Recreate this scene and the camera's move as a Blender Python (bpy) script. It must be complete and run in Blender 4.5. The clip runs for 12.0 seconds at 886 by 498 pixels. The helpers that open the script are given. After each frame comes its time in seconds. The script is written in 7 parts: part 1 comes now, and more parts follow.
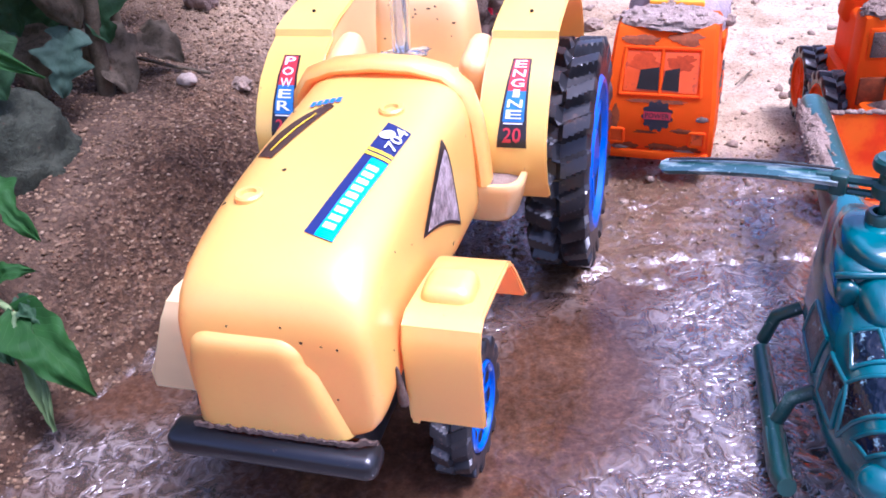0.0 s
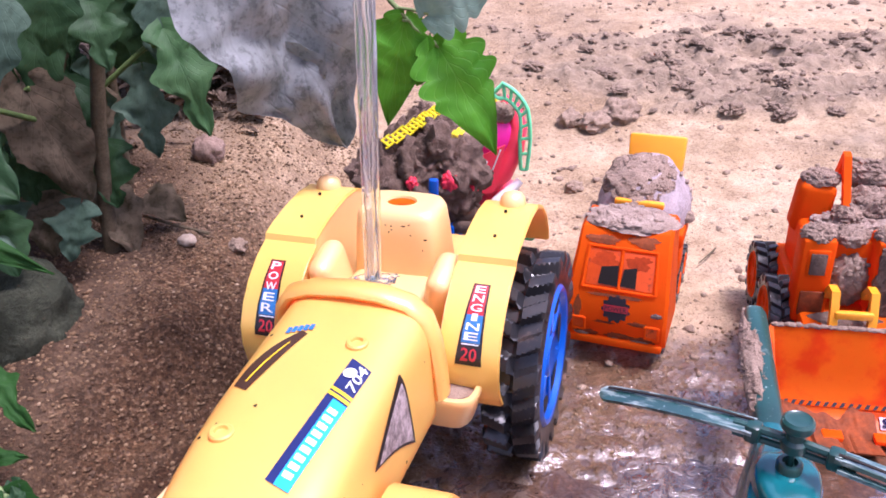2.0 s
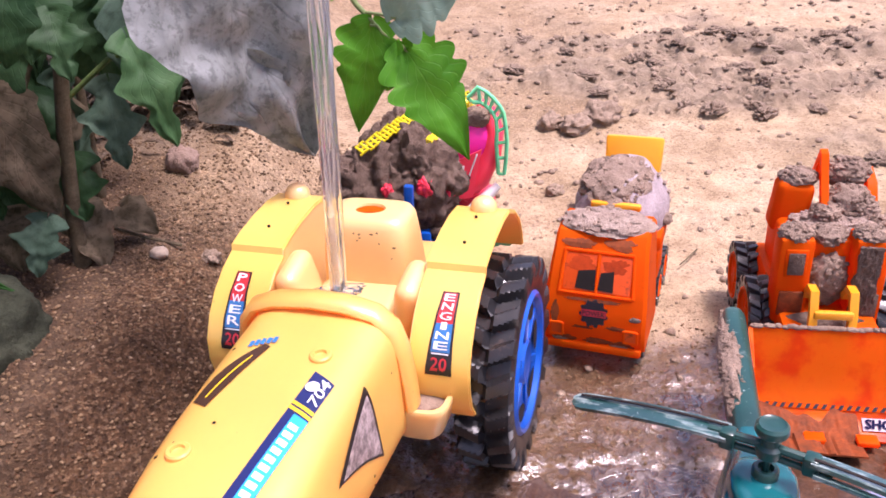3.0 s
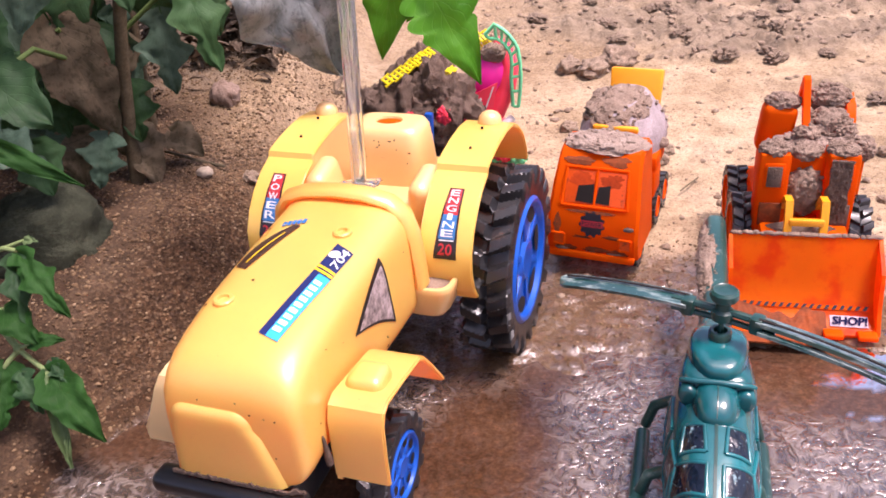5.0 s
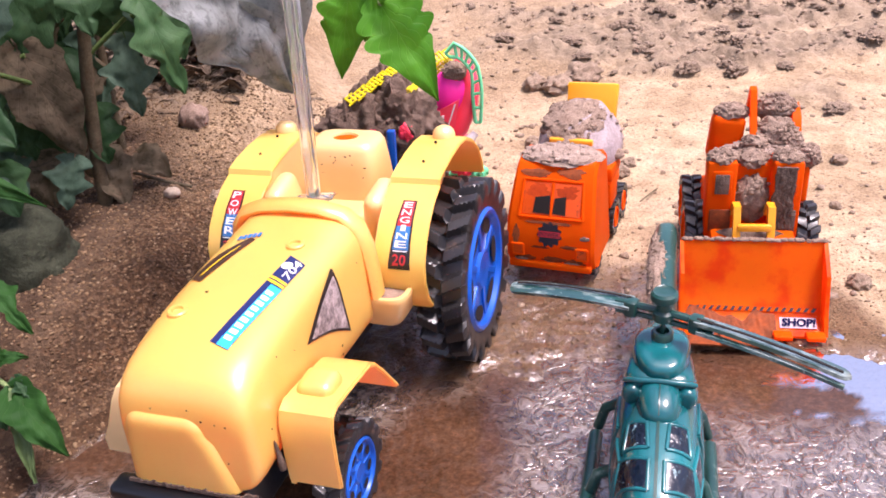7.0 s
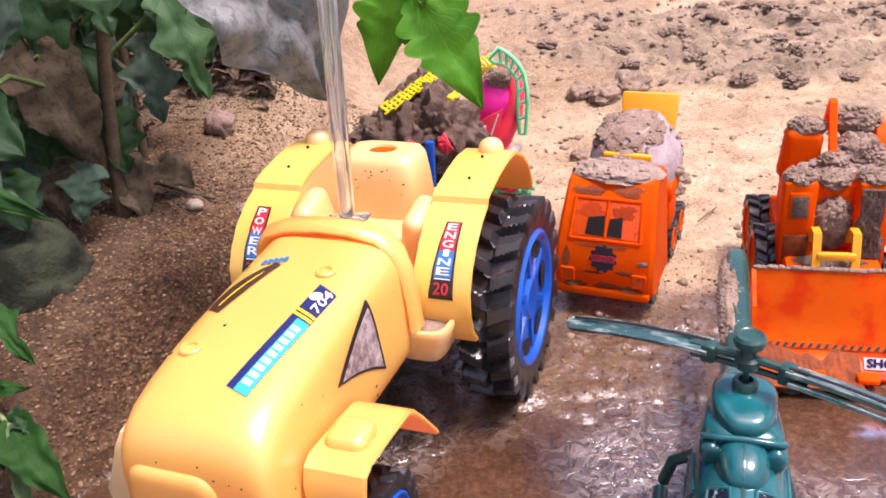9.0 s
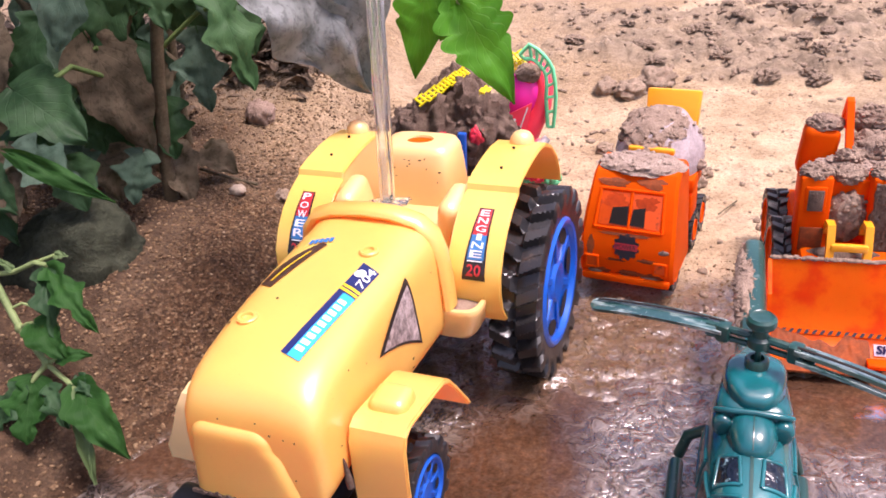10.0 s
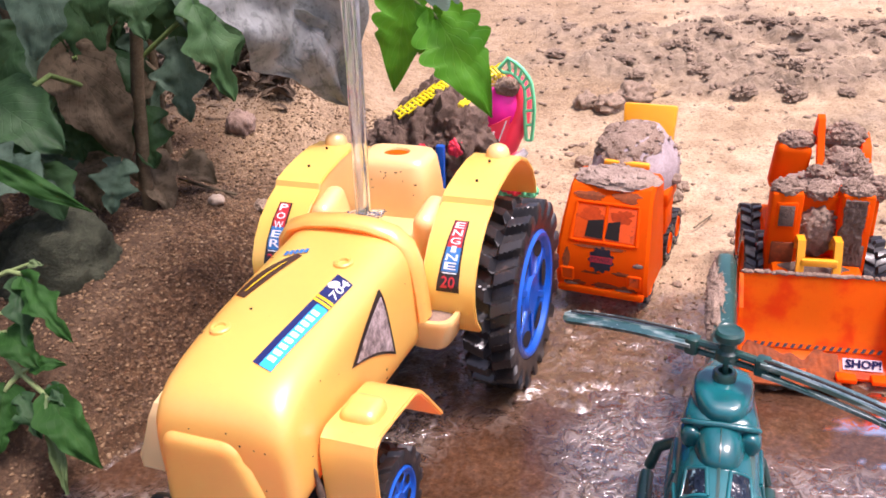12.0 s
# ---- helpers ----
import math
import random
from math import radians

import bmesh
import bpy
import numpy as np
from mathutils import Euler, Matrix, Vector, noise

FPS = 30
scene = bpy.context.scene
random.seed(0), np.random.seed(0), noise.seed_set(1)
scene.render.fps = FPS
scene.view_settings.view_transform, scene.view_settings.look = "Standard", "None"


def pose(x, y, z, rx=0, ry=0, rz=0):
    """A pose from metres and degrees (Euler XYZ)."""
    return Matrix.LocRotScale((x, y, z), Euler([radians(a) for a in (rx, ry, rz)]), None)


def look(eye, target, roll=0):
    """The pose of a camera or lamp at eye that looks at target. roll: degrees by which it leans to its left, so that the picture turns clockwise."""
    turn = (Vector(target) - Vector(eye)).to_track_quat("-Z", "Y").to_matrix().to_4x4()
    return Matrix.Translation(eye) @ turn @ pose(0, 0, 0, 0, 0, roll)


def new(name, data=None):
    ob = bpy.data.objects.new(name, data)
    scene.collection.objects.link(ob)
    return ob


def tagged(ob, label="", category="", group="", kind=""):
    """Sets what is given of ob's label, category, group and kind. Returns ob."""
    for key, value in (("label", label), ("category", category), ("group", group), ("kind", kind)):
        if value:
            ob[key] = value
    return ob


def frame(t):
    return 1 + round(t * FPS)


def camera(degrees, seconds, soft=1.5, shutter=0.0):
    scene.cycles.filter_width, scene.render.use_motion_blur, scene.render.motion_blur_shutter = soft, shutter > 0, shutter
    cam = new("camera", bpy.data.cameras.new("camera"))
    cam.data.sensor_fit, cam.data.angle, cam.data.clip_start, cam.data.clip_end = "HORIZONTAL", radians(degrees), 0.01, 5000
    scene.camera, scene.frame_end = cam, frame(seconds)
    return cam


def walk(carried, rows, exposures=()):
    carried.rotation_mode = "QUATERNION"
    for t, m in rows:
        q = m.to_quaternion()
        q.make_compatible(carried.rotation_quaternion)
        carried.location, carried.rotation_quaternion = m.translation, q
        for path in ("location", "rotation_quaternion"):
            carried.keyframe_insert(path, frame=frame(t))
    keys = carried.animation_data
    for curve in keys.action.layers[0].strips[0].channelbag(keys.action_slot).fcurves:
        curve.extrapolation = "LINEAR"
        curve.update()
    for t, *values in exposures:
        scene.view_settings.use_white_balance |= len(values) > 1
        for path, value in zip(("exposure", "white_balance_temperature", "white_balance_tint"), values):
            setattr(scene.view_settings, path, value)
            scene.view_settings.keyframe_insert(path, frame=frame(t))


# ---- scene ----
cam = camera(55.4, 12.0, 1.7)
PATH = [
    (0, (0.0344, -0.0040, 0.3175), (-0.0769, 1.6638, -0.7806), -5.79),
    (0.5, (0.0258, 0.0060, 0.3411), (-0.1147, 1.7117, -0.6937), -3.89),
    (1, (0.0357, -0.0180, 0.3726), (-0.1211, 1.7021, -0.6358), -3.45),
    (1.5, (0.0584, -0.0100, 0.3992), (-0.0725, 1.7300, -0.5781), -3.51),
    (2, (0.0631, -0.0030, 0.4100), (-0.0484, 1.7512, -0.5441), -2.58),
    (2.5, (0.0719, 0.0080, 0.4074), (-0.0198, 1.7692, -0.5358), -2.87),
    (2.7, (0.0738, 0.0080, 0.4063), (-0.0140, 1.7684, -0.5388), -3.27),
    (4.3, (0.1022, -0.0360, 0.3946), (-0.0358, 1.7297, -0.5346), -4.45),
    (4.5, (0.1019, -0.0510, 0.3906), (-0.0331, 1.6969, -0.5720), -4.59),
    (5, (0.1015, -0.0800, 0.3996), (-0.0889, 1.6416, -0.6004), -4.53),
    (5.5, (0.0928, -0.0980, 0.3891), (-0.1384, 1.5910, -0.6567), -4.59),
    (6, (0.1045, -0.1030, 0.3994), (-0.1422, 1.6377, -0.5541), -5.66),
    (6.5, (0.1215, -0.1020, 0.3984), (-0.0849, 1.6369, -0.5678), -5.98),
    (7, (0.1265, -0.0960, 0.3991), (-0.0363, 1.6521, -0.5588), -5.28),
    (7.2, (0.1258, -0.0900, 0.4031), (-0.0582, 1.6723, -0.5245), -5.94),
    (8.8, (0.1174, -0.0300, 0.3816), (-0.0615, 1.7328, -0.5461), -4.64),
    (9, (0.1094, -0.0360, 0.3811), (-0.1163, 1.7160, -0.5569), -5.25),
    (9.5, (0.0907, -0.0660, 0.3862), (-0.2402, 1.6511, -0.5844), -5.25),
    (10, (0.1062, -0.0720, 0.3943), (-0.1712, 1.6663, -0.5551), -5.05),
    (10.5, (0.1057, -0.0690, 0.3873), (-0.1687, 1.6607, -0.5785), -4.57),
    (11, (0.1103, -0.0700, 0.3961), (-0.1598, 1.6728, -0.5471), -4.84),
    (11.5, (0.1125, -0.0760, 0.3989), (-0.1313, 1.6734, -0.5392), -4.04),
    (12, (0.1133, -0.0750, 0.3969), (-0.1279, 1.6791, -0.5332), -4.03),
]
walk(cam, [(t, look(eye, target, roll)) for t, eye, target, roll in PATH],
     ((0.0, 1.06, 5010, 38), (0.5, 1.07, 5120, 38), (1.0, 0.92, 5280, 38), (1.5, 0.84, 5480, 38), (2.7, 0.80, 6010, 36), (4.5, 0.71, 6560, 35), (6.0, 0.93, 6270, 31), (7.1, 0.89, 6310, 31), (8.8, 0.81, 6400, 32), (9.6, 0.82, 6460, 32), (10.5, 0.85, 6360, 32), (12.0, 0.81, 6380, 32)))

# ---- world, sun, exposure ----
world = bpy.data.worlds.new("sky")
scene.world = world
world.use_nodes = True
_n = world.node_tree.nodes
_sky = _n.new("ShaderNodeTexSky")
_sky.sky_type, _sky.sun_disc = "NISHITA", False
_sky.sun_elevation, _sky.sun_rotation = radians(70), radians(105)
_sky.air_density, _sky.dust_density = 1.0, 4.0
world.node_tree.links.new(_sky.outputs["Color"], _n["Background"].inputs["Color"])
_n["Background"].inputs["Strength"].default_value = 0.15
sun = new("sun", bpy.data.lights.new("sun", "SUN"))
sun.data.energy, sun.data.angle, sun.data.color = 3.3, radians(16), (1.0, 0.95, 0.88)
sun.matrix_world = look((0, 0, 0), (-0.330, 0.089, -0.940))


# ---- materials ----
def mat_nodes(name):
    m = bpy.data.materials.new(name)
    m.use_nodes = True
    nt = m.node_tree
    return m, nt, nt.nodes["Principled BSDF"]


def noise_node(nt, scale, detail=5, rough=0.6, coord=None):
    n = nt.nodes.new("ShaderNodeTexNoise")
    n.inputs["Scale"].default_value = scale
    n.inputs["Detail"].default_value = detail
    n.inputs["Roughness"].default_value = rough
    if coord is not None:
        nt.links.new(coord, n.inputs["Vector"])
    return n


def ramp_node(nt, fac, stops):
    r = nt.nodes.new("ShaderNodeValToRGB")
    while len(r.color_ramp.elements) < len(stops):
        r.color_ramp.elements.new(0.5)
    for e, (p, c) in zip(r.color_ramp.elements, stops):
        e.position = p
        e.color = (*c, 1) if len(c) == 3 else c
    nt.links.new(fac, r.inputs["Fac"])
    return r


def mix_node(nt, fac, a, b, kind="MIX"):
    m = nt.nodes.new("ShaderNodeMix")
    m.data_type, m.blend_type = "RGBA", kind
    for sock, v in ((m.inputs["Factor"], fac), (m.inputs["A"], a), (m.inputs["B"], b)):
        if isinstance(v, (int, float)):
            sock.default_value = v
        elif isinstance(v, tuple):
            sock.default_value = (*v, 1)
        else:
            nt.links.new(v, sock)
    return m.outputs["Result"]


def bump_node(nt, bsdf, height, strength, distance):
    b = nt.nodes.new("ShaderNodeBump")
    b.inputs["Strength"].default_value = strength
    b.inputs["Distance"].default_value = distance
    nt.links.new(height, b.inputs["Height"])
    nt.links.new(b.outputs["Normal"], bsdf.inputs["Normal"])
    return b


def coords(nt, which="Object"):
    return nt.nodes.new("ShaderNodeTexCoord").outputs[which]


MUD_TINT = (0.20, 0.125, 0.085)


def plastic(name, col, rough=0.32, dirt_or_glint=0.0, sss=0.0, var=0.08, coat=0.0, dirt_or_glint_col=MUD_TINT, thin=0.0, grain=34, relief=0.12, spec=0.35, film=(0.2, 1.5), soft=0.12, deep=None, along=1.0):
    """Moulded toy plastic with faint tone changes, water marks and specks of mud or painted glints."""
    m, nt, b = mat_nodes(name)
    co = coords(nt)
    big = noise_node(nt, 18, 3, 0.5, co)
    dark = tuple(c * (1 - 2.2 * var) for c in col)
    lite = tuple(min(1, c * (1 + var)) for c in col)
    base = ramp_node(nt, big.outputs["Fac"], [(0.3, dark), (0.7, lite)]).outputs["Color"]
    spk = noise_node(nt, 260, 4, 0.7, co)
    drawn = co
    if along != 1.0:
        mp = nt.nodes.new("ShaderNodeMapping")
        mp.inputs["Scale"].default_value = (along, 1, 1)
        nt.links.new(co, mp.inputs["Vector"])
        drawn = mp.outputs["Vector"]
    patch = noise_node(nt, grain, 5, 0.65, drawn)
    lo = 0.74 - 0.34 * dirt_or_glint
    msk = ramp_node(nt, patch.outputs["Fac"], [(lo, (0, 0, 0)), (lo + soft, (1, 1, 1))]).outputs["Color"]
    msk2 = ramp_node(nt, spk.outputs["Fac"], [(0.70 - 0.2 * min(dirt_or_glint, 0.35), (0, 0, 0)), (0.76 - 0.16 * min(dirt_or_glint, 0.35), (1, 1, 1))]).outputs["Color"]
    tot = mix_node(nt, 1.0, msk, msk2, "LIGHTEN")
    fac = nt.nodes.new("ShaderNodeMath")
    fac.operation = "MULTIPLY"
    nt.links.new(tot, fac.inputs[0])
    fac.inputs[1].default_value = 0.85 if dirt_or_glint > 0 else 0.0
    nt.links.new(mix_node(nt, fac.outputs[0], base, dirt_or_glint_col), b.inputs["Base Color"])
    rr = nt.nodes.new("ShaderNodeMapRange")
    rr.inputs["To Min"].default_value, rr.inputs["To Max"].default_value = rough * 0.75, min(1, rough * 1.4)
    nt.links.new(patch.outputs["Fac"], rr.inputs["Value"])
    nt.links.new(rr.outputs["Result"], b.inputs["Roughness"])
    b.inputs["Specular IOR Level"].default_value = spec
    b.inputs["Subsurface Weight"].default_value = sss
    b.inputs["Subsurface Radius"].default_value = (0.012, 0.006, 0.002)
    b.inputs["Coat Weight"].default_value = coat
    b.inputs["Coat Roughness"].default_value, b.inputs["Coat IOR"].default_value = film
    bump_node(nt, b, noise_node(nt, 120, 3, 0.5, co).outputs["Fac"], relief, 0.001 if relief < 0.5 else 0.003)
    if thin > 0:
        tr = nt.nodes.new("ShaderNodeBsdfTranslucent")
        if deep:
            tr.inputs["Color"].default_value = (*deep, 1)
        else:
            nt.links.new(base, tr.inputs["Color"])
        ms = nt.nodes.new("ShaderNodeMixShader")
        ms.inputs[0].default_value = thin
        nt.links.new(b.outputs[0], ms.inputs[1])
        nt.links.new(tr.outputs[0], ms.inputs[2])
        nt.links.new(ms.outputs[0], nt.nodes["Material Output"].inputs["Surface"])
    return m


def mud(name, a, b_, rough=0.8, scale=60, bump=0.6, dist=0.004, wet=0.0):
    m, nt, b = mat_nodes(name)
    co = coords(nt)
    n1 = noise_node(nt, scale, 8, 0.7, co)
    n2 = noise_node(nt, scale * 6, 5, 0.7, co)
    c = ramp_node(nt, n1.outputs["Fac"], [(0.3, a), (0.7, b_)]).outputs["Color"]
    c = mix_node(nt, 0.5, c, ramp_node(nt, n2.outputs["Fac"], [(0.35, (0.5, 0.5, 0.5)), (0.65, (1.0, 1.0, 1.0))]).outputs["Color"], "MULTIPLY")
    nt.links.new(c, b.inputs["Base Color"])
    b.inputs["Roughness"].default_value = rough
    b.inputs["Specular IOR Level"].default_value = 0.15
    b.inputs["Coat Weight"].default_value = wet
    b.inputs["Coat Roughness"].default_value = 0.15
    mx = mix_node(nt, 0.4, n1.outputs["Fac"], n2.outputs["Fac"])
    bump_node(nt, b, mx, bump, dist)
    return m


def leaf_mat(name, col, col2, rough=0.5, vein=(0.25, 0.34, 0.12), gloss=0.15, spots=0.0, glow=0.12):
    """A leaf: two-scale colour, paler veins, light passing through."""
    m, nt, b = mat_nodes(name)
    uv = coords(nt, "UV")
    co = coords(nt)
    n1 = noise_node(nt, 30, 5, 0.6, co)
    c = ramp_node(nt, n1.outputs["Fac"], [(0.3, col), (0.7, col2)]).outputs["Color"]
    if spots:
        sp = noise_node(nt, 170, 4, 0.7, co)
        c = mix_node(nt, spots, c, ramp_node(nt, sp.outputs["Fac"], [(0.38, (0.16, 0.16, 0.15)), (0.50, (1, 1, 1))]).outputs["Color"], "MULTIPLY")
    sep = nt.nodes.new("ShaderNodeSeparateXYZ")
    nt.links.new(uv, sep.inputs[0])
    ab = nt.nodes.new("ShaderNodeMath")
    ab.operation = "ABSOLUTE"
    nt.links.new(sep.outputs["X"], ab.inputs[0])
    # side veins run forward from the midrib
    mul = nt.nodes.new("ShaderNodeMath")
    mul.operation = "MULTIPLY_ADD"
    nt.links.new(ab.outputs[0], mul.inputs[0])
    mul.inputs[1].default_value = -0.55
    nt.links.new(sep.outputs["Y"], mul.inputs[2])
    sc = nt.nodes.new("ShaderNodeMath")
    sc.operation = "MULTIPLY"
    nt.links.new(mul.outputs[0], sc.inputs[0])
    sc.inputs[1].default_value = 7.0
    fr = nt.nodes.new("ShaderNodeMath")
    fr.operation = "PINGPONG"
    nt.links.new(sc.outputs[0], fr.inputs[0])
    fr.inputs[1].default_value = 0.5
    side = ramp_node(nt, fr.outputs[0], [(0.0, (1, 1, 1)), (0.09, (0, 0, 0))]).outputs["Color"]
    mid = ramp_node(nt, ab.outputs[0], [(0.0, (1, 1, 1)), (0.035, (0, 0, 0))]).outputs["Color"]
    v = mix_node(nt, 1.0, side, mid, "LIGHTEN")
    f = nt.nodes.new("ShaderNodeMath")
    f.operation = "MULTIPLY"
    nt.links.new(v, f.inputs[0])
    f.inputs[1].default_value = 0.10
    nt.links.new(mix_node(nt, f.outputs[0], c, vein), b.inputs["Base Color"])
    b.inputs["Roughness"].default_value = rough
    b.inputs["Specular IOR Level"].default_value = gloss
    bump_node(nt, b, mix_node(nt, 0.5, v, noise_node(nt, 200, 4, 0.6, co).outputs["Fac"]), 0.35, 0.0012)
    tr = nt.nodes.new("ShaderNodeBsdfTranslucent")
    nt.links.new(mix_node(nt, glow, c, (0.30, 0.45, 0.05)), tr.inputs["Color"])
    ms = nt.nodes.new("ShaderNodeMixShader")
    ms.inputs[0].default_value = 0.22
    nt.links.new(b.outputs[0], ms.inputs[1])
    nt.links.new(tr.outputs[0], ms.inputs[2])
    nt.links.new(ms.outputs[0], nt.nodes["Material Output"].inputs["Surface"])
    return m


def squiggles(nt, co, scale, half):
    """Thin winding bands, as of water lying in the furrows of trampled mud."""
    w = noise_node(nt, scale * 0.6, 3, 0.55, co)
    add = nt.nodes.new("ShaderNodeVectorMath")
    add.operation = "MULTIPLY_ADD"
    nt.links.new(w.outputs["Color"], add.inputs[0])
    add.inputs[1].default_value = (1.6 / scale, 1.6 / scale, 0.0)
    nt.links.new(co, add.inputs[2])
    n = noise_node(nt, scale, 3, 0.6, add.outputs[0])
    k = (0, 0, 0)
    return ramp_node(nt, n.outputs["Fac"], [(0.5 - half * 1.5, k), (0.5 - half * 0.6, (1, 1, 1)), (0.5 + half * 0.6, (1, 1, 1)), (0.5 + half * 1.5, k)]).outputs["Color"]


def grit_material():
    """Grains of every shade from dark brown to pale quartz, one shade to a grain."""
    m, nt, b = mat_nodes("grit_stone")
    isl = nt.nodes.new("ShaderNodeNewGeometry").outputs["Random Per Island"]
    c = ramp_node(nt, isl, [(0.0, (0.060, 0.034, 0.018)), (0.35, (0.13, 0.076, 0.038)), (0.7, (0.20, 0.124, 0.064)), (0.95, (0.25, 0.166, 0.092)), (1.0, (0.34, 0.245, 0.155))]).outputs["Color"]
    n = noise_node(nt, 900, 3, 0.6, coords(nt))
    nt.links.new(mix_node(nt, 0.5, c, ramp_node(nt, n.outputs["Fac"], [(0.3, (0.6, 0.6, 0.6)), (0.7, (1.1, 1.1, 1.1))]).outputs["Color"], "MULTIPLY"), b.inputs["Base Color"])
    b.inputs["Roughness"].default_value = 0.75
    b.inputs["Specular IOR Level"].default_value = 0.25
    return m


def ground_material():
    """Pale sandy mud in the yard, red-brown gritty sand on the bank, dark where soaked and where plant shade is
    painted.
    """
    m, nt, b = mat_nodes("sandy_ground")
    co = coords(nt)
    att = nt.nodes.new("ShaderNodeAttribute")
    att.attribute_name = "soil"
    sep = nt.nodes.new("ShaderNodeSeparateColor")
    nt.links.new(att.outputs["Color"], sep.inputs[0])
    n_big = noise_node(nt, 9, 6, 0.6, co)
    n_mid = noise_node(nt, 38, 8, 0.74, co)
    n_worm = noise_node(nt, 130, 5, 0.62, co)
    n_fine = noise_node(nt, 700, 4, 0.7, co)
    pale = ramp_node(nt, n_big.outputs["Fac"], [(0.32, (0.38, 0.268, 0.155)), (0.52, (0.53, 0.397, 0.244)), (0.7, (0.62, 0.485, 0.325))]).outputs["Color"]
    pale = mix_node(nt, 0.8, pale, ramp_node(nt, n_mid.outputs["Fac"], [(0.3, (0.50, 0.44, 0.40)), (0.56, (1, 1, 1))]).outputs["Color"], "MULTIPLY")
    vor = nt.nodes.new("ShaderNodeTexVoronoi")
    vor.inputs["Scale"].default_value = 470
    nt.links.new(co, vor.inputs["Vector"])
    grit = ramp_node(nt, vor.outputs["Color"], [(0.1, (0.095, 0.053, 0.026)), (0.45, (0.18, 0.106, 0.054)), (0.75, (0.27, 0.168, 0.090)), (0.97, (0.52, 0.37, 0.23))]).outputs["Color"]
    stones = nt.nodes.new("ShaderNodeTexVoronoi")
    stones.inputs["Scale"].default_value = 230
    nt.links.new(co, stones.inputs["Vector"])
    grit = mix_node(nt, 0.55, grit, ramp_node(nt, stones.outputs["Color"], [(0.1, (0.40, 0.36, 0.34)), (0.5, (0.95, 0.93, 0.90)), (0.95, (1.7, 1.65, 1.6))]).outputs["Color"], "MULTIPLY")
    grit = mix_node(nt, 0.45, grit, ramp_node(nt, n_mid.outputs["Fac"], [(0.3, (0.35, 0.32, 0.3)), (0.65, (1.1, 1.05, 1.0))]).outputs["Color"], "MULTIPLY")
    c = mix_node(nt, sep.outputs["Red"], pale, grit)
    c = mix_node(nt, 0.35, c, ramp_node(nt, n_fine.outputs["Fac"], [(0.32, (0.45, 0.42, 0.4)), (0.62, (1, 1, 1))]).outputs["Color"], "MULTIPLY")
    # small dark crumbs and pits strewn over the pale sand
    pits = noise_node(nt, 210, 3, 0.6, co)
    patchy = noise_node(nt, 14, 3, 0.6, co)
    pf = mix_node(nt, 1.0, ramp_node(nt, pits.outputs["Fac"], [(0.575, (0, 0, 0)), (0.66, (1, 1, 1))]).outputs["Color"], ramp_node(nt, patchy.outputs["Fac"], [(0.40, (0.15, 0.15, 0.15)), (0.60, (0.9, 0.9, 0.9))]).outputs["Color"], "MULTIPLY")
    c = mix_node(nt, pf, c, (0.19, 0.125, 0.085))
    grains = noise_node(nt, 290, 2, 0.5, co)
    dark_g = ramp_node(nt, grains.outputs["Fac"], [(0.575, (0, 0, 0)), (0.66, (0.42, 0.42, 0.42))]).outputs["Color"]
    c = mix_node(nt, dark_g, c, (0.075, 0.045, 0.028))
    pale_g = ramp_node(nt, grains.outputs["Fac"], [(0.34, (0.22, 0.22, 0.22)), (0.41, (0, 0, 0))]).outputs["Color"]
    c = mix_node(nt, pale_g, c, (0.55, 0.42, 0.30))
    # dark loose soil, also painted in as shade under the plants
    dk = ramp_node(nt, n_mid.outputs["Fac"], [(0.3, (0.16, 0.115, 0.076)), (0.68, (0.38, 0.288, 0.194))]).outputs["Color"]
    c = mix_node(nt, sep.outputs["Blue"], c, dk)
    wet = mix_node(nt, 1.0, c, mix_node(nt, sep.outputs["Red"], (0.38, 0.305, 0.255), (0.22, 0.17, 0.14)), "MULTIPLY")
    c = mix_node(nt, sep.outputs["Green"], c, wet)
    nt.links.new(c, b.inputs["Base Color"])
    rr = nt.nodes.new("ShaderNodeMapRange")
    rr.inputs["To Min"].default_value, rr.inputs["To Max"].default_value = 0.9, 0.3
    soak = att.outputs["Alpha"]
    nt.links.new(soak, rr.inputs["Value"])
    nt.links.new(rr.outputs["Result"], b.inputs["Roughness"])
    b.inputs["Specular IOR Level"].default_value = 0.2
    h = mix_node(nt, 0.45, n_mid.outputs["Fac"], mix_node(nt, 0.5, vor.outputs["Distance"], stones.outputs["Distance"]))
    h = mix_node(nt, 0.3, h, n_fine.outputs["Fac"])
    b1 = bump_node(nt, b, h, 0.9, 0.006)
    wetness = nt.nodes.new("ShaderNodeBump")
    wetness.inputs["Distance"].default_value = 0.0045
    nt.links.new(soak, wetness.inputs["Strength"])
    nt.links.new(n_worm.outputs["Fac"], wetness.inputs["Height"])
    nt.links.new(b1.outputs["Normal"], wetness.inputs["Normal"])
    nt.links.new(wetness.outputs["Normal"], b.inputs["Normal"])
    nt.links.new(mix_node(nt, 1.0, soak, mix_node(nt, 1.0, squiggles(nt, co, 75, 0.045), squiggles(nt, co, 170, 0.045), "LIGHTEN"), "MULTIPLY"), b.inputs["Coat Weight"])
    film = nt.nodes.new("ShaderNodeBump")
    film.inputs["Distance"].default_value = 0.0020
    nt.links.new(n_worm.outputs["Fac"], film.inputs["Height"])
    nt.links.new(film.outputs["Normal"], b.inputs["Coat Normal"])
    b.inputs["Coat IOR"].default_value = 2.0
    b.inputs["Coat Roughness"].default_value = 0.12
    return m


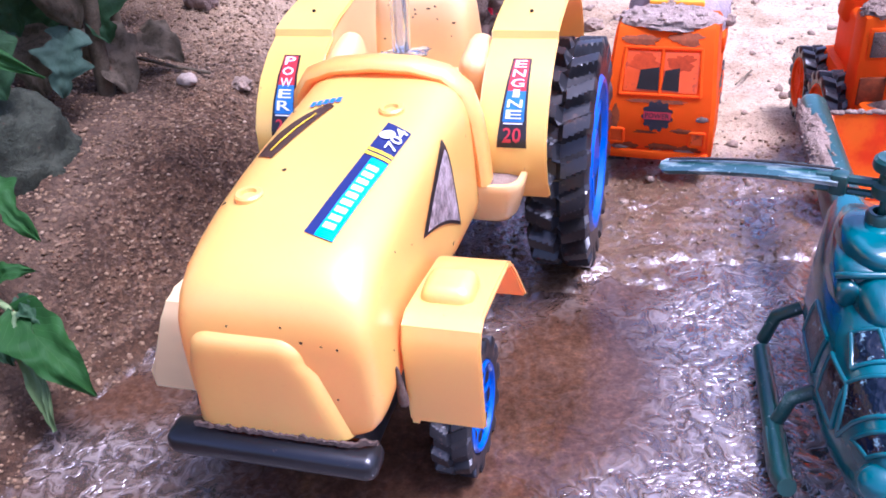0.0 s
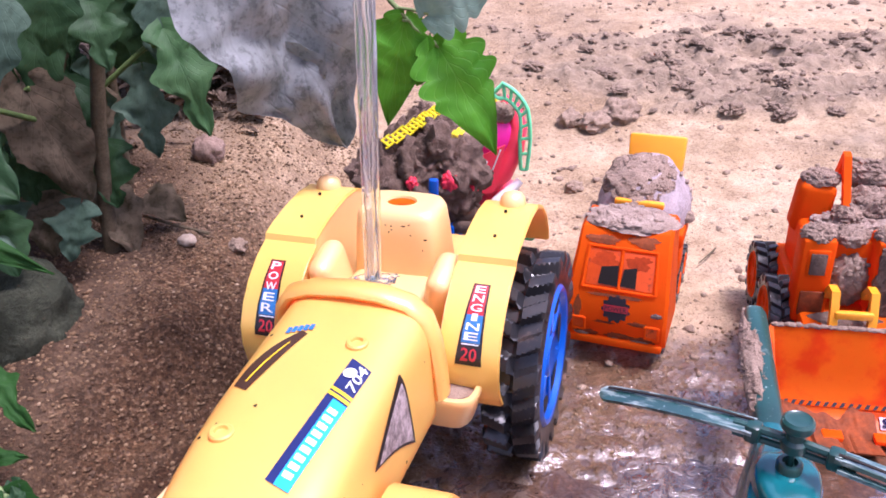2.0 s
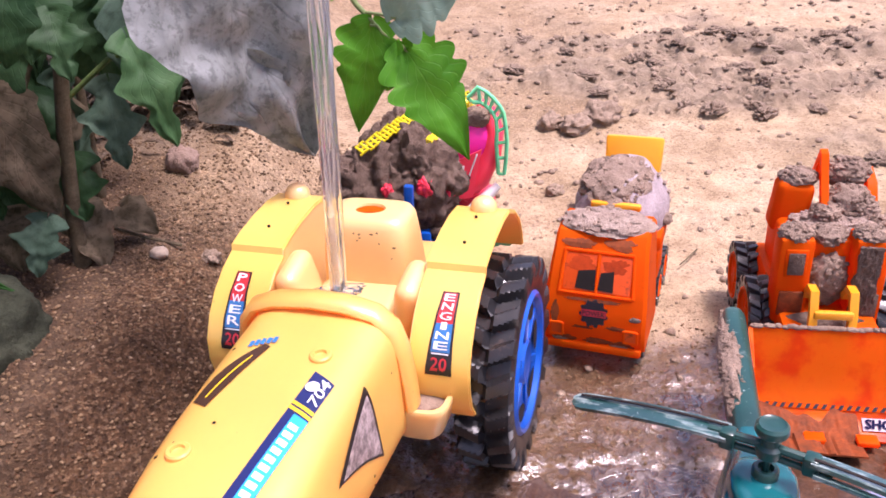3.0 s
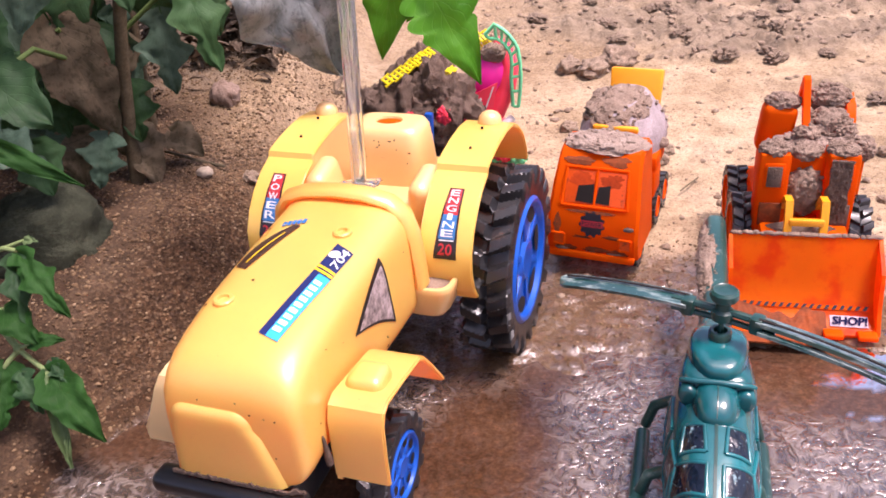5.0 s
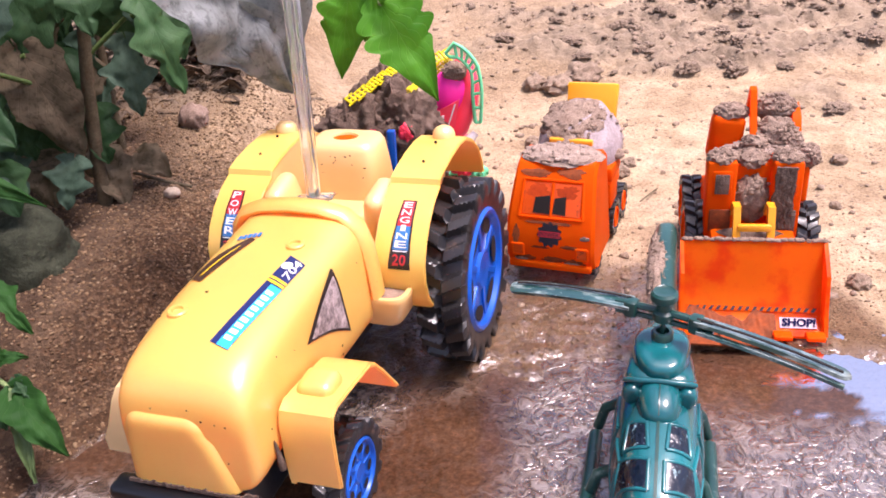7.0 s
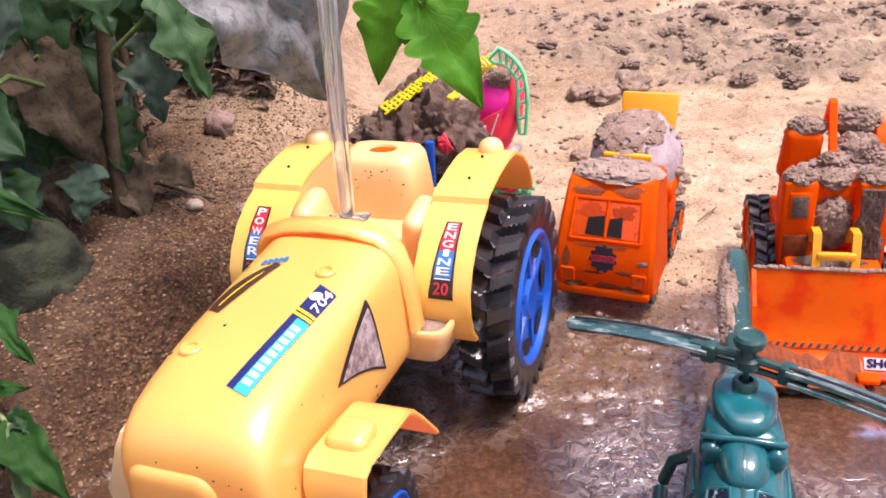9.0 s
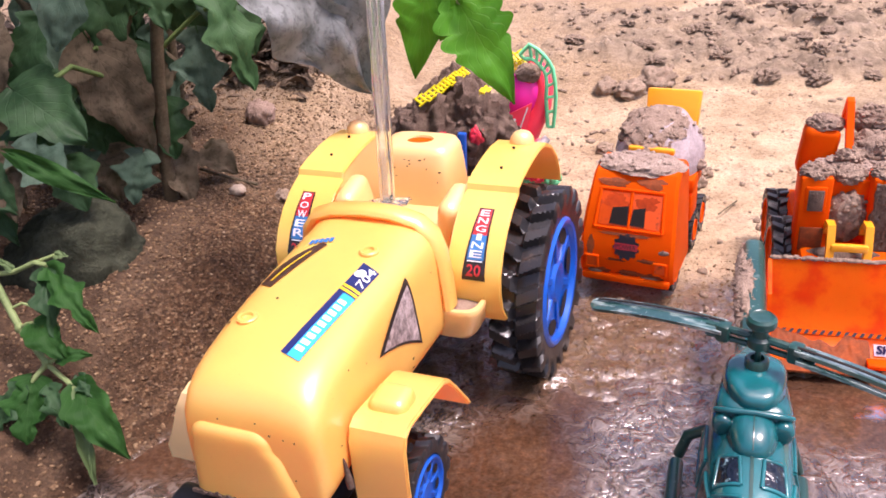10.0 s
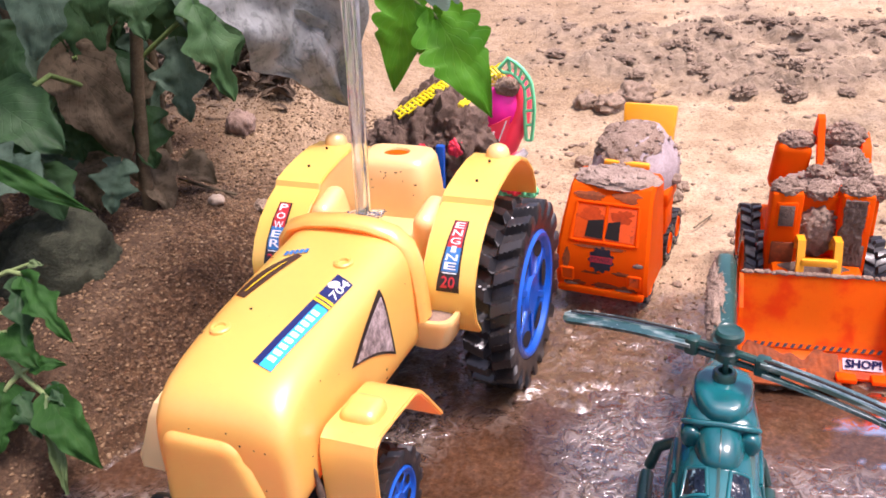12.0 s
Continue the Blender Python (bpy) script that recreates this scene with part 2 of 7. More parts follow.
def water_material():
    """Shallow muddy water, rippled where the stream runs through."""
    m, nt, b = mat_nodes("muddy_water")
    co = coords(nt)
    n1 = noise_node(nt, 12, 4, 0.6, co)
    c = ramp_node(nt, n1.outputs["Fac"], [(0.3, (0.046, 0.020, 0.010)), (0.7, (0.098, 0.048, 0.024))]).outputs["Color"]
    # silt and sand grains showing through the shallow water
    silt = noise_node(nt, 240, 4, 0.7, co)
    c = mix_node(nt, 0.7, c, ramp_node(nt, silt.outputs["Fac"], [(0.35, (0.45, 0.42, 0.40)), (0.55, (1, 1, 1)), (0.68, (1.7, 1.6, 1.5))]).outputs["Color"], "MULTIPLY")
    b.inputs["Roughness"].default_value = 0.06
    b.inputs["IOR"].default_value = 1.33
    b.inputs["Coat Roughness"].default_value = 0.10
    warp = noise_node(nt, 40, 3, 0.5, co)
    add = nt.nodes.new("ShaderNodeVectorMath")
    add.operation = "MULTIPLY_ADD"
    nt.links.new(warp.outputs["Color"], add.inputs[0])
    add.inputs[1].default_value = (0.03, 0.03, 0.0)
    nt.links.new(co, add.inputs[2])
    rip = noise_node(nt, 125, 3, 0.55, add.outputs[0])
    rip.inputs["Distortion"].default_value = 1.1
    att = nt.nodes.new("ShaderNodeAttribute")
    att.attribute_name = "flow"
    am = att.outputs["Color"]
    # coat kept to winding bands, drawn in for sky glints on ripples
    broken = mix_node(nt, 1.0, mix_node(nt, 1.0, squiggles(nt, co, 90, 0.05), squiggles(nt, co, 170, 0.05), "LIGHTEN"), squiggles(nt, co, 300, 0.045), "LIGHTEN")
    # grey sand ripples under running water; the pale crests also paint sky sheen
    ridge = ramp_node(nt, rip.outputs["Fac"], [(0.38, (0.045, 0.033, 0.025)), (0.50, (0.110, 0.085, 0.066)), (0.62, (0.24, 0.20, 0.165))]).outputs["Color"]
    nt.links.new(mix_node(nt, mix_node(nt, 1.0, am, (0.8, 0.8, 0.8), "MULTIPLY"), c, ridge), b.inputs["Base Color"])
    # masked patch of mirror-strong coat, standing in for a bright sky reflection
    clear = nt.nodes.new("ShaderNodeMapRange")
    clear.inputs["To Min"].default_value, clear.inputs["To Max"].default_value = 2.3, 18.0
    nt.links.new(att.outputs["Alpha"], clear.inputs["Value"])
    nt.links.new(clear.outputs["Result"], b.inputs["Coat IOR"])
    still = mix_node(nt, att.outputs["Alpha"], (0.08, 0.08, 0.08), (1.0, 1.0, 1.0))
    nt.links.new(mix_node(nt, am, still, broken), b.inputs["Coat Weight"])
    hh = mix_node(nt, 1.0, rip.outputs["Fac"], am, "MULTIPLY")
    bp = bump_node(nt, b, hh, 1.0, 0.0032)
    nt.links.new(bp.outputs["Normal"], b.inputs["Coat Normal"])
    return m


M_YELLOW = plastic("yellow_plastic", (1.0, 0.745, 0.155), 0.42, 0.06, 0.0, 0.05, 1.0, (0.62, 0.27, 0.04), thin=0.43, relief=0.08, film=(0.34, 2.1), spec=0.5, deep=(1.0, 0.32, 0.0))
# paler copy of the yellow; paints the strong light on the left guard
M_PALE = plastic("overlit_yellow_plastic", (0.95, 0.71, 0.36), 0.4, 0.03, 0.0, 0.08, 0.2, thin=0.35)
M_CREAM = plastic("pale_yellow_plastic", (0.98, 0.73, 0.29), 0.42, 0.0, 0.0, 0.05, 0.9, thin=0.32, film=(0.34, 2.0), deep=(1.0, 0.50, 0.05))
M_GUARD = plastic("worn_yellow_plastic", (1.0, 0.68, 0.13), 0.34, 0.12, 0.0, 0.05, 0.8, (0.55, 0.27, 0.07), thin=0.3, relief=0.12, film=(0.32, 1.95), deep=(1.0, 0.42, 0.02))
M_RUBBER = plastic("black_rubber", (0.018, 0.017, 0.018), 0.42, 0.28, 0, 0.2, 0.4)
M_BLACK = plastic("wet_black_plastic", (0.008, 0.008, 0.009), 0.3, 0.12, 0, 0.2, 0.3)
M_BLUE = plastic("blue_plastic", (0.002, 0.085, 0.44), 0.28, 0.10, 0.0, 0.12, 0.3, (0.03, 0.06, 0.14))
M_ORANGE = plastic("orange_plastic", (1.0, 0.140, 0.0), 0.40, 0.20, 0.0, 0.06, 0.0, (0.42, 0.07, 0.010), thin=0.5, grain=60, spec=0.07)
M_PANE = plastic("smeared_orange_pane", (0.90, 0.10, 0.004), 0.3, 0.5, 0.0, 0.2, 0.1, (0.22, 0.028, 0.010), grain=110)
M_ORANGE_CLEAN = plastic("wet_orange_plastic", (1.0, 0.205, 0.0), 0.4, 0.74, 0.0, 0.06, 0.2, (0.72, 0.040, 0.0), thin=0.6, spec=0.1, grain=34, soft=0.12)
M_HOPPER = plastic("amber_plastic", (0.92, 0.36, 0.01), 0.35, 0.1, 0.1, 0.06, 0.2)
M_GREEN = plastic("teal_green_plastic", (0.001, 0.128, 0.140), 0.22, 0.12, 0.0, 0.30, 0.6, (0.001, 0.045, 0.045), grain=70, relief=0.35, film=(0.1, 1.6))
M_GREEN_D = plastic("dark_green_plastic", (0.010, 0.055, 0.045), 0.3, 0.3, 0.0, 0.2, 0.4, (0.30, 0.36, 0.32))
# pale streaks: muddy film and sky glints on wet blades, painted together
M_BLADE = plastic("streaked_green_plastic", (0.012, 0.070, 0.062), 0.30, 0.78, 0.0, 0.25, 1.0, (0.42, 0.50, 0.46), grain=170, soft=0.16, film=(0.2, 1.8), along=0.22)
# pale patches paint reflected light on the dark windows
M_WINDOW = plastic("dark_window_print", (0.003, 0.008, 0.018), 0.16, 0.42, 0.0, 0.3, 0.4, (0.20, 0.33, 0.35), relief=1.0, grain=170, soft=0.08)
M_DARK = plastic("dark_hollow", (0.014, 0.007, 0.004), 0.8, 0.1, 0, 0.3)
M_PINK = plastic("pink_plastic", (0.95, 0.035, 0.36), 0.35, 0.04, 0.1, 0.06)
M_RED = plastic("red_plastic", (0.95, 0.06, 0.10), 0.35, 0.08, 0.1, 0.06)
M_LIME = plastic("light_green_plastic", (0.16, 0.74, 0.36), 0.35, 0.1, 0.1, 0.06)
M_LEMON = plastic("lemon_yellow_plastic", (0.85, 0.72, 0.01), 0.4, 0.15, 0.1, 0.06)
M_WHITE = plastic("white_plastic", (0.75, 0.72, 0.70), 0.4, 0.2, 0.0, 0.06)
M_MUD = mud("drying_mud", (0.23, 0.155, 0.112), (0.45, 0.33, 0.245), 0.9, 90, 1.0, 0.005)
M_MUD_PALE = mud("pale_dried_mud", (0.30, 0.21, 0.16), (0.52, 0.40, 0.32), 0.9, 90, 1.0, 0.005)
M_MUD_DARK = mud("wet_dark_mud", (0.10, 0.066, 0.050), (0.26, 0.18, 0.135), 0.85, 80, 1.0, 0.006)
M_CLOD = mud("soil_clod", (0.21, 0.150, 0.105), (0.42, 0.310, 0.220), 0.95, 150, 0.8, 0.003)
M_ROCK = mud("mossy_grey_stone", (0.026, 0.031, 0.018), (0.092, 0.100, 0.064), 0.9, 55, 1.0, 0.008)
M_PEBBLE = mud("pale_pebble", (0.38, 0.29, 0.21), (0.55, 0.45, 0.34), 0.7, 90, 0.3, 0.002)
M_LITTER = mud("dead_leaf_litter", (0.06, 0.042, 0.03), (0.30, 0.22, 0.15), 0.9, 26, 0.8, 0.006)
M_BARK = mud("brown_stem", (0.08, 0.06, 0.035), (0.19, 0.15, 0.09), 0.8, 70, 0.6, 0.003)
M_SHOOT = mud("pale_green_shoot", (0.14, 0.20, 0.07), (0.25, 0.32, 0.13), 0.5, 60, 0.2, 0.002)
M_STALK = mud("green_stalk", (0.055, 0.095, 0.028), (0.13, 0.19, 0.06), 0.5, 60, 0.2, 0.002)
M_LEAF = leaf_mat("fresh_green_leaf", (0.032, 0.16, 0.006), (0.060, 0.235, 0.010), glow=0.4)
M_LEAF_S = leaf_mat("shoot_green_leaf", (0.010, 0.046, 0.008), (0.026, 0.092, 0.018), 0.6, (0.16, 0.26, 0.10), 0.12)
M_LEAF_W = leaf_mat("pale_blue_green_leaf", (0.15, 0.24, 0.18), (0.25, 0.36, 0.28), 0.6, (0.30, 0.42, 0.32))
M_LEAF_H = leaf_mat("mid_green_leaf", (0.028, 0.085, 0.026), (0.070, 0.155, 0.058), 0.55, (0.14, 0.22, 0.12), 0.2, 0.2)
M_LEAF_U = leaf_mat("pale_leaf_underside", (0.075, 0.125, 0.045), (0.12, 0.18, 0.075))
M_LEAF_D = leaf_mat("dark_green_leaf", (0.014, 0.047, 0.016), (0.042, 0.098, 0.038), 0.55, (0.09, 0.15, 0.07), 0.2, 0.25)
M_LEAF_P = leaf_mat("dusty_blue_green_leaf", (0.038, 0.076, 0.050), (0.095, 0.150, 0.104), 0.65, (0.12, 0.19, 0.13), 0.15, 0.3)
M_LEAF_G = leaf_mat("dried_grey_leaf", (0.12, 0.132, 0.125), (0.33, 0.35, 0.335), 0.6, (0.07, 0.07, 0.07), 0.1, 0.42)
M_LEAF_B = leaf_mat("withered_brown_leaf", (0.060, 0.046, 0.029), (0.18, 0.140, 0.090), 0.8, (0.14, 0.10, 0.06), 0.1, 0.5)
M_GRIT = grit_material()
M_GROUND = ground_material()
M_WATER = water_material()


def flat(name, col, rough=0.35, gloss=0.5, film=0.08):
    m, nt, b = mat_nodes(name)
    n = noise_node(nt, 90, 3, 0.6, coords(nt))
    nt.links.new(ramp_node(nt, n.outputs["Fac"], [(0.3, tuple(c * 0.8 for c in col)), (0.7, col)]).outputs["Color"], b.inputs["Base Color"])
    b.inputs["Roughness"].default_value = rough
    b.inputs["Specular IOR Level"].default_value = gloss
    b.inputs["Coat Weight"].default_value = film
    return m


M_STAIN = mud("orange_brown_stain", (0.30, 0.035, 0.006), (0.60, 0.065, 0.006), 0.6, 60, 0.2, 0.001)
M_STAIN_D = mud("brown_stain", (0.12, 0.04, 0.018), (0.34, 0.07, 0.015), 0.7, 90, 0.3, 0.001)
P_NAVY = flat("navy_print", (0.015, 0.022, 0.11))
P_INK = flat("dull_dark_print", (0.016, 0.016, 0.055), 0.9, 0.08, 0.0)
P_PAPER = flat("dull_pinkish_paper", (0.56, 0.45, 0.45), 0.9, 0.1, 0.0)
P_CYAN = flat("bright_blue_print", (0.02, 0.42, 0.88))
P_WHITE = flat("white_print", (0.78, 0.78, 0.78))
P_YEL = flat("yellow_print", (0.80, 0.52, 0.02))
P_BLACK = flat("black_print", (0.02, 0.014, 0.014))
P_RED = flat("red_print", (0.50, 0.03, 0.035))
P_BLUE = flat("blue_print", (0.03, 0.17, 0.42))
P_BROWN = flat("brown_print", (0.060, 0.028, 0.016))
P_GREY = mud("mottled_print", (0.02, 0.012, 0.012), (0.62, 0.50, 0.48), 0.35, 150, 0.1, 0.0005)


# ---- building helpers ----
def finish(name, bm, material, angle=38):
    me = bpy.data.meshes.new(name)
    bmesh.ops.recalc_face_normals(bm, faces=bm.faces[:])
    bm.to_mesh(me)
    bm.free()
    me.materials.append(material)
    me.polygons.foreach_set("use_smooth", [True] * len(me.polygons))
    me.set_sharp_from_angle(angle=radians(angle))
    return me


def part(name, bm, material, parent, label="", angle=38, at=None):
    ob = new(name, finish(name, bm, material, angle))
    ob.parent = parent
    if at is not None:
        ob.matrix_basis = at
    if label:
        tagged(ob, label)
    return ob


def thing(name, m, label, category, group="", kind=""):
    ob = new(name)
    ob.empty_display_size = 0.02
    ob.matrix_basis = m
    return tagged(ob, label, category, group, kind)


def solo(name, bm, material, m, label, category, group="", kind="", angle=38):
    ob = new(name, finish(name, bm, material, angle))
    ob.matrix_basis = m
    return tagged(ob, label, category, group, kind)


def box(size, at=(0, 0, 0), bev=0.0015, rot=(0, 0, 0), seg=2, bm=None, taper=None):
    """A bevelled block; taper scales the top in x and y."""
    own = bmesh.new()
    bmesh.ops.create_cube(own, size=1)
    for v in own.verts:
        if taper and v.co.z > 0:
            v.co.x *= taper[0]
            v.co.y *= taper[1]
        v.co = Vector((v.co.x * size[0], v.co.y * size[1], v.co.z * size[2]))
    if bev > 0:
        bmesh.ops.bevel(own, geom=own.edges[:], offset=bev, segments=seg, affect="EDGES", profile=0.5)
    bmesh.ops.transform(own, matrix=pose(*at, *rot), verts=own.verts[:])
    return merge(bm, own)


def merge(bm, own):
    if bm is None:
        return own
    me = bpy.data.meshes.new("tmp")
    own.to_mesh(me)
    own.free()
    bm.from_mesh(me)
    bpy.data.meshes.remove(me)
    return bm


def loft(rings, cap=True, bm=None, closed=True):
    """Skin a row of rings that have the same number of points."""
    bm = bm or bmesh.new()
    rows = [[bm.verts.new(p) for p in r] for r in rings]
    n = len(rings[0])
    for a, b in zip(rows, rows[1:]):
        for i in range(n if closed else n - 1):
            j = (i + 1) % n
            bm.faces.new((a[i], a[j], b[j], b[i]))
    if cap and closed:
        bm.faces.new(rows[0][::-1])
        bm.faces.new(rows[-1])
    return bm


def tube(pts, radii, n=10, bm=None):
    pts = [Vector(p) for p in pts]
    if isinstance(radii, (int, float)):
        radii = [radii] * len(pts)
    rings = []
    side = None
    for i, p in enumerate(pts):
        d = (pts[min(i + 1, len(pts) - 1)] - pts[max(i - 1, 0)]).normalized()
        if side is None:
            side = d.orthogonal().normalized()
        side = (side - d * side.dot(d)).normalized()
        up = d.cross(side)
        rings.append([p + radii[i] * (side * math.cos(k * math.tau / n) + up * math.sin(k * math.tau / n)) for k in range(n)])
    return loft(rings, True, bm)


def lathe(profile, n=32, axis="z", bm=None):
    """Turn (radius, height) pairs round an axis."""
    rings = []
    for r, h in profile:
        ring = []
        for k in range(n):
            a = k * math.tau / n
            c, s = r * math.cos(a), r * math.sin(a)
            ring.append({"z": (c, s, h), "x": (h, c, s), "y": (c, h, s)}[axis])
        rings.append(ring)
    return loft(rings, True, bm)


def sheet(fn, nu, nv, thick=0.0, bm=None):
    """A grid fn(u, v) for u, v in 0..1, with thickness along its normals if asked for."""
    bm = bm or bmesh.new()
    vs = [[bm.verts.new(fn(i / nu, j / nv)) for j in range(nv + 1)] for i in range(nu + 1)]
    fs = [bm.faces.new((vs[i][j], vs[i + 1][j], vs[i + 1][j + 1], vs[i][j + 1])) for i in range(nu) for j in range(nv)]
    if thick:
        bmesh.ops.recalc_face_normals(bm, faces=fs)
        bmesh.ops.solidify(bm, geom=fs, thickness=thick)
    return bm


def lump(size, seed, rough=0.28, sub=3, at=(0, 0, 0), flat_base=True, bm=None, freq=2.2):
    """An uneven clump of soil or stone."""
    own = bmesh.new()
    bmesh.ops.create_icosphere(own, subdivisions=sub, radius=1)
    off = Vector((seed * 3.17, seed * 1.73, seed * 0.61))
    for v in own.verts:
        p = v.co.copy()
        k = 1 + rough * (noise.noise(p * freq + off) + 0.55 * noise.noise(p * freq * 2.7 + off) + 0.3 * noise.noise(p * freq * 6 + off) + 0.2 * noise.noise(p * freq * 13 + off))
        v.co = Vector((p.x * k * size[0], p.y * k * size[1], p.z * k * size[2]))
        if flat_base and v.co.z < -0.35 * size[2]:
            v.co.z = -0.35 * size[2]
        v.co += Vector(at)
    return merge(bm, own)


def grainy(size, seed, at, n=60, grain=0.0022, low=-0.2, rough=0.24):
    """A clump of mud set with crumbs."""
    bm = lump(size, seed, rough, 4, at, False, None, 3.0)
    rnd = random.Random(seed)
    for i in range(int(n * 1.6)):
        z = rnd.uniform(low, 1)
        a = rnd.uniform(0, math.tau)
        k = math.sqrt(max(0.0, 1 - z * z))
        s = 0.62 * grain * rnd.choice((0.5, 0.7, 0.9, 1.2, 1.7))
        p = (at[0] + size[0] * k * math.cos(a), at[1] + size[1] * k * math.sin(a), at[2] + size[2] * z)
        lump((s * rnd.uniform(0.8, 1.4), s, s * 0.8), seed + i, 0.35, 2, p, False, bm)
    return bm


def tree_of(bm):
    from mathutils.bvhtree import BVHTree
    bm.normal_update()
    bm.verts.index_update()
    bm.faces.index_update()
    return BVHTree.FromBMesh(bm)


def wrap(tree, p, way, off):
    """The point of the surface met from p along way, lifted by off."""
    way = Vector(way).normalized()
    hit, nor, _, _ = tree.ray_cast(Vector(p) - way * 0.1, way)
    if hit is None:
        return Vector(p)
    if nor.dot(way) > 0:
        nor = -nor
    return hit + nor * off


def decal(tree, quad, way, off=0.0006, nu=14, nv=6, fine=2):
    """A printed label laid on a surface: quad is four corners (start left, start right, end right, end left)."""
    a, b, c, d = [Vector(q) for q in quad]
    return sheet(lambda u, v: wrap(tree, a.lerp(d, u).lerp(b.lerp(c, u), v), way, off), nu * fine, nv * fine)


def text_mesh(body, quad, tree=None, way=(0, 0, -1), off=0.001, bold=0.012):
    """Letters filling a quad whose first edge is the base line, laid on a surface."""
    cu = bpy.data.curves.new("letters", "FONT")
    cu.body, cu.resolution_u, cu.offset = body, 2, bold
    ob = bpy.data.objects.new("letters", cu)
    scene.collection.objects.link(ob)
    bpy.context.view_layer.update()
    me = ob.evaluated_get(bpy.context.evaluated_depsgraph_get()).to_mesh()
    bm = bmesh.new()
    bm.from_mesh(me)
    bpy.data.objects.remove(ob)
    bpy.data.curves.remove(cu)
    xs = [v.co.x for v in bm.verts]
    ys = [v.co.y for v in bm.verts]
    x0, x1, y0, y1 = min(xs), max(xs), min(ys), max(ys)
    bmesh.ops.triangulate(bm, faces=bm.faces[:])
    bmesh.ops.subdivide_edges(bm, edges=bm.edges[:], cuts=2, use_grid_fill=True)
    a, b, c, d = [Vector(q) for q in quad]
    for v in bm.verts:
        s, t = (v.co.x - x0) / (x1 - x0), (v.co.y - y0) / (y1 - y0)
        p = a.lerp(b, s).lerp(d.lerp(c, s), t)
        v.co = wrap(tree, p, way, off) if tree else p
    return bm


def sub_quad(quad, u0, u1, v0, v1):
    """A part of a quad; u runs from the first edge to the last, v across."""
    a, b, c, d = [Vector(q) for q in quad]
    at = lambda u, v: a.lerp(d, u).lerp(b.lerp(c, u), v)
    return [at(u0, v0), at(u0, v1), at(u1, v1), at(u1, v0)]


def blot(tree, at, rx, ry, way, side, seed, off=0.0007, ragged=0.5):
    """A thin uneven stain lying on a surface; side is the direction of rx."""
    at, side = Vector(at), Vector(side).normalized()
    way = Vector(way).normalized()
    up = way.cross(side).normalized()
    rings = []
    for k in (1.0, 0.75, 0.5, 0.25, 0.02):
        ring = []
        for i in range(40):
            a = math.tau * i / 40
            c = Vector((math.cos(a), math.sin(a), seed * 3.7))
            r = k * (1 + ragged * (noise.noise(c * 1.3) + 0.7 * noise.noise(c * 3.1) + 0.4 * noise.noise(c * 7)))
            step = side * (rx * r * math.cos(a)) + up * (ry * r * math.sin(a))
            for s in (1.0, 0.85, 0.7, 0.5, 0.3, 0.1, 0.0):
                p = at + step * s
                if tree.ray_cast(p - way * 0.1, way, 0.25)[0] is not None:
                    break
            ring.append(wrap(tree, p, way, off))
        rings.append(ring)
    return loft(rings, False)


def smooth(x):
    x = max(0.0, min(1.0, x))
    return x * x * (3 - 2 * x)


# ---- ground ----
TOE = [(-0.5, -0.25), (0.2, -0.225), (0.32, -0.212), (0.42, -0.150), (0.52, -0.095), (0.7, -0.075), (0.95, -0.09), (1.4, -0.13), (3.0, -0.2)]


def toe(y):
    for (y0, x0), (y1, x1) in zip(TOE, TOE[1:]):
        if y <= y1:
            return x0 + (x1 - x0) * max(0.0, (y - y0) / (y1 - y0))
    return TOE[-1][1]


def soil_band(x, y):
    """How much dark loose soil lies on the yard."""
    n = noise.noise(Vector((x * 4.0, y * 5.5, 3.3))) + 0.9 * noise.noise(Vector((x * 10, y * 13, 1.2)))
    core = math.exp(-((y - 1.22 - 0.12 * (x - 0.3)) / 0.26) ** 2) * smooth((x - 0.02) / 0.2)
    return max(0.0, min(1.0, (core * 1.2 + n * 1.1 - 0.60) * 1.15))


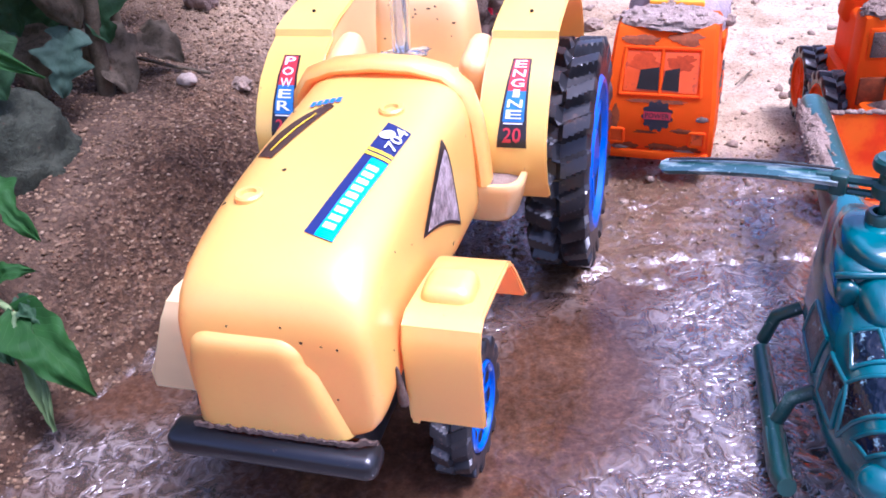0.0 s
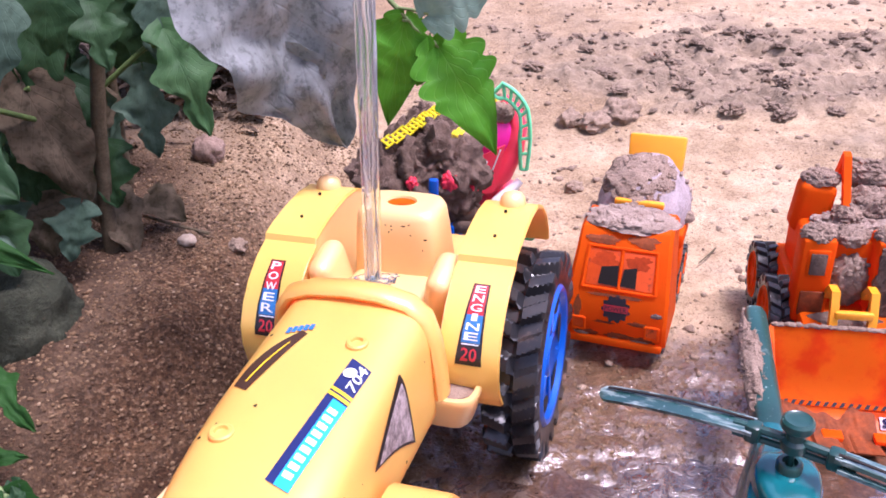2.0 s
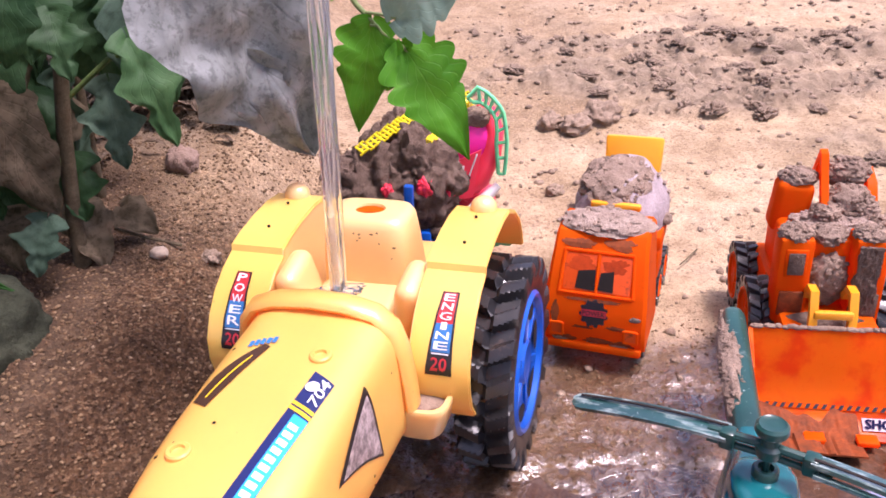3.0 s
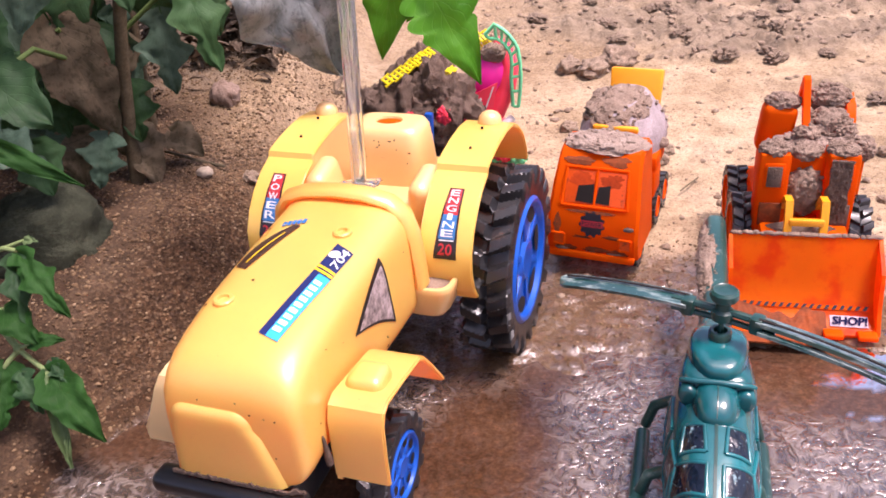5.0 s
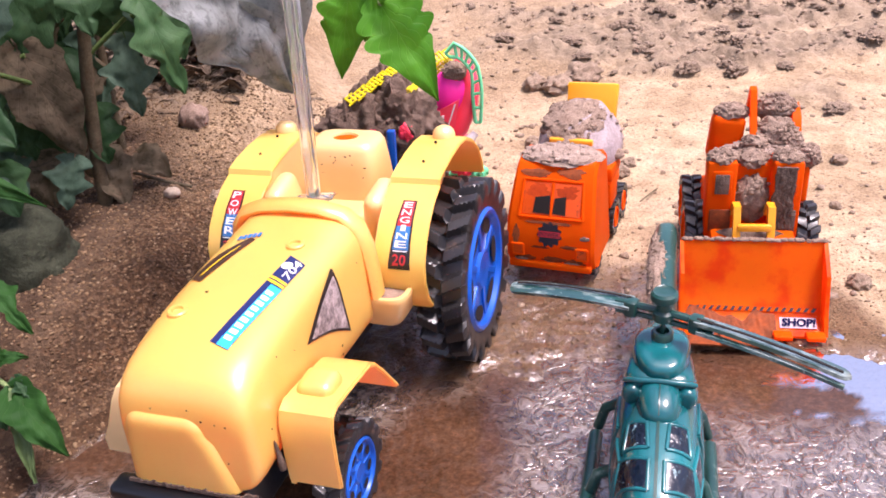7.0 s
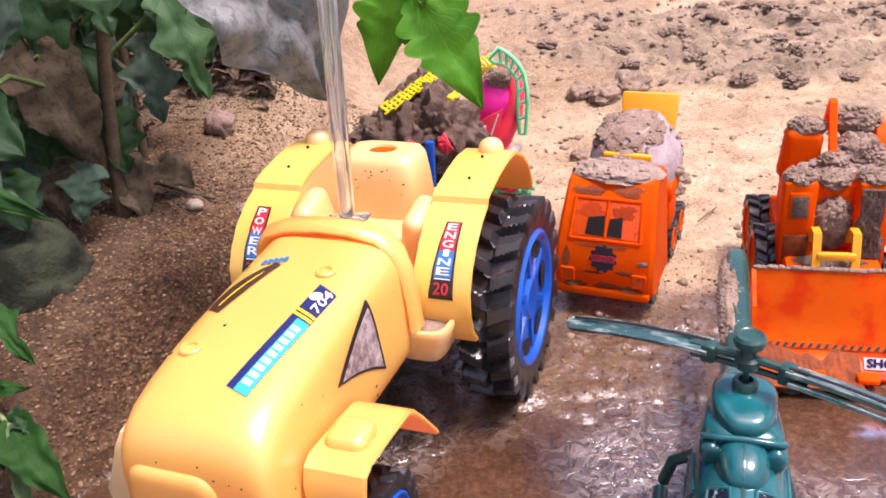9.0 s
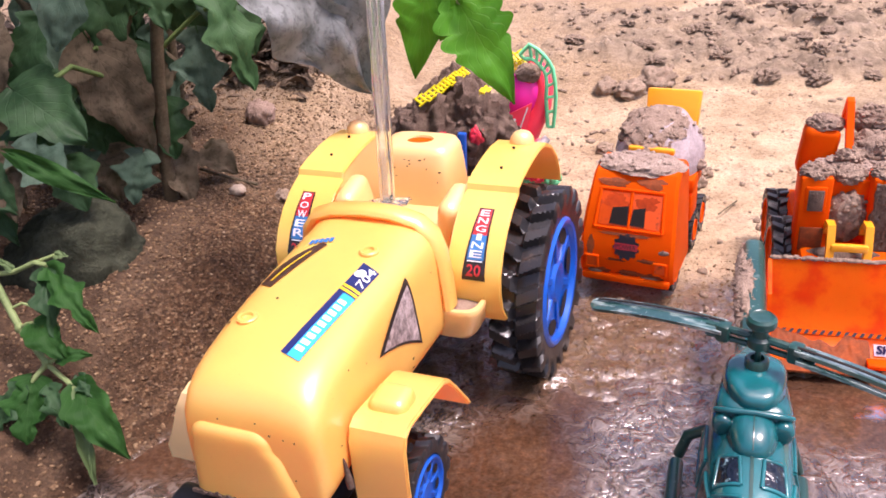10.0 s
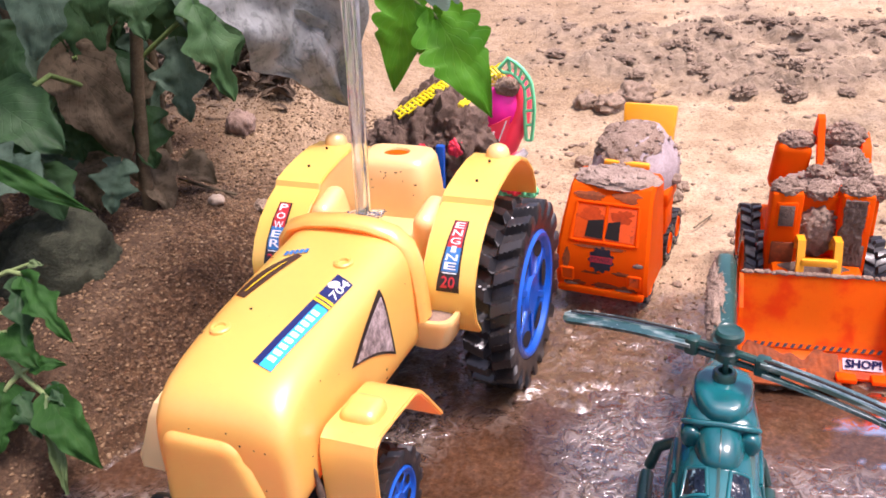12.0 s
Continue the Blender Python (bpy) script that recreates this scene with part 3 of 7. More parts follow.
def height(x, y):
    s = toe(y) - x + 0.012 * noise.noise(Vector((x * 14, y * 14, 0.5)))
    bank = 0.062 * smooth(s / 0.10) + 0.10 * min(max(0.0, s - 0.05), 0.5) * (1 - 0.6 * smooth((s - 1.5) / 4.0))
    far = 0.065 * min(max(0.0, y - 0.72), 1.2)
    # basin that holds the water
    edge = 0.455 + 0.026 * math.exp(-((x - 0.275) / 0.06) ** 2) + 0.035 * noise.noise(Vector((x * 9, y * 3, 7.1))) - 0.05 * smooth((x - 0.4) / 0.3)
    n = Vector((x, y, 0.0))
    pool = smooth(0.5 + 2.2 * noise.noise(n * 5.5 + Vector((2.3, 0.4, 0))) + 1.2 * math.exp(-(((x - 0.07) / 0.07) ** 2 + ((y - 0.36) / 0.07) ** 2)) + 1.6 * math.exp(-(((x - 0.34) / 0.12) ** 2 + ((y - 0.41) / 0.055) ** 2)))
    basin = (-0.0055 - 0.0065 * pool) * smooth((edge - y) / 0.07) * smooth((x - toe(y)) / 0.05 + 0.3) * smooth((0.74 - x) / 0.08) * smooth((y - 0.05) / 0.06)
    k = 1.0 if max(abs(x), abs(y)) < 4 else 0.0
    rough = 0.0035 * noise.noise(n * 16) + 0.0022 * noise.noise(n * 41) + 0.0013 * noise.noise(n * 105)
    rough *= 1.0 + 0.7 * smooth(s / 0.1)
    worn = 1 - smooth((y - 0.52) / 0.12)
    rough += worn * (1 - smooth(s / 0.05)) * (0.0048 * abs(noise.noise(n * 34 + Vector((noise.noise(n * 20), 0, 0)))) + 0.0030 * abs(noise.noise(n * 80)) - 0.0012)
    band = soil_band(x, y) * (0.008 + 0.020 * abs(noise.noise(n * 19)) + 0.010 * noise.noise(n * 47) + 0.005 * noise.noise(n * 110))
    mound = 0.02 * math.exp(-(((x + 0.2) / 0.14) ** 2 + ((y - 0.95) / 0.2) ** 2))
    return bank + far + basin + k * (rough + band) + mound


def build_ground():
    def axis(lo, hi, step, outer):
        a = list(np.arange(lo, hi + step / 2, step))
        left, right, d = [], [], step
        x = lo
        while x > -outer:
            d *= 1.35
            x -= d
            left.append(x)
        d, x = step, hi
        while x < outer:
            d *= 1.35
            x += d
            right.append(x)
        return left[::-1] + [float(v) for v in a] + right
    xs, ys = axis(-0.45, 0.62, 0.0035, 90), axis(0.15, 1.30, 0.0040, 90)
    nx, ny = len(xs), len(ys)
    verts = [(x, y, height(x, y)) for y in ys for x in xs]
    faces = [(j * nx + i, j * nx + i + 1, (j + 1) * nx + i + 1, (j + 1) * nx + i) for j in range(ny - 1) for i in range(nx - 1)]
    me = bpy.data.meshes.new("ground")
    me.from_pydata(verts, [], faces)
    col = me.color_attributes.new("soil", "FLOAT_COLOR", "POINT")
    vals = []
    for x, y, z in verts:
        s = toe(y) - x
        back = smooth((y - 0.62) / 0.25)
        red = (1 - 0.6 * back) * smooth((s + 0.06 + 0.05 * noise.noise(Vector((x * 8, y * 8, 2)))) / 0.10)
        damp = 0.55 + 0.45 * noise.noise(Vector((x * 7, y * 7, 4)))
        wet = smooth((0.012 - z + 0.004 * damp) / 0.010) * (1 - smooth((y - 0.50 + 0.14 * smooth((x - 0.37) / 0.07) - 0.06 * damp) / 0.10))
        film = smooth(wet * 1.6 - 0.15) * (1 - smooth((s + 0.03) / 0.04))
        film = max(film, smooth((0.545 - 0.15 * smooth((x - 0.36) / 0.07) - y + 0.05 * damp) / 0.05) * smooth((x - toe(y) - 0.10) / 0.06) * (0.5 + 0.5 * damp))
        film *= smooth((y - 0.03) / 0.08) * (1 - smooth((x - 0.345) / 0.03) * smooth((y - 0.425) / 0.03))
        wet = max(wet, 0.8 * film)
        # soaked bank; part of the plants' shade is painted into it too
        wet = max(wet, 0.95 * smooth((0.66 - y + 0.06 * damp) / 0.1) * (1 - smooth((x - 0.05) / 0.1)) * (0.50 + 0.42 * damp))
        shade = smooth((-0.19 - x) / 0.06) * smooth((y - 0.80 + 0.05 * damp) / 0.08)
        # plants' shade on the left strip, painted as dark soaked soil
        plant_shade = smooth((-0.208 - x + 0.03 * damp) / 0.06) * (1 - smooth((y - 0.75) / 0.2))
        shade = max(shade, 0.5 * plant_shade)
        wet = max(wet, 0.85 * plant_shade)
        far = smooth((math.hypot(x - 0.1, y - 0.5) - 0.75) / 0.7)
        drift = 0.5 + 0.45 * noise.noise(Vector((x * 0.7, y * 0.7, 9.0))) + 0.25 * noise.noise(Vector((x * 2.3, y * 2.3, 5.0)))
        red += (max(0.0, min(1.0, drift)) - red) * far
        red = max(red, 0.42 * smooth((y - 0.92) / 0.2) * (1 - smooth((x - 0.16 - 0.10 * damp) / 0.16)))
        wet, film, shade = wet * (1 - far), film * (1 - far), shade * (1 - far)
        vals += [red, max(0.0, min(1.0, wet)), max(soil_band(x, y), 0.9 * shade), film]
    col.data.foreach_set("color", vals)
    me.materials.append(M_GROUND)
    me.polygons.foreach_set("use_smooth", [True] * len(me.polygons))
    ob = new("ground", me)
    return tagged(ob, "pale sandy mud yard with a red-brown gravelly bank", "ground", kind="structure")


build_ground()


def flow(x, y):
    """0 on the calm pools, 1 where the water runs and ripples."""
    g = lambda cx, cy, rx, ry: math.exp(-(((x - cx) / rx) ** 2 + ((y - cy) / ry) ** 2))
    calm = 1.4 * g(0.068, 0.345, 0.048, 0.066) + 0.8 * g(0.120, 0.420, 0.030, 0.030) + 1.7 * g(0.288, 0.425, 0.062, 0.046) + 1.2 * g(-0.175, 0.345, 0.05, 0.03) + 1.5 * g(-0.205, 0.205, 0.060, 0.090) + 1.2 * g(-0.020, 0.280, 0.075, 0.045) + 1.6 * g(0.405, 0.410, 0.062, 0.055)
    return smooth(0.95 - calm + 0.75 * noise.noise(Vector((x * 11, y * 14, 0.4))))


def build_water():
    def fn(u, v):
        x, y = -0.32 + 1.1 * u, 0.02 + 0.50 * v
        n = Vector((x, y, 0))
        busy = flow(x, y)
        z = -0.0015 + busy * (0.0010 * noise.noise(n * 60) + 0.0006 * noise.noise(n * 130)) + 0.0003 * noise.noise(n * 25)
        return (x, y, z)
    bm = sheet(fn, 260, 120)
    me = finish("puddle_water", bm, M_WATER, 180)
    col = me.color_attributes.new("flow", "FLOAT_COLOR", "POINT")
    vals = []
    for v in me.vertices:
        f = 0.07 + 0.93 * flow(v.co.x, v.co.y)
        x, y = v.co.x, v.co.y
        # where the sky's bright reflection is put into the water
        clear = smooth(9.0 * math.exp(-(((x - 0.412) / 0.088) ** 2 + ((y - 0.415) / 0.06) ** 2)) - 4.0 + 3.4 * noise.noise(Vector((x * 30, y * 45, 6.0))) + 2.0 * noise.noise(Vector((x * 80, y * 120, 6.0))))
        vals += [f, f, f, clear]
    col.data.foreach_set("color", vals)
    ob = new("puddle_water", me)
    tagged(ob, "shallow brown muddy water with silvery ripples", "puddle", kind="structure")


build_water()


# ---- toy tractor ----
def super_ring(y, cx, w, z0, z1, n=4.0, k=36, taper=0.9):
    zc, h = (z0 + z1) / 2, (z1 - z0) / 2
    ring = []
    for i in range(k):
        a = math.tau * (i + 0.5) / k
        c, s = math.cos(a), math.sin(a)
        px = math.copysign(abs(c) ** (2 / n), c)
        pz = math.copysign(abs(s) ** (2 / n), s)
        ww = w * (1 - (1 - taper) * (pz + 1) / 2)
        ring.append((cx + px * ww, y, zc + pz * h))
    return ring


def strip(path, x0, x1, thick, bm=None):
    """A bent sheet: a side-view path (y, z) swept from x0 to x1, with rounded thickness."""
    pts = [Vector((0, y, z)) for y, z in path]
    n = len(pts) - 1

    def fn(u, v):
        f = u * n
        i = min(int(f), n - 1)
        p = pts[i].lerp(pts[i + 1], f - i)
        return (x0 + (x1 - x0) * v, p.y, p.z)
    own = sheet(fn, n * 2, 6, thick)
    return merge(bm, own)


def plate(poly, x, thick, bm=None):
    """A flat plate of a side-view outline (y, z) at x."""
    own = bmesh.new()
    a = [own.verts.new((x, y, z)) for y, z in poly]
    b = [own.verts.new((x + thick, y, z)) for y, z in poly]
    own.faces.new(a)
    own.faces.new(b[::-1])
    for i in range(len(poly)):
        j = (i + 1) % len(poly)
        own.faces.new((a[i], b[i], b[j], a[j]))
    return merge(bm, own)


def tyre_bm(r, w, lugs, lug_h):
    """Tractor tyre about the x axis; the angled tread bars rise out of one skin."""
    prof = [(0.66, -0.36, 0), (0.69, -0.46, 0), (0.78, -0.5, 0), (0.86, -0.5, 0.5), (0.93, -0.49, 1), (0.985, -0.46, 1)]
    prof += [(1.0, -0.44 + 0.88 * i / 19, 1) for i in range(20)]
    prof += [(q, -x, g) for q, x, g in prof[5::-1]]
    k = lugs * 16
    rings = []
    for q, x, g in prof:
        ring = []
        for i in range(k):
            a = math.tau * i / k
            ph = (a * lugs / math.tau + (0.5 if x > 0 else 0.0) + abs(x) * 0.75) % 1.0
            low = 1.0 - smooth((0.29 - abs(ph - 0.5)) / 0.09)
            rr = r * q - g * lug_h * low
            ring.append((x * w + math.copysign(g * lug_h * 0.25 * (1 - low), x), rr * math.cos(a), rr * math.sin(a)))
        rings.append(ring)
    return loft(rings, False)


def rim_bm(r, w, out, spokes=6):
    """Dished plastic rim that faces out (+1 or -1 along x) with ribs and a hub."""
    h = lambda v: out * v
    bm = lathe([(r * 0.2, h(-w * 0.3)), (r, h(-w * 0.3)), (r, h(w * 0.46)), (r * 0.95, h(w * 0.52)), (r * 0.90, h(w * 0.50)), (r * 0.86, h(w * 0.40)), (r * 0.60, h(w * 0.34)), (r * 0.34, h(w * 0.36)), (r * 0.28, h(w * 0.44)), (r * 0.12, h(w * 0.42)), (0.0005, h(w * 0.42))], 40, "x")
    for k in range(spokes):
        a = math.tau * k / spokes
        own = box((w * 0.16, r * 0.10, r * 0.5), (h(w * 0.33), 0, r * 0.58), 0.0006, (0, 0, 0), 1)
        bmesh.ops.rotate(own, cent=(0, 0, 0), matrix=Matrix.Rotation(a, 3, "X"), verts=own.verts[:])
        merge(bm, own)
    return bm


def wheel(parent, at, r, w, out, lugs, lug_h, rim_r, tyre_mat=None, rim_mat=None, spokes=6):
    t = part("wheel", tyre_bm(r, w, lugs, lug_h), tyre_mat or M_RUBBER, parent, "ribbed black rubber tyre", 30, pose(*at))
    rim = part("rim", rim_bm(rim_r, w, out, spokes), rim_mat or M_BLUE, t, "bright blue plastic rim")
    if rim_mat is None:
        for k in range(spokes):
            a = math.tau * (k + 0.5) / spokes
            own = bmesh.new()
            ring = [own.verts.new((out * w * 0.405, rim_r * 0.13 * math.sin(q), rim_r * (0.70 + 0.13 * math.cos(q)))) for q in (math.tau * i / 14 for i in range(14))]
            for v in ring:
                d = v.co.y / rim_r
                v.co.y += 0.9 * d * rim_r * (1 if spokes < 8 else 0.3)
                v.co.z -= 1.0 * d * d * rim_r
            own.faces.new(ring)
            bmesh.ops.rotate(own, cent=(0, 0, 0), matrix=Matrix.Rotation(a, 3, "X"), verts=own.verts[:])
            part("rim_slot", own, M_DARK, rim, "dark slot through the rim")
    return t


def build_tractor():
    root = thing("toy_tractor", pose(-0.0131, 0.42, 0.0, 0, 0, -14.3), "large yellow plastic toy tractor with blue wheels, standing in muddy water", "toy tractor")
    cx = 0.005
    secs = [(-0.1868, 0.0095, 0.0350, 0.0785, 0.1190, 0.94), (-0.1866, 0.0095, 0.0378, 0.0780, 0.1245, 0.94), (-0.1855, 0.0095, 0.0400, 0.0776, 0.1315, 0.94), (-0.1825, 0.0094, 0.0417, 0.0774, 0.1385, 0.94),
            (-0.177, 0.0092, 0.0427, 0.0772, 0.1445, 0.94), (-0.168, 0.0084, 0.0433, 0.077, 0.1488, 0.94), (-0.155, 0.0074, 0.0440, 0.077, 0.1515, 0.935), (-0.135, 0.0058, 0.0447, 0.0765, 0.1533, 0.935), (-0.11, 0.0045, 0.0453, 0.0755, 0.1548, 0.935),
            (-0.08, 0.0042, 0.0458, 0.074, 0.1565, 0.94), (-0.05, 0.0042, 0.0463, 0.072, 0.1580, 0.94), (-0.030, 0.0045, 0.0467, 0.072, 0.1592, 0.94), (-0.018, 0.005, 0.0472, 0.072, 0.1605, 0.94), (-0.008, 0.005, 0.0472, 0.072, 0.1590, 0.94)]
    bm = loft([super_ring(u, c, w, a, b, 4.6, 72, tp) for u, c, w, a, b, tp in secs])
    skin = tree_of(bm)
    hood = part("hood", bm, M_YELLOW, root, "smooth wet yellow bonnet", 50)
    # grille panel: a raised field, narrower at its rounded top, that runs down to the bumper
    bl, br, tl, tr, low, high, rad = -0.0275, 0.0350, -0.0230, 0.0210, 0.0785, 0.1225, 0.0085

    def level(grow, y):
        ring = [(bl - grow, y, low), (bl + 0.7 * (tl - bl) - grow, y, low + 0.7 * (high - low))]
        for k in range(7):
            a = math.pi - 0.5 * math.pi * k / 6
            ring.append((tl + rad + (rad + grow) * math.cos(a), y, high - rad + (rad + grow) * math.sin(a)))
        for k in range(7):
            a = 0.5 * math.pi * (1 - k / 6)
            ring.append((tr - rad + (rad + grow) * math.cos(a), y, high - rad + (rad + grow) * math.sin(a)))
        ring += [(tr + 0.3 * (br - tr) + grow, y, high - 0.3 * (high - low)), (br + grow, y, low)]
        return ring
    part("grille_panel", loft([level(0.0026, -0.1858), level(0.0018, -0.1872), level(0.0008, -0.1884), level(-0.0006, -0.1893), level(-0.0024, -0.1899), level(-0.0050, -0.1902), level(-0.0080, -0.1903)]), M_YELLOW, hood, "raised plain front grille panel", 60)
    bm = sheet(lambda u, v: (-0.031 + 0.078 * u, -0.1912 + 0.0009 * noise.noise(Vector((u * 30, 0, 2))) + 0.003 * smooth((u - 0.85) / 0.15), 0.0768 + v * (0.0022 + 0.0020 * noise.noise(Vector((u * 22, 0, 5))) + 0.0012 * noise.noise(Vector((u * 60, 0, 1))))), 90, 3, 0.0012)
    part("mud_line", bm, M_MUD_DARK, hood, "uneven line of mud along the lower edge", 60)
    bm = tube([(0.0515 + 0.0008 * noise.noise(Vector((k, 0, 3))), -0.1660 - 0.0004 * k, 0.079 + 0.0036 * k) for k in range(7)], [0.0022, 0.0024, 0.0019, 0.0015, 0.0012, 0.0010, 0.0004], 7)
    part("mud_line", bm, M_MUD_DARK, hood, "", 60)
    # bosses on the bonnet
    for x, y in ((-0.0165, -0.1340), (0.0210, -0.0580)):
        p = wrap(skin, (x, y, 0.2), (0, 0, -1), 0)
        bm = lathe([(0.0062, -0.004), (0.0060, 0.0012), (0.0052, 0.0020), (0.0034, 0.0020), (0.0030, 0.0004), (0.0004, 0.0002)], 24)
        part("screw_boss", bm, M_YELLOW, hood, "", 40, Matrix.Translation(p))
    # specks of dirt left by the washing
    rnd = random.Random(5)
    for i in range(26):
        r = rnd.choice((0.0004, 0.0005, 0.0006, 0.0009))
        if i < 12:
            p, w = (rnd.uniform(-0.036, 0.044), -0.25, rnd.uniform(0.083, 0.135)), (0, 1, 0)
        elif i < 20:
            p, w = (0.1, rnd.uniform(-0.17, -0.03), rnd.uniform(0.085, 0.14)), (-1, 0, 0)
        else:
            p, w = (rnd.uniform(-0.03, 0.03), rnd.uniform(-0.16, -0.03), 0.2), (0, 0, -1)
        part("speck", blot(skin, p, r, r, w, (0, 0, 1) if w[2] == 0 else (1, 0, 0), i, 0.0004), M_DARK, hood)
    # dashboard arch
    arch = [(-0.0455, 0.118), (-0.0455, 0.134), (-0.0425, 0.1485), (-0.036, 0.1575), (-0.022, 0.1625), (0.0, 0.1645), (0.020, 0.1635), (0.036, 0.1595), (0.0455, 0.151), (0.0500, 0.136), (0.0520, 0.118), (0.0530, 0.100)]
    rings = []
    for i, (x, z) in enumerate(arch):
        a, b = arch[max(0, i - 1)], arch[min(len(arch) - 1, i + 1)]
        t = Vector((b[0] - a[0], 0, b[1] - a[1])).normalized()
        nrm = Vector((-t.z, 0, t.x))
        rings.append([Vector((x, -0.017, z)) + nrm * (0.0042 * math.cos(q * math.tau / 12)) + Vector((0, 0.0085 * math.sin(q * math.tau / 12), 0)) for q in range(12)])
    part("dashboard_arch", loft(rings), M_YELLOW, root, "thick rounded yellow dashboard arch", 50)
    # dashboard, cockpit floor and tub
    bm = box((0.096, 0.022, 0.050), (0.003, -0.008, 0.115), 0.008, (0, 0, 0), 3, None, (0.86, 1))
    part("dashboard", bm, M_YELLOW, root, "", 50)
    bm = box((0.080, 0.125, 0.030), (0.0, 0.055, 0.092), 0.004)
    box((0.060, 0.05, 0.04), (0.0, 0.13, 0.095), 0.006, (0, 0, 0), 3, bm)
    part("floor_tub", bm, M_YELLOW, root)
    # seat with a round hole in its top
    k = 40
    def sq(w, d, z, n=4.5, yc=0.077):
        return [(math.copysign(abs(math.cos(t)) ** (2 / n), math.cos(t)) * w, yc + math.copysign(abs(math.sin(t)) ** (2 / n), math.sin(t)) * d, z) for t in (math.tau * (i + 0.5) / k for i in range(k))]
    def ci(r, z, yc=0.077):
        return [(math.cos(t) * r, yc + math.sin(t) * r * 0.72, z) for t in (math.tau * (i + 0.5) / k for i in range(k))]
    seat = part("seat", loft([sq(0.032, 0.026, 0.098), sq(0.031, 0.024, 0.13), sq(0.029, 0.021, 0.158), sq(0.0275, 0.0195, 0.170), sq(0.025, 0.0172, 0.1745), sq(0.021, 0.014, 0.1758), ci(0.0105, 0.1760), ci(0.0096, 0.1745), ci(0.0092, 0.160)], False), M_CREAM, root, "pale yellow block seat back with a round hole on top", 50)
    bm = lathe([(0.0097, -0.0005), (0.0097, 0.0005)], 24)
    bmesh.ops.scale(bm, vec=(1, 0.72, 1), verts=bm.verts[:])
    part("hole_bottom", bm, M_ORANGE_CLEAN, seat, "orange inside of the hole", 40, pose(0, 0.077, 0.1738))
    seat_skin = tree_of(box((0.056, 0.040, 0.074), (0, 0.077, 0.139), 0.004))
    rnd = random.Random(3)
    for i in range(16):
        part("speck", blot(seat_skin, (rnd.uniform(-0.024, 0.026), 0.0, rnd.uniform(0.150, 0.171)), rnd.choice((0.0004, 0.0006, 0.0012)), 0.0005, (0, 1, 0), (1, 0, 0), i, 0.0012), M_DARK, seat)
    part("cushion", box((0.062, 0.05, 0.036), (0, 0.040, 0.115), 0.011, (6, 0, 0), 4), M_CREAM, seat, "", 60)
    for s in (-1, 1):
        bm = box((0.016, 0.036, 0.042), (s * 0.0375, 0.040, 0.134), 0.0075, (10, s * 8, 0), 4)
        part("armrest", bm, M_CREAM, seat, "", 60)
    # rear mudguards
    path = [(0.005, 0.078), (-0.003, 0.090), (-0.006, 0.104), (-0.0045, 0.118), (0.003, 0.131), (0.014, 0.1425), (0.028, 0.1515), (0.041, 0.1565), (0.0425, 0.1605), (0.055, 0.1635), (0.075, 0.1660), (0.095, 0.1668), (0.113, 0.1645), (0.130, 0.156), (0.145, 0.143), (0.154, 0.127), (0.156, 0.117)]
    for s in (-1, 1):
        bm = strip(path, s * 0.047, s * 0.084, 0.0032)
        bmesh.ops.bevel(bm, geom=[e for e in bm.edges if len(e.link_faces) == 2 and e.calc_face_angle(0) > 1.2], offset=0.0009, segments=2, affect="EDGES")
        skin_f = tree_of(bm)
        guard = part("rear_mudguard", bm, M_GUARD, root, "curved yellow rear mudguard", 35)
        poly = [(y, z - 0.001) for y, z in path[1:]] + [(0.14, 0.085), (0.02, 0.08)]
        part("guard_wall", plate(poly, s * 0.047, s * 0.003), M_CREAM, guard, "", 30)
        bm = lathe([(0.0100, -0.004), (0.0104, 0.003), (0.0098, 0.0065), (0.0075, 0.0095), (0.004, 0.0112), (0.0004, 0.0116)], 24)
        part("knob", bm, M_CREAM, guard, "pale round knob", 60, pose(s * 0.0670, 0.1095, 0.1630) @ Matrix.Diagonal((0.85, 0.85, 0.95, 1)))
        for yy in (0.062, 0.092):
            bm = lathe([(0.0010, -0.001), (0.0010, 0.0004), (0.0003, 0.0005)], 10)
            part("screw_hole", bm, M_DARK, guard, "", 40, pose(s * 0.066, yy, 0.1652 if yy < 0.08 else 0.1680))
        # name strip on the front slope: dark border, red and blue fields, pale letters
        xin, xout = (0.0575, 0.0735) if s > 0 else (-0.0735, -0.0575)
        xin2, xout2 = (0.0620, 0.0722) if s > 0 else (-0.0722, -0.0620)
        q = [(xin, -0.006, 0.1145), (xout, -0.006, 0.1145), (xout2, 0.026, 0.1510), (xin2, 0.026, 0.1510)]
        way = (0, 0.75, -0.66)
        base = part("name_strip", decal(skin_f, q, way, 0.0005, 16, 4), P_BLACK, guard, "red and blue name strip with white letters")
        part("red_field", decal(skin_f, sub_quad(q, 0.60, 0.98, 0.10, 0.90), way, 0.0008, 8, 4), P_RED, base)
        part("blue_field", decal(skin_f, sub_quad(q, 0.26, 0.60, 0.10, 0.90), way, 0.0008, 8, 4), P_BLUE, base)
        part("pale_edge", decal(skin_f, sub_quad(q, 0.235, 0.25, 0.15, 0.85), way, 0.0009, 2, 4), P_WHITE, base)
        word = "ENGINE" if s > 0 else "POWER"
        n = len(word)
        for i, ch in enumerate(word):
            u1 = 0.965 - i * 0.70 / n
            wv = 0.14 if ch == "I" else 0.30
            part("letter", text_mesh(ch, sub_quad(q, u1 - 0.54 / n, u1, 0.5 - wv, 0.5 + wv), skin_f, way, 0.0012), P_WHITE, base)
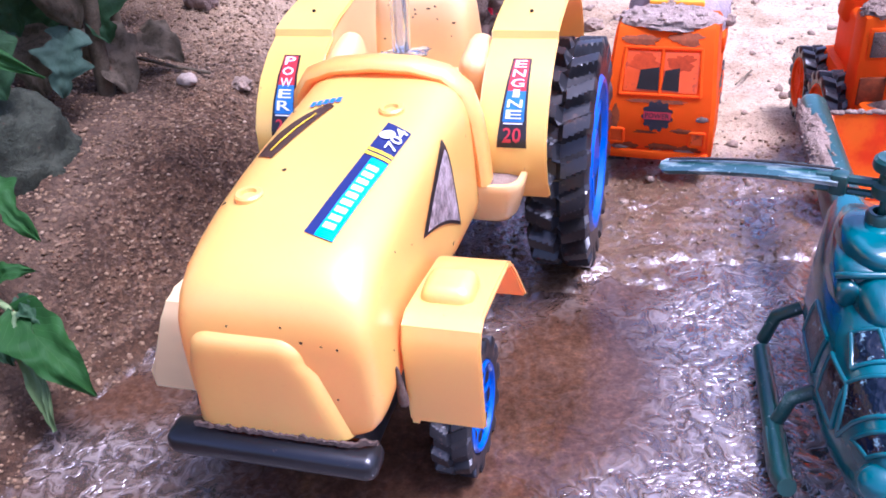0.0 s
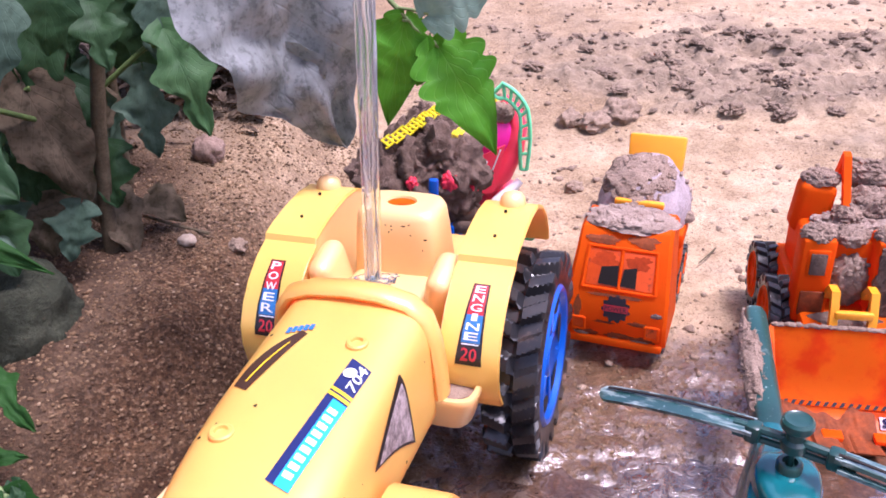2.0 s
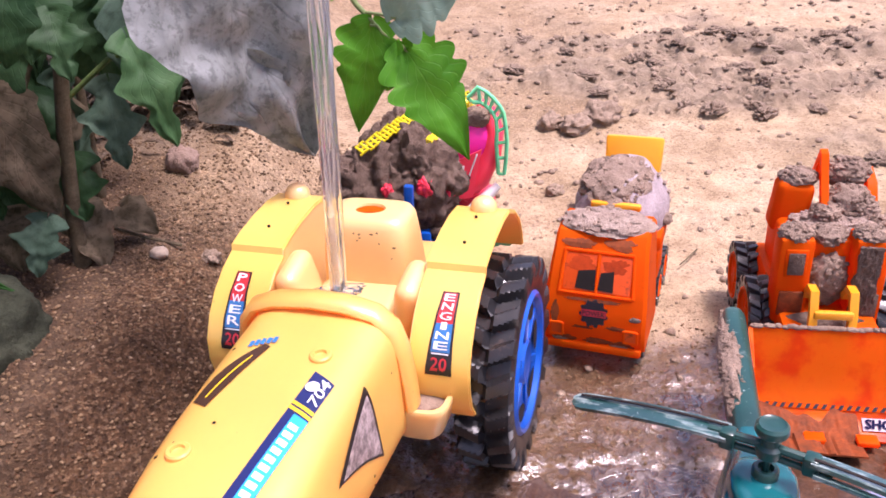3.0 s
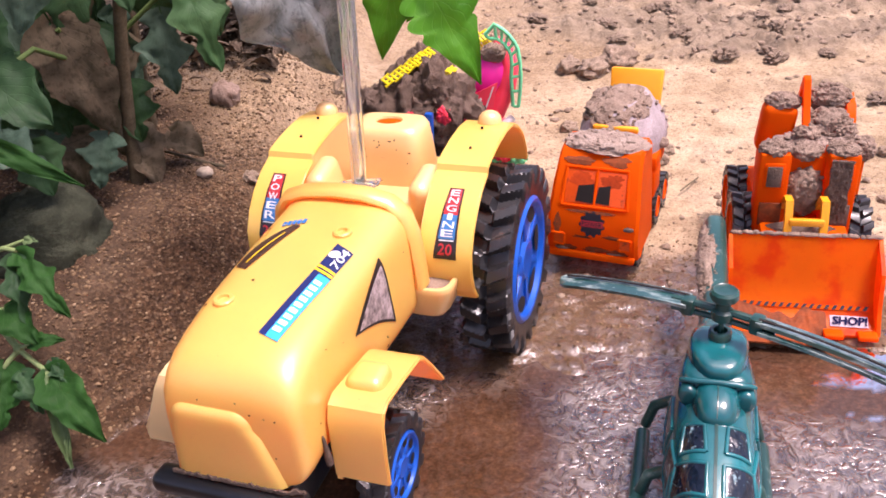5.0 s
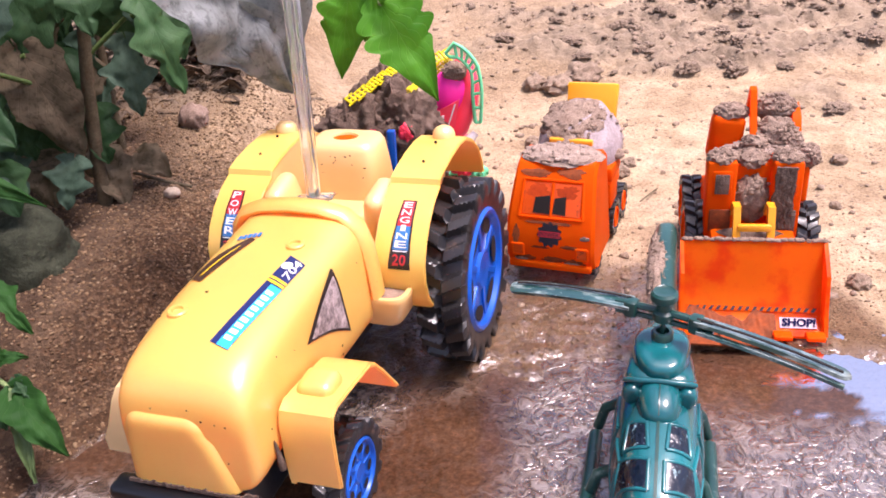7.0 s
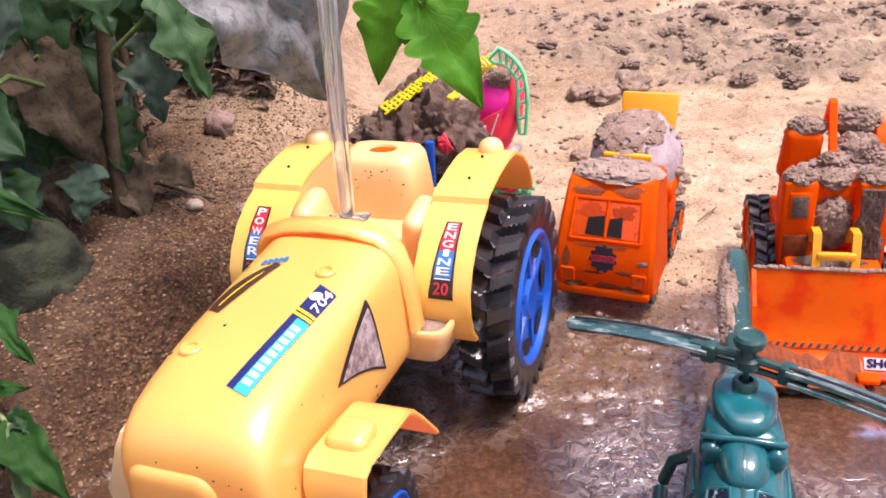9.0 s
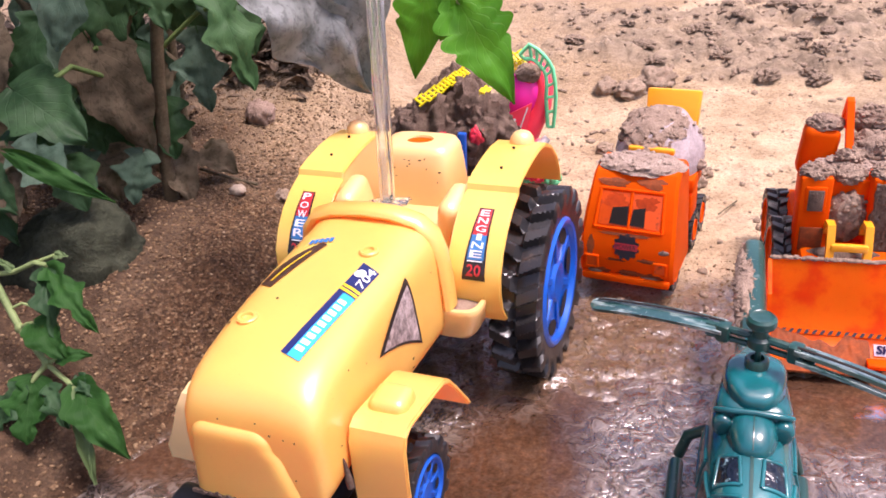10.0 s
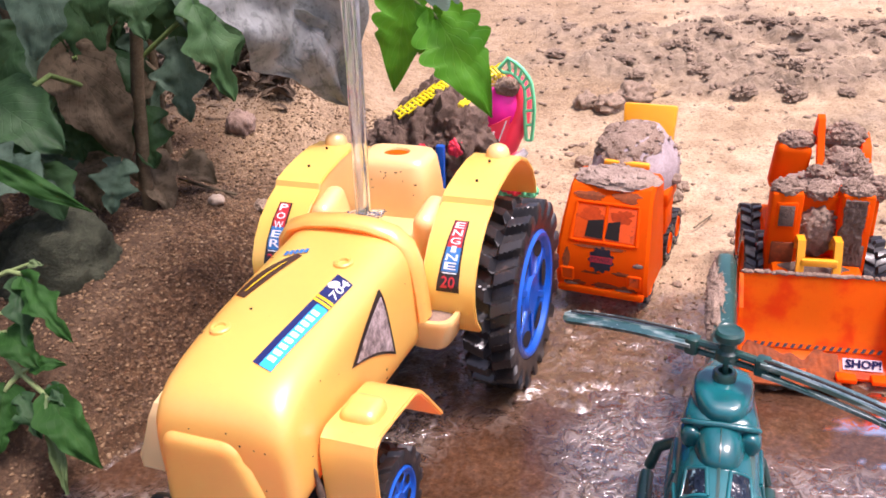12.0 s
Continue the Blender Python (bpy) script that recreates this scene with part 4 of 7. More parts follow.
        part("number", text_mesh("20", sub_quad(q, 0.05, 0.20, 0.18, 0.82), skin_f, way, 0.0012), P_RED, base, "red figures 20")
    # foot steps
    for s in (-1, 1):
        def tray(w, d, z, yc=-0.003):
            return [(s * 0.0525 + math.copysign(abs(math.cos(t)) ** 0.5, math.cos(t)) * w, yc + math.copysign(abs(math.sin(t)) ** 0.5, math.sin(t)) * d, z) for t in (math.tau * (i + 0.5) / 40 for i in range(40))]
        bm = loft([tray(0.0130, 0.0140, 0.0745), tray(0.0165, 0.0175, 0.0790), tray(0.0205, 0.0205, 0.0945), tray(0.0212, 0.0212, 0.0985), tray(0.0206, 0.0206, 0.0998), tray(0.0178, 0.0178, 0.0996), tray(0.0168, 0.0168, 0.0970), tray(0.0150, 0.0152, 0.0885), tray(0.0080, 0.0080, 0.0875)])
        step = part("foot_step", bm, M_CREAM, root, "small moulded yellow foot step, hollow like a tray", 50)
        part("step_well", lump((0.0166, 0.0166, 0.0020), 2.2 + s, 0.10, 4, (s * 0.0525, -0.003, 0.0958), False), M_MUD, step, "film of brown mud in the step")
    # front mudguards
    fp = [(-0.1635, 0.067), (-0.1640, 0.087), (-0.1632, 0.107), (-0.1600, 0.1150), (-0.1530, 0.1180), (-0.130, 0.1150), (-0.106, 0.1110), (-0.099, 0.1065), (-0.089, 0.0945), (-0.070, 0.0690)]
    for s in (-1, 1):
        bm = strip(fp, s * 0.046 + 0.006, s * 0.0765 + 0.0075, 0.003)
        for v in bm.verts:
            if abs(v.co.x - cx) > 0.05 and s < 0:
                v.co.x += 0.40 * max(0.0, v.co.z - 0.072)
        bmesh.ops.bevel(bm, geom=[e for e in bm.edges if len(e.link_faces) == 2 and e.calc_face_angle(0) > 1.2], offset=0.0009, segments=2, affect="EDGES")
        g = part("front_mudguard", bm, M_YELLOW if s > 0 else M_PALE, root, "angular yellow front mudguard" if s > 0 else "front mudguard coloured pale to paint the light on it", 35)
        poly = [(y, z - 0.001) for y, z in fp[:-2]] + [(-0.093, 0.088), (-0.115, 0.077)]
        part("guard_wall", plate(poly, s * 0.047 + 0.006, s * 0.003), M_YELLOW, g, "", 30)
        if s > 0:
            part("lamp_boss", box((0.022, 0.021, 0.013), (s * 0.057 + 0.0095, -0.137, 0.1165), 0.0058, (3, 0, 0), 4), M_YELLOW, g, "rounded lamp block", 60)
    # bumper and chassis
    bm = box((0.092, 0.016, 0.0115), (0.002, -0.1895, 0.0695), 0.0046, (0, 0, 0), 3)
    part("bumper", bm, M_BLACK, root, "black muddy front bumper")
    part("chassis", box((0.062, 0.115, 0.034), (0.003, -0.120, 0.058), 0.005), M_BLACK, root, "black underframe")
    part("gearbox", box((0.045, 0.16, 0.04), (0, -0.02, 0.055), 0.005), M_RUBBER, root)
    part("axle_housing", box((0.05, 0.09, 0.05), (0, 0.085, 0.06), 0.006), M_RUBBER, root)
    part("rear_axle", tube([(-0.085, 0.078, 0.069), (0.085, 0.078, 0.069)], 0.007, 12), M_RUBBER, root)
    part("front_axle", tube([(-0.062, -0.110, 0.029), (0.062, -0.110, 0.029)], 0.005, 12), M_RUBBER, root)
    for s in (-1, 1):
        wheel(root, (0.0865 if s > 0 else -0.070, 0.078, 0.069), 0.0715, 0.034, s, 20, 0.0072, 0.049)
        wheel(root, (s * 0.0590 + 0.002, -0.112, 0.029), 0.034, 0.018, s, 14, 0.003, 0.0225, None, None, 8)
    # bonnet labels
    way = (-0.25, 0.0, -1)
    q = [(0.0160, -0.155, 0.15), (0.0292, -0.159, 0.15), (0.0345, -0.0760, 0.15), (0.0215, -0.0700, 0.15)]
    st = part("bonnet_label", decal(skin, q, way, 0.0005, 26, 5), P_NAVY, hood, "navy and bright blue label with a number")
    part("blue_field", decal(skin, sub_quad(q, 0.0, 0.66, 0.36, 1.0), way, 0.0008, 20, 4), P_CYAN, st)
    for u0 in (0.675, 0.715):
        part("yellow_bar", decal(skin, sub_quad(q, u0, u0 + 0.026, 0.0, 1.0), way, 0.0008, 2, 4), P_YEL, st)
    for i in range(9):
        u0 = 0.06 + i * 0.062
        part("letter_bar", decal(skin, sub_quad(q, u0, u0 + 0.04, 0.45, 0.85), way, 0.0011, 2, 3), P_WHITE, st)
    def turned(qq):
        return [qq[1], qq[2], qq[3], qq[0]]
    part("number", text_mesh("704", turned(sub_quad(q, 0.77, 0.98, 0.50, 0.94)), skin, way, 0.0012), P_WHITE, st, "white figures 704")
    ring = lambda r, n=20: [(math.cos(math.tau * i / n) * r, math.sin(math.tau * i / n) * r) for i in range(n)]
    o, e1, e2 = Vector((0.0250, -0.0815, 0.15)), Vector((1, 0, 0)), Vector((0, 1, 0))
    rings = [[wrap(skin, o + e1 * x + e2 * y, way, 0.0012) for x, y in ring(r)] for r in (0.0036, 0.0024, 0.0001)]
    part("round_mark", loft(rings, False), P_WHITE, st, "round white emblem")
    # crescent label on the other side of the bonnet
    def cres(u, v):
        x = -0.0235 + 0.0030 * u + 0.0115 * u * u
        y = -0.1025 + 0.0475 * u
        wdt = 0.0040 + 0.0072 * math.sin(math.pi * min(1, 0.25 + 0.75 * u))
        return wrap(skin, (x + (v - 0.5) * wdt, y - (v - 0.5) * wdt * 0.45, 0.15), (0.15, 0, -1), 0.0006)
    cr = part("crescent_label", sheet(cres, 20, 4), P_BROWN, hood, "curved brown and yellow label")
    part("yellow_edge", sheet(lambda u, v: Vector(cres(0.10 + u * 0.7, 0.55 + v * 0.10)) + Vector((0, 0, 0.0004)), 20, 2), P_YEL, cr)
    for i in range(5):
        part("letter_bar", sheet(lambda u, v: wrap(skin, (-0.0185 + i * 0.0029 + u * 0.0024, -0.0575 + i * 0.0012 + v * 0.005, 0.15), (0.3, 0, -1), 0.0009), 2, 2), P_BLUE, cr)
    # triangular print on the bonnet side
    def tri(k, off):
        a, b, c = Vector((0.05, -0.0635, 0.1470)), Vector((0.05, -0.1120, 0.1235)), Vector((0.05, -0.0585, 0.0975))
        g = (a + b + c) / 3
        a, b, c = [g + (p - g) * k for p in (a, b, c)]
        out = (b - a).cross(Vector((1, 0, 0))).normalized()
        if out.dot(b - c) < 0:
            out = -out
        low = (a - (b + c) / 2).normalized()
        def at(u, v):
            p = a.lerp(b.lerp(c, v), 0.02 + 0.98 * u)
            return p + out * (0.0024 * k * math.sin(math.pi * u) * (1 - v)) + low * (0.0030 * k * u * u * math.sin(math.pi * v))
        return sheet(lambda u, v: wrap(skin, at(u, v), (-1, 0, 0), off), 16, 12)
    tp = part("side_print", tri(1.0, 0.0006), P_BLACK, hood, "three-cornered mottled engine print with a black edge")
    part("print_field", tri(0.84, 0.0010), P_GREY, tp)
    return root


build_tractor()


# ---- toy mixer lorry ----
def build_lorry():
    root = thing("toy_mixer_truck", pose(0.1755, 0.6, 0.007, 0, 0, -18.7), "small orange plastic toy mixer truck caked with dried mud", "toy truck")
    prof = [(-0.047, 0.014), (-0.0515, 0.022), (-0.0525, 0.036), (-0.049, 0.054), (-0.040, 0.074), (-0.029, 0.094), (-0.022, 0.1005), (-0.010, 0.103), (0.010, 0.103), (0.015, 0.099), (0.016, 0.014)]
    half = lambda z: 0.0390 - 0.0035 * smooth((z - 0.05) / 0.05)
    rings = []
    for f in (-1.0, -0.985, -0.93, -0.6, 0.0, 0.6, 0.93, 0.985, 1.0):
        inn = 0.0025 * max(0.0, (abs(f) - 0.93) / 0.07)
        ring = []
        for y, z in prof:
            ring.append((half(z) * f, y + inn if y < 0 else y - inn * 0.3, z - inn if z > 0.09 else z))
        rings.append(ring)
    bm = loft(rings)
    skin = tree_of(bm)
    cab = part("cab", bm, M_ORANGE, root, "orange cab with a slanted windscreen", 30)
    way = (0, 1, -0.35)
    for x0, x1 in ((-0.0255, -0.0015), (0.0015, 0.0255)):
        q = [(x0, -0.06, 0.062), (x1, -0.06, 0.062), (x1, -0.05, 0.087), (x0, -0.05, 0.087)]
        pane = part("windscreen", decal(skin, q, (0, 1, 0), 0.0006, 6, 6), M_PANE, cab, "smeared orange windscreen with a dark opening")
        m0, m1 = (x0 + 0.0095, x1 + 0.0006) if x0 < 0 else (x0 - 0.0004, x1 - 0.0125)
        q2 = [(m0, -0.06, 0.0635), (m1, -0.06, 0.0628), (m1 - 0.0005, -0.05, 0.0775), (m0 + 0.0015, -0.05, 0.0755)]
        part("opening", decal(skin, q2, (0, 1, 0), 0.0010, 4, 4), M_DARK, pane, "dark gap in the window")
    bm = None
    for a, b, r in (((-0.028, 0.060), (0.028, 0.060), 0.0013), ((-0.026, 0.089), (0.026, 0.089), 0.0015), ((-0.028, 0.060), (-0.026, 0.089), 0.0014), ((0.028, 0.060), (0.026, 0.089), 0.0014), ((0, 0.060), (0, 0.089), 0.0012)):
        pts = [wrap(skin, (a[0] + (b[0] - a[0]) * t, -0.07, a[1] + (b[1] - a[1]) * t), (0, 1, 0), 0.0004) for t in (0, 0.25, 0.5, 0.75, 1)]
        bm = tube(pts, r, 8, bm)
    part("window_frame", bm, M_ORANGE, cab)
    for x in (-0.0285, 0.0285):
        bm = None
        for a, b in (((-1, -1), (1, -1)), ((1, -1), (1, 1)), ((1, 1), (-1, 1)), ((-1, 1), (-1, -1))):
            pts = [wrap(skin, (x + 0.005 * p[0], -0.07, 0.030 + 0.0055 * p[1]), (0, 1, 0), 0.0005) for p in (a, b)]
            bm = tube(pts, 0.0011, 8, bm)
        lamp = part("headlight", bm, M_ORANGE, cab, "square moulded headlight frame")
        q = [(x - 0.0045, -0.07, 0.025), (x + 0.0045, -0.07, 0.025), (x + 0.0045, -0.07, 0.035), (x - 0.0045, -0.07, 0.035)]
        part("lens", decal(skin, q, (0, 1, 0), 0.0006, 3, 3), M_PANE, lamp)
    # gear badge
    def gear(n=44):
        out = []
        for i in range(n):
            a = math.tau * i / n
            r = 0.0112 if (i // 2) % 2 else 0.0095
            out.append((math.cos(a) * r, math.sin(a) * r))
        return out
    g = gear()
    rings = [[wrap(skin, (x * k, -0.07, 0.046 + y * k), (0, 1, 0), 0.0007) for x, y in g] for k in (1.0, 0.6, 0.05)]
    badge = part("badge", loft(rings, False), P_BLACK, cab, "black gear badge with a red band")
    q = [(-0.0095, -0.07, 0.0435), (0.0095, -0.07, 0.0435), (0.0095, -0.07, 0.0490), (-0.0095, -0.07, 0.0490)]
    part("band", decal(skin, q, (0, 1, 0), 0.0010, 4, 3), P_RED, badge)
    part("letters", text_mesh("POWER", [(-0.0085, -0.07, 0.0443), (0.0085, -0.07, 0.0443), (0.0085, -0.07, 0.0482), (-0.0085, -0.07, 0.0482)], skin, (0, 1, 0), 0.0013), P_BLACK, badge)
    bm = grainy((0.0355, 0.0215, 0.0075), 3, (0, -0.005, 0.1015), 70, 0.0018, 0.0, 0.16)
    for x, z, s in ((-0.026, 0.021, 0.006), (0.0, 0.019, 0.005), (0.020, 0.020, 0.007), (0.031, 0.045, 0.004)):
        p = wrap(skin, (x, -0.07, z), (0, 1, 0), 0)
        part("mud_spot", lump((s, 0.0010, s * 0.55), x * 90, 0.4, 3, tuple(p), False), M_MUD, cab, "", 60)
    part("mud_cap", bm, M_MUD_PALE, cab, "pale dried mud on the roof", 60)
    for x, z, rx, rz, sd in ((-0.024, 0.021, 0.009, 0.004, 1), (0.004, 0.022, 0.011, 0.003, 2), (0.024, 0.020, 0.008, 0.005, 3), (-0.030, 0.044, 0.003, 0.008, 4), (0.018, 0.036, 0.008, 0.0016, 5), (0.0, 0.056, 0.020, 0.0014, 6), (-0.015, 0.094, 0.012, 0.003, 7), (0.014, 0.095, 0.012, 0.0035, 8), (-0.008, 0.034, 0.007, 0.0012, 9)):
        part("stain", blot(skin, (x, -0.07, z), rx, rz, (0, 1, 0), (1, 0, 0), sd, 0.0005), M_STAIN_D, cab, "", 60)
    for x, z, rx, rz, sd in ((-0.012, 0.080, 0.009, 0.005, 11), (0.014, 0.081, 0.009, 0.005, 12)):
        part("stain", blot(skin, (x, -0.07, z), rx, rz, (0, 1, 0), (1, 0, 0), sd, 0.0008), M_STAIN, cab, "", 60)
    bm = box((0.074, 0.006, 0.007), (0, -0.0505, 0.0155), 0.002)
    part("bumper", bm, M_ORANGE, root)
    bm = box((0.052, 0.13, 0.016), (0, 0.062, 0.030), 0.003)
    part("chassis", bm, M_ORANGE, root)
    # drum
    prof = [(0.014, -0.048), (0.026, -0.042), (0.036, -0.024), (0.0395, -0.004), (0.037, 0.016), (0.028, 0.036), (0.018, 0.046), (0.010, 0.050)]
    bm = lathe(prof, 36, "y")
    for v in bm.verts:
        v.co += v.co.normalized() * 0.0025 * noise.noise(v.co * 70)
    drum = part("drum", bm, mud("grey_muddy_drum", (0.30, 0.24, 0.235), (0.47, 0.39, 0.385), 0.6, 60), root, "grey mixing drum smeared with mud", 60, pose(0.0, 0.062, 0.085, 14))
    for k in range(26):
        a = math.tau * k / 26
        own = box((0.003, 0.005, 0.0025), (math.cos(a) * 0.0378, 0.014, math.sin(a) * 0.0378), 0.0006, (0, -math.degrees(a), 0), 1)
        bm = own if k == 0 else merge(bm, own)
    part("drum_ring", bm, M_MUD_PALE, drum, "toothed ring round the drum")
    bm = grainy((0.0285, 0.033, 0.0135), 5, (-0.003, -0.004, 0.0275), 110, 0.0016, 0.1, 0.2)
    part("mud_crust", bm, M_MUD, drum, "grey-brown mud crust", 60)
    # hopper
    bm = box((0.047, 0.010, 0.042), (0.002, 0.106, 0.109), 0.0025, (-16, 0, 0), 2, None, (1.06, 1))
    part("hopper", bm, M_HOPPER, root, "amber plastic hopper plate")
    part("cross_bar", box((0.040, 0.006, 0.006), (0.002, 0.0205, 0.1040), 0.002), M_HOPPER, root)
    for s in (-1, 1):
        part("side_guard", box((0.010, 0.040, 0.014), (s * 0.0335, 0.045, 0.071), 0.003, (0, 0, 0), 2), M_ORANGE, root)
        part("side_tank", box((0.010, 0.030, 0.026), (s * 0.032, 0.044, 0.048), 0.003), M_ORANGE, root)
        part("mirror_clod", lump((0.008, 0.007, 0.006), 7.0 + s, 0.25, 3, (s * 0.036, 0.052, 0.081)), M_MUD, root)
        for y in (-0.022, 0.058, 0.095):
            wheel(root, (s * 0.031, y, 0.014), 0.018, 0.012, s, 14, 0.0016, 0.010, M_RUBBER, M_ORANGE)
    return root


build_lorry()


# ---- toy loader ----
def build_loader():
    root = thing("toy_loader", pose(0.3162, 0.5, 0.003, 0, 0, -8.0), "orange plastic toy loader with a wide bucket, mud-covered behind", "toy loader")
    path = [(0.0015, 0.0625), (-0.0005, 0.056), (-0.003, 0.049), (-0.006, 0.040), (-0.0095, 0.030), (-0.014, 0.020), (-0.022, 0.010), (-0.032, 0.004), (-0.039, 0.001)]
    bm = strip(path, -0.0545, 0.0540, 0.003)
    bucket = part("bucket", bm, M_ORANGE_CLEAN, root, "glossy wet orange bucket", 35)
    for x in (-0.0555, 0.0525):
        poly = path + [(-0.030, 0.018), (-0.022, 0.045)]
        part("bucket_side", plate(poly, x, 0.003), M_ORANGE_CLEAN, bucket, "", 30)
    for x, w in ((-0.045, 0.014), (-0.012, 0.014), (0.022, 0.014), (0.046, 0.014)):
        part("tooth", box((w, 0.010, 0.004), (x, -0.041, 0.0025), 0.0012), M_ORANGE, bucket)
    bm = None
    for i in range(26):
        bm = lump((0.0022 + 0.0026 * random.Random(i + 9).random(), 0.0022, 0.0018), i * 1.3, 0.3, 2, (-0.053 + 0.0042 * i + 0.002 * random.Random(i).random(), 0.0025, 0.0628 + 0.001 * random.Random(i + 50).random()), True, bm)
    part("mud_edge", bm, M_MUD, bucket, "crumbs of mud along the bucket's upper edge", 60)
    own = strip(path, -0.0545, 0.0540, 0.0004)
    skin = tree_of(own)
    own.free()
    way = (0, 1, -0.25)
    q = [(-0.050, -0.05, 0.0186), (0.050, -0.05, 0.0186), (0.050, -0.05, 0.0221), (-0.050, -0.05, 0.0221)]
    strip_ob = part("hazard_strip", decal(skin, q, way, 0.0008, 2, 30), M_ORANGE, bucket, "black and amber hazard strip")
    for i in range(18):
        x = -0.049 + i * 0.0055
        qq = [(x, -0.05, 0.0188), (x + 0.0026, -0.05, 0.0188), (x + 0.0046, -0.05, 0.0219), (x + 0.0020, -0.05, 0.0219)]
        part("stripe", decal(skin, qq, way, 0.0012, 2, 2), P_BLACK, strip_ob)
    q = [(0.021, -0.06, 0.0105), (0.048, -0.06, 0.0105), (0.048, -0.06, 0.0172), (0.021, -0.06, 0.0172)]
    ca, cb, cc, cd = [wrap(skin, p, way, 0.0006) for p in q]
    face = (cb - ca).cross(cd - ca).normalized()
    if face.y > 0:
        face = -face
    flat_at = lambda u, v, lift: ca.lerp(cb, u).lerp(cd.lerp(cc, u), v) + face * lift
    sg = part("word_label", sheet(lambda u, v: flat_at(u, v, 0.0006), 4, 2), P_PAPER, bucket, "white label with bold dark letters")
    bm = None
    for i, (du, dv) in enumerate(((-0.012, 0), (-0.004, 0.02), (0.004, -0.02), (0.012, 0))):
        lift = 0.0014 + 0.00005 * i
        own = text_mesh("SHOP!", [flat_at(u + du, v + dv, lift) for u, v in ((0.05, 0.14), (0.95, 0.14), (0.98, 0.88), (0.08, 0.88))], None, way, 0, 0.012)
        bm = merge(bm, own)
    part("letters", bm, P_INK, sg, "bold dark letters")
    def smear(u, v):
        top = 0.012 + 0.008 * (0.5 + 0.5 * math.sin(u * 9.0)) * (1 - 0.5 * u) + 0.006 * noise.noise(Vector((u * 7, 0, 3)))
        return wrap(skin, (-0.050 + 0.068 * u, -0.06, 0.0035 + v * max(0.002, top)), way, 0.0014 + 0.0014 * math.sin(math.pi * v) * (0.6 + noise.noise(Vector((u * 25, v * 6, 1)))))
    bm = sheet(smear, 70, 12)
    part("mud_smear", bm, M_STAIN_D, bucket, "", 60)
    # lifting arms
    for x in (-0.0125, 0.0135):
        pts = [(x, 0.003, 0.054), (x, 0.006, 0.072), (x, 0.012, 0.087), (x, 0.024, 0.086), (x, 0.034, 0.074)]
        bm = strip([(p[1], p[2]) for p in pts], x - 0.0028, x + 0.0028, 0.005)
        part("lift_arm", bm, M_HOPPER, root, "amber lifting arm")
    part("arm_bar", box((0.026, 0.005, 0.006), (0.0005, 0.007, 0.0715), 0.0015), M_HOPPER, root)
    # front body blocks
    for x, tag in ((-0.0235, "window"), (0.0265, "")):
        bm = box((0.023, 0.024, 0.068), (x, 0.042, 0.083), 0.0025)
        blk = part("cab_block", bm, M_ORANGE, root, "upright orange cab block", 35)
        f = part("cab_window", box((0.015, 0.003, 0.022), (x, 0.0300, 0.099), 0.001), M_ORANGE, blk)
        part("opening", box((0.011, 0.002, 0.017), (x, 0.0284, 0.099), 0.0006), M_MUD_DARK, f)
        part("cab_panel", box((0.017, 0.003, 0.020), (x, 0.0300, 0.066), 0.001), M_STAIN_D if tag else M_MUD_DARK, blk)
        part("mud_cap", grainy((0.0114, 0.0118, 0.0070), 9 if tag else 10, (x, 0.042, 0.1170), 90, 0.0015, -0.2, 0.2), M_MUD, blk, "lump of mud on top", 60)
    part("mud_face", sheet(lambda u, v: (0.0165 + 0.0155 * u + 0.002 * noise.noise(Vector((0, v * 6, 3))), 0.0272 - 0.0016 * noise.noise(Vector((u * 9, v * 20, 1))), 0.050 + 0.064 * v), 16, 40, 0.002), M_MUD_DARK, root, "mud plastered on the front of the block", 60)
    part("middle_block", box((0.028, 0.02, 0.052), (0.0015, 0.052, 0.085), 0.0025), M_ORANGE, root)
    part("middle_mud", grainy((0.0145, 0.011, 0.020), 12, (0.0015, 0.042, 0.082), 70, 0.002), M_MUD, root, "mud packed between the blocks", 60)
    part("middle_cap", grainy((0.0125, 0.012, 0.007), 14, (0.0, 0.050, 0.1125), 40, 0.0017), M_MUD, root, "", 60)
    part("chassis", box((0.066, 0.13, 0.034), (0.002, 0.075, 0.042), 0.004), M_ORANGE, root)
    part("front_mud", lump((0.030, 0.012, 0.012), 15.5, 0.3, 3, (0.0, 0.020, 0.052)), M_MUD_DARK, root, "", 60)
    for s in (-1, 1):
        wheel(root, (0.004 + s * 0.0440, 0.060, 0.034), 0.033, 0.018, s, 15, 0.0038, 0.024, M_RUBBER, M_ORANGE)
        wheel(root, (0.004 + s * 0.042, 0.132, 0.030), 0.029, 0.018, s, 15, 0.0034, 0.020, M_RUBBER, M_ORANGE)
    # rear body and folded digging arm
    part("rear_body", box((0.078, 0.055, 0.045), (0.014, 0.104, 0.078), 0.005, (0, 0, 0), 3), M_ORANGE, root)
    part("rear_mud", grainy((0.034, 0.024, 0.0085), 17, (0.018, 0.098, 0.1005), 130, 0.0018, 0.0), M_MUD_PALE, root, "pale mud over the rear body", 60)
    part("side_panel", box((0.028, 0.022, 0.042), (-0.014, 0.112, 0.107), 0.006, (0, 6, 0), 4), M_ORANGE, root)
    part("side_mud", grainy((0.0140, 0.012, 0.0075), 18, (-0.010, 0.114, 0.1290), 60, 0.0018), M_MUD, root, "", 60)
    bm = strip([(0.088, 0.110), (0.104, 0.132), (0.114, 0.148), (0.120, 0.150), (0.136, 0.122)], 0.004, 0.0095, 0.006)
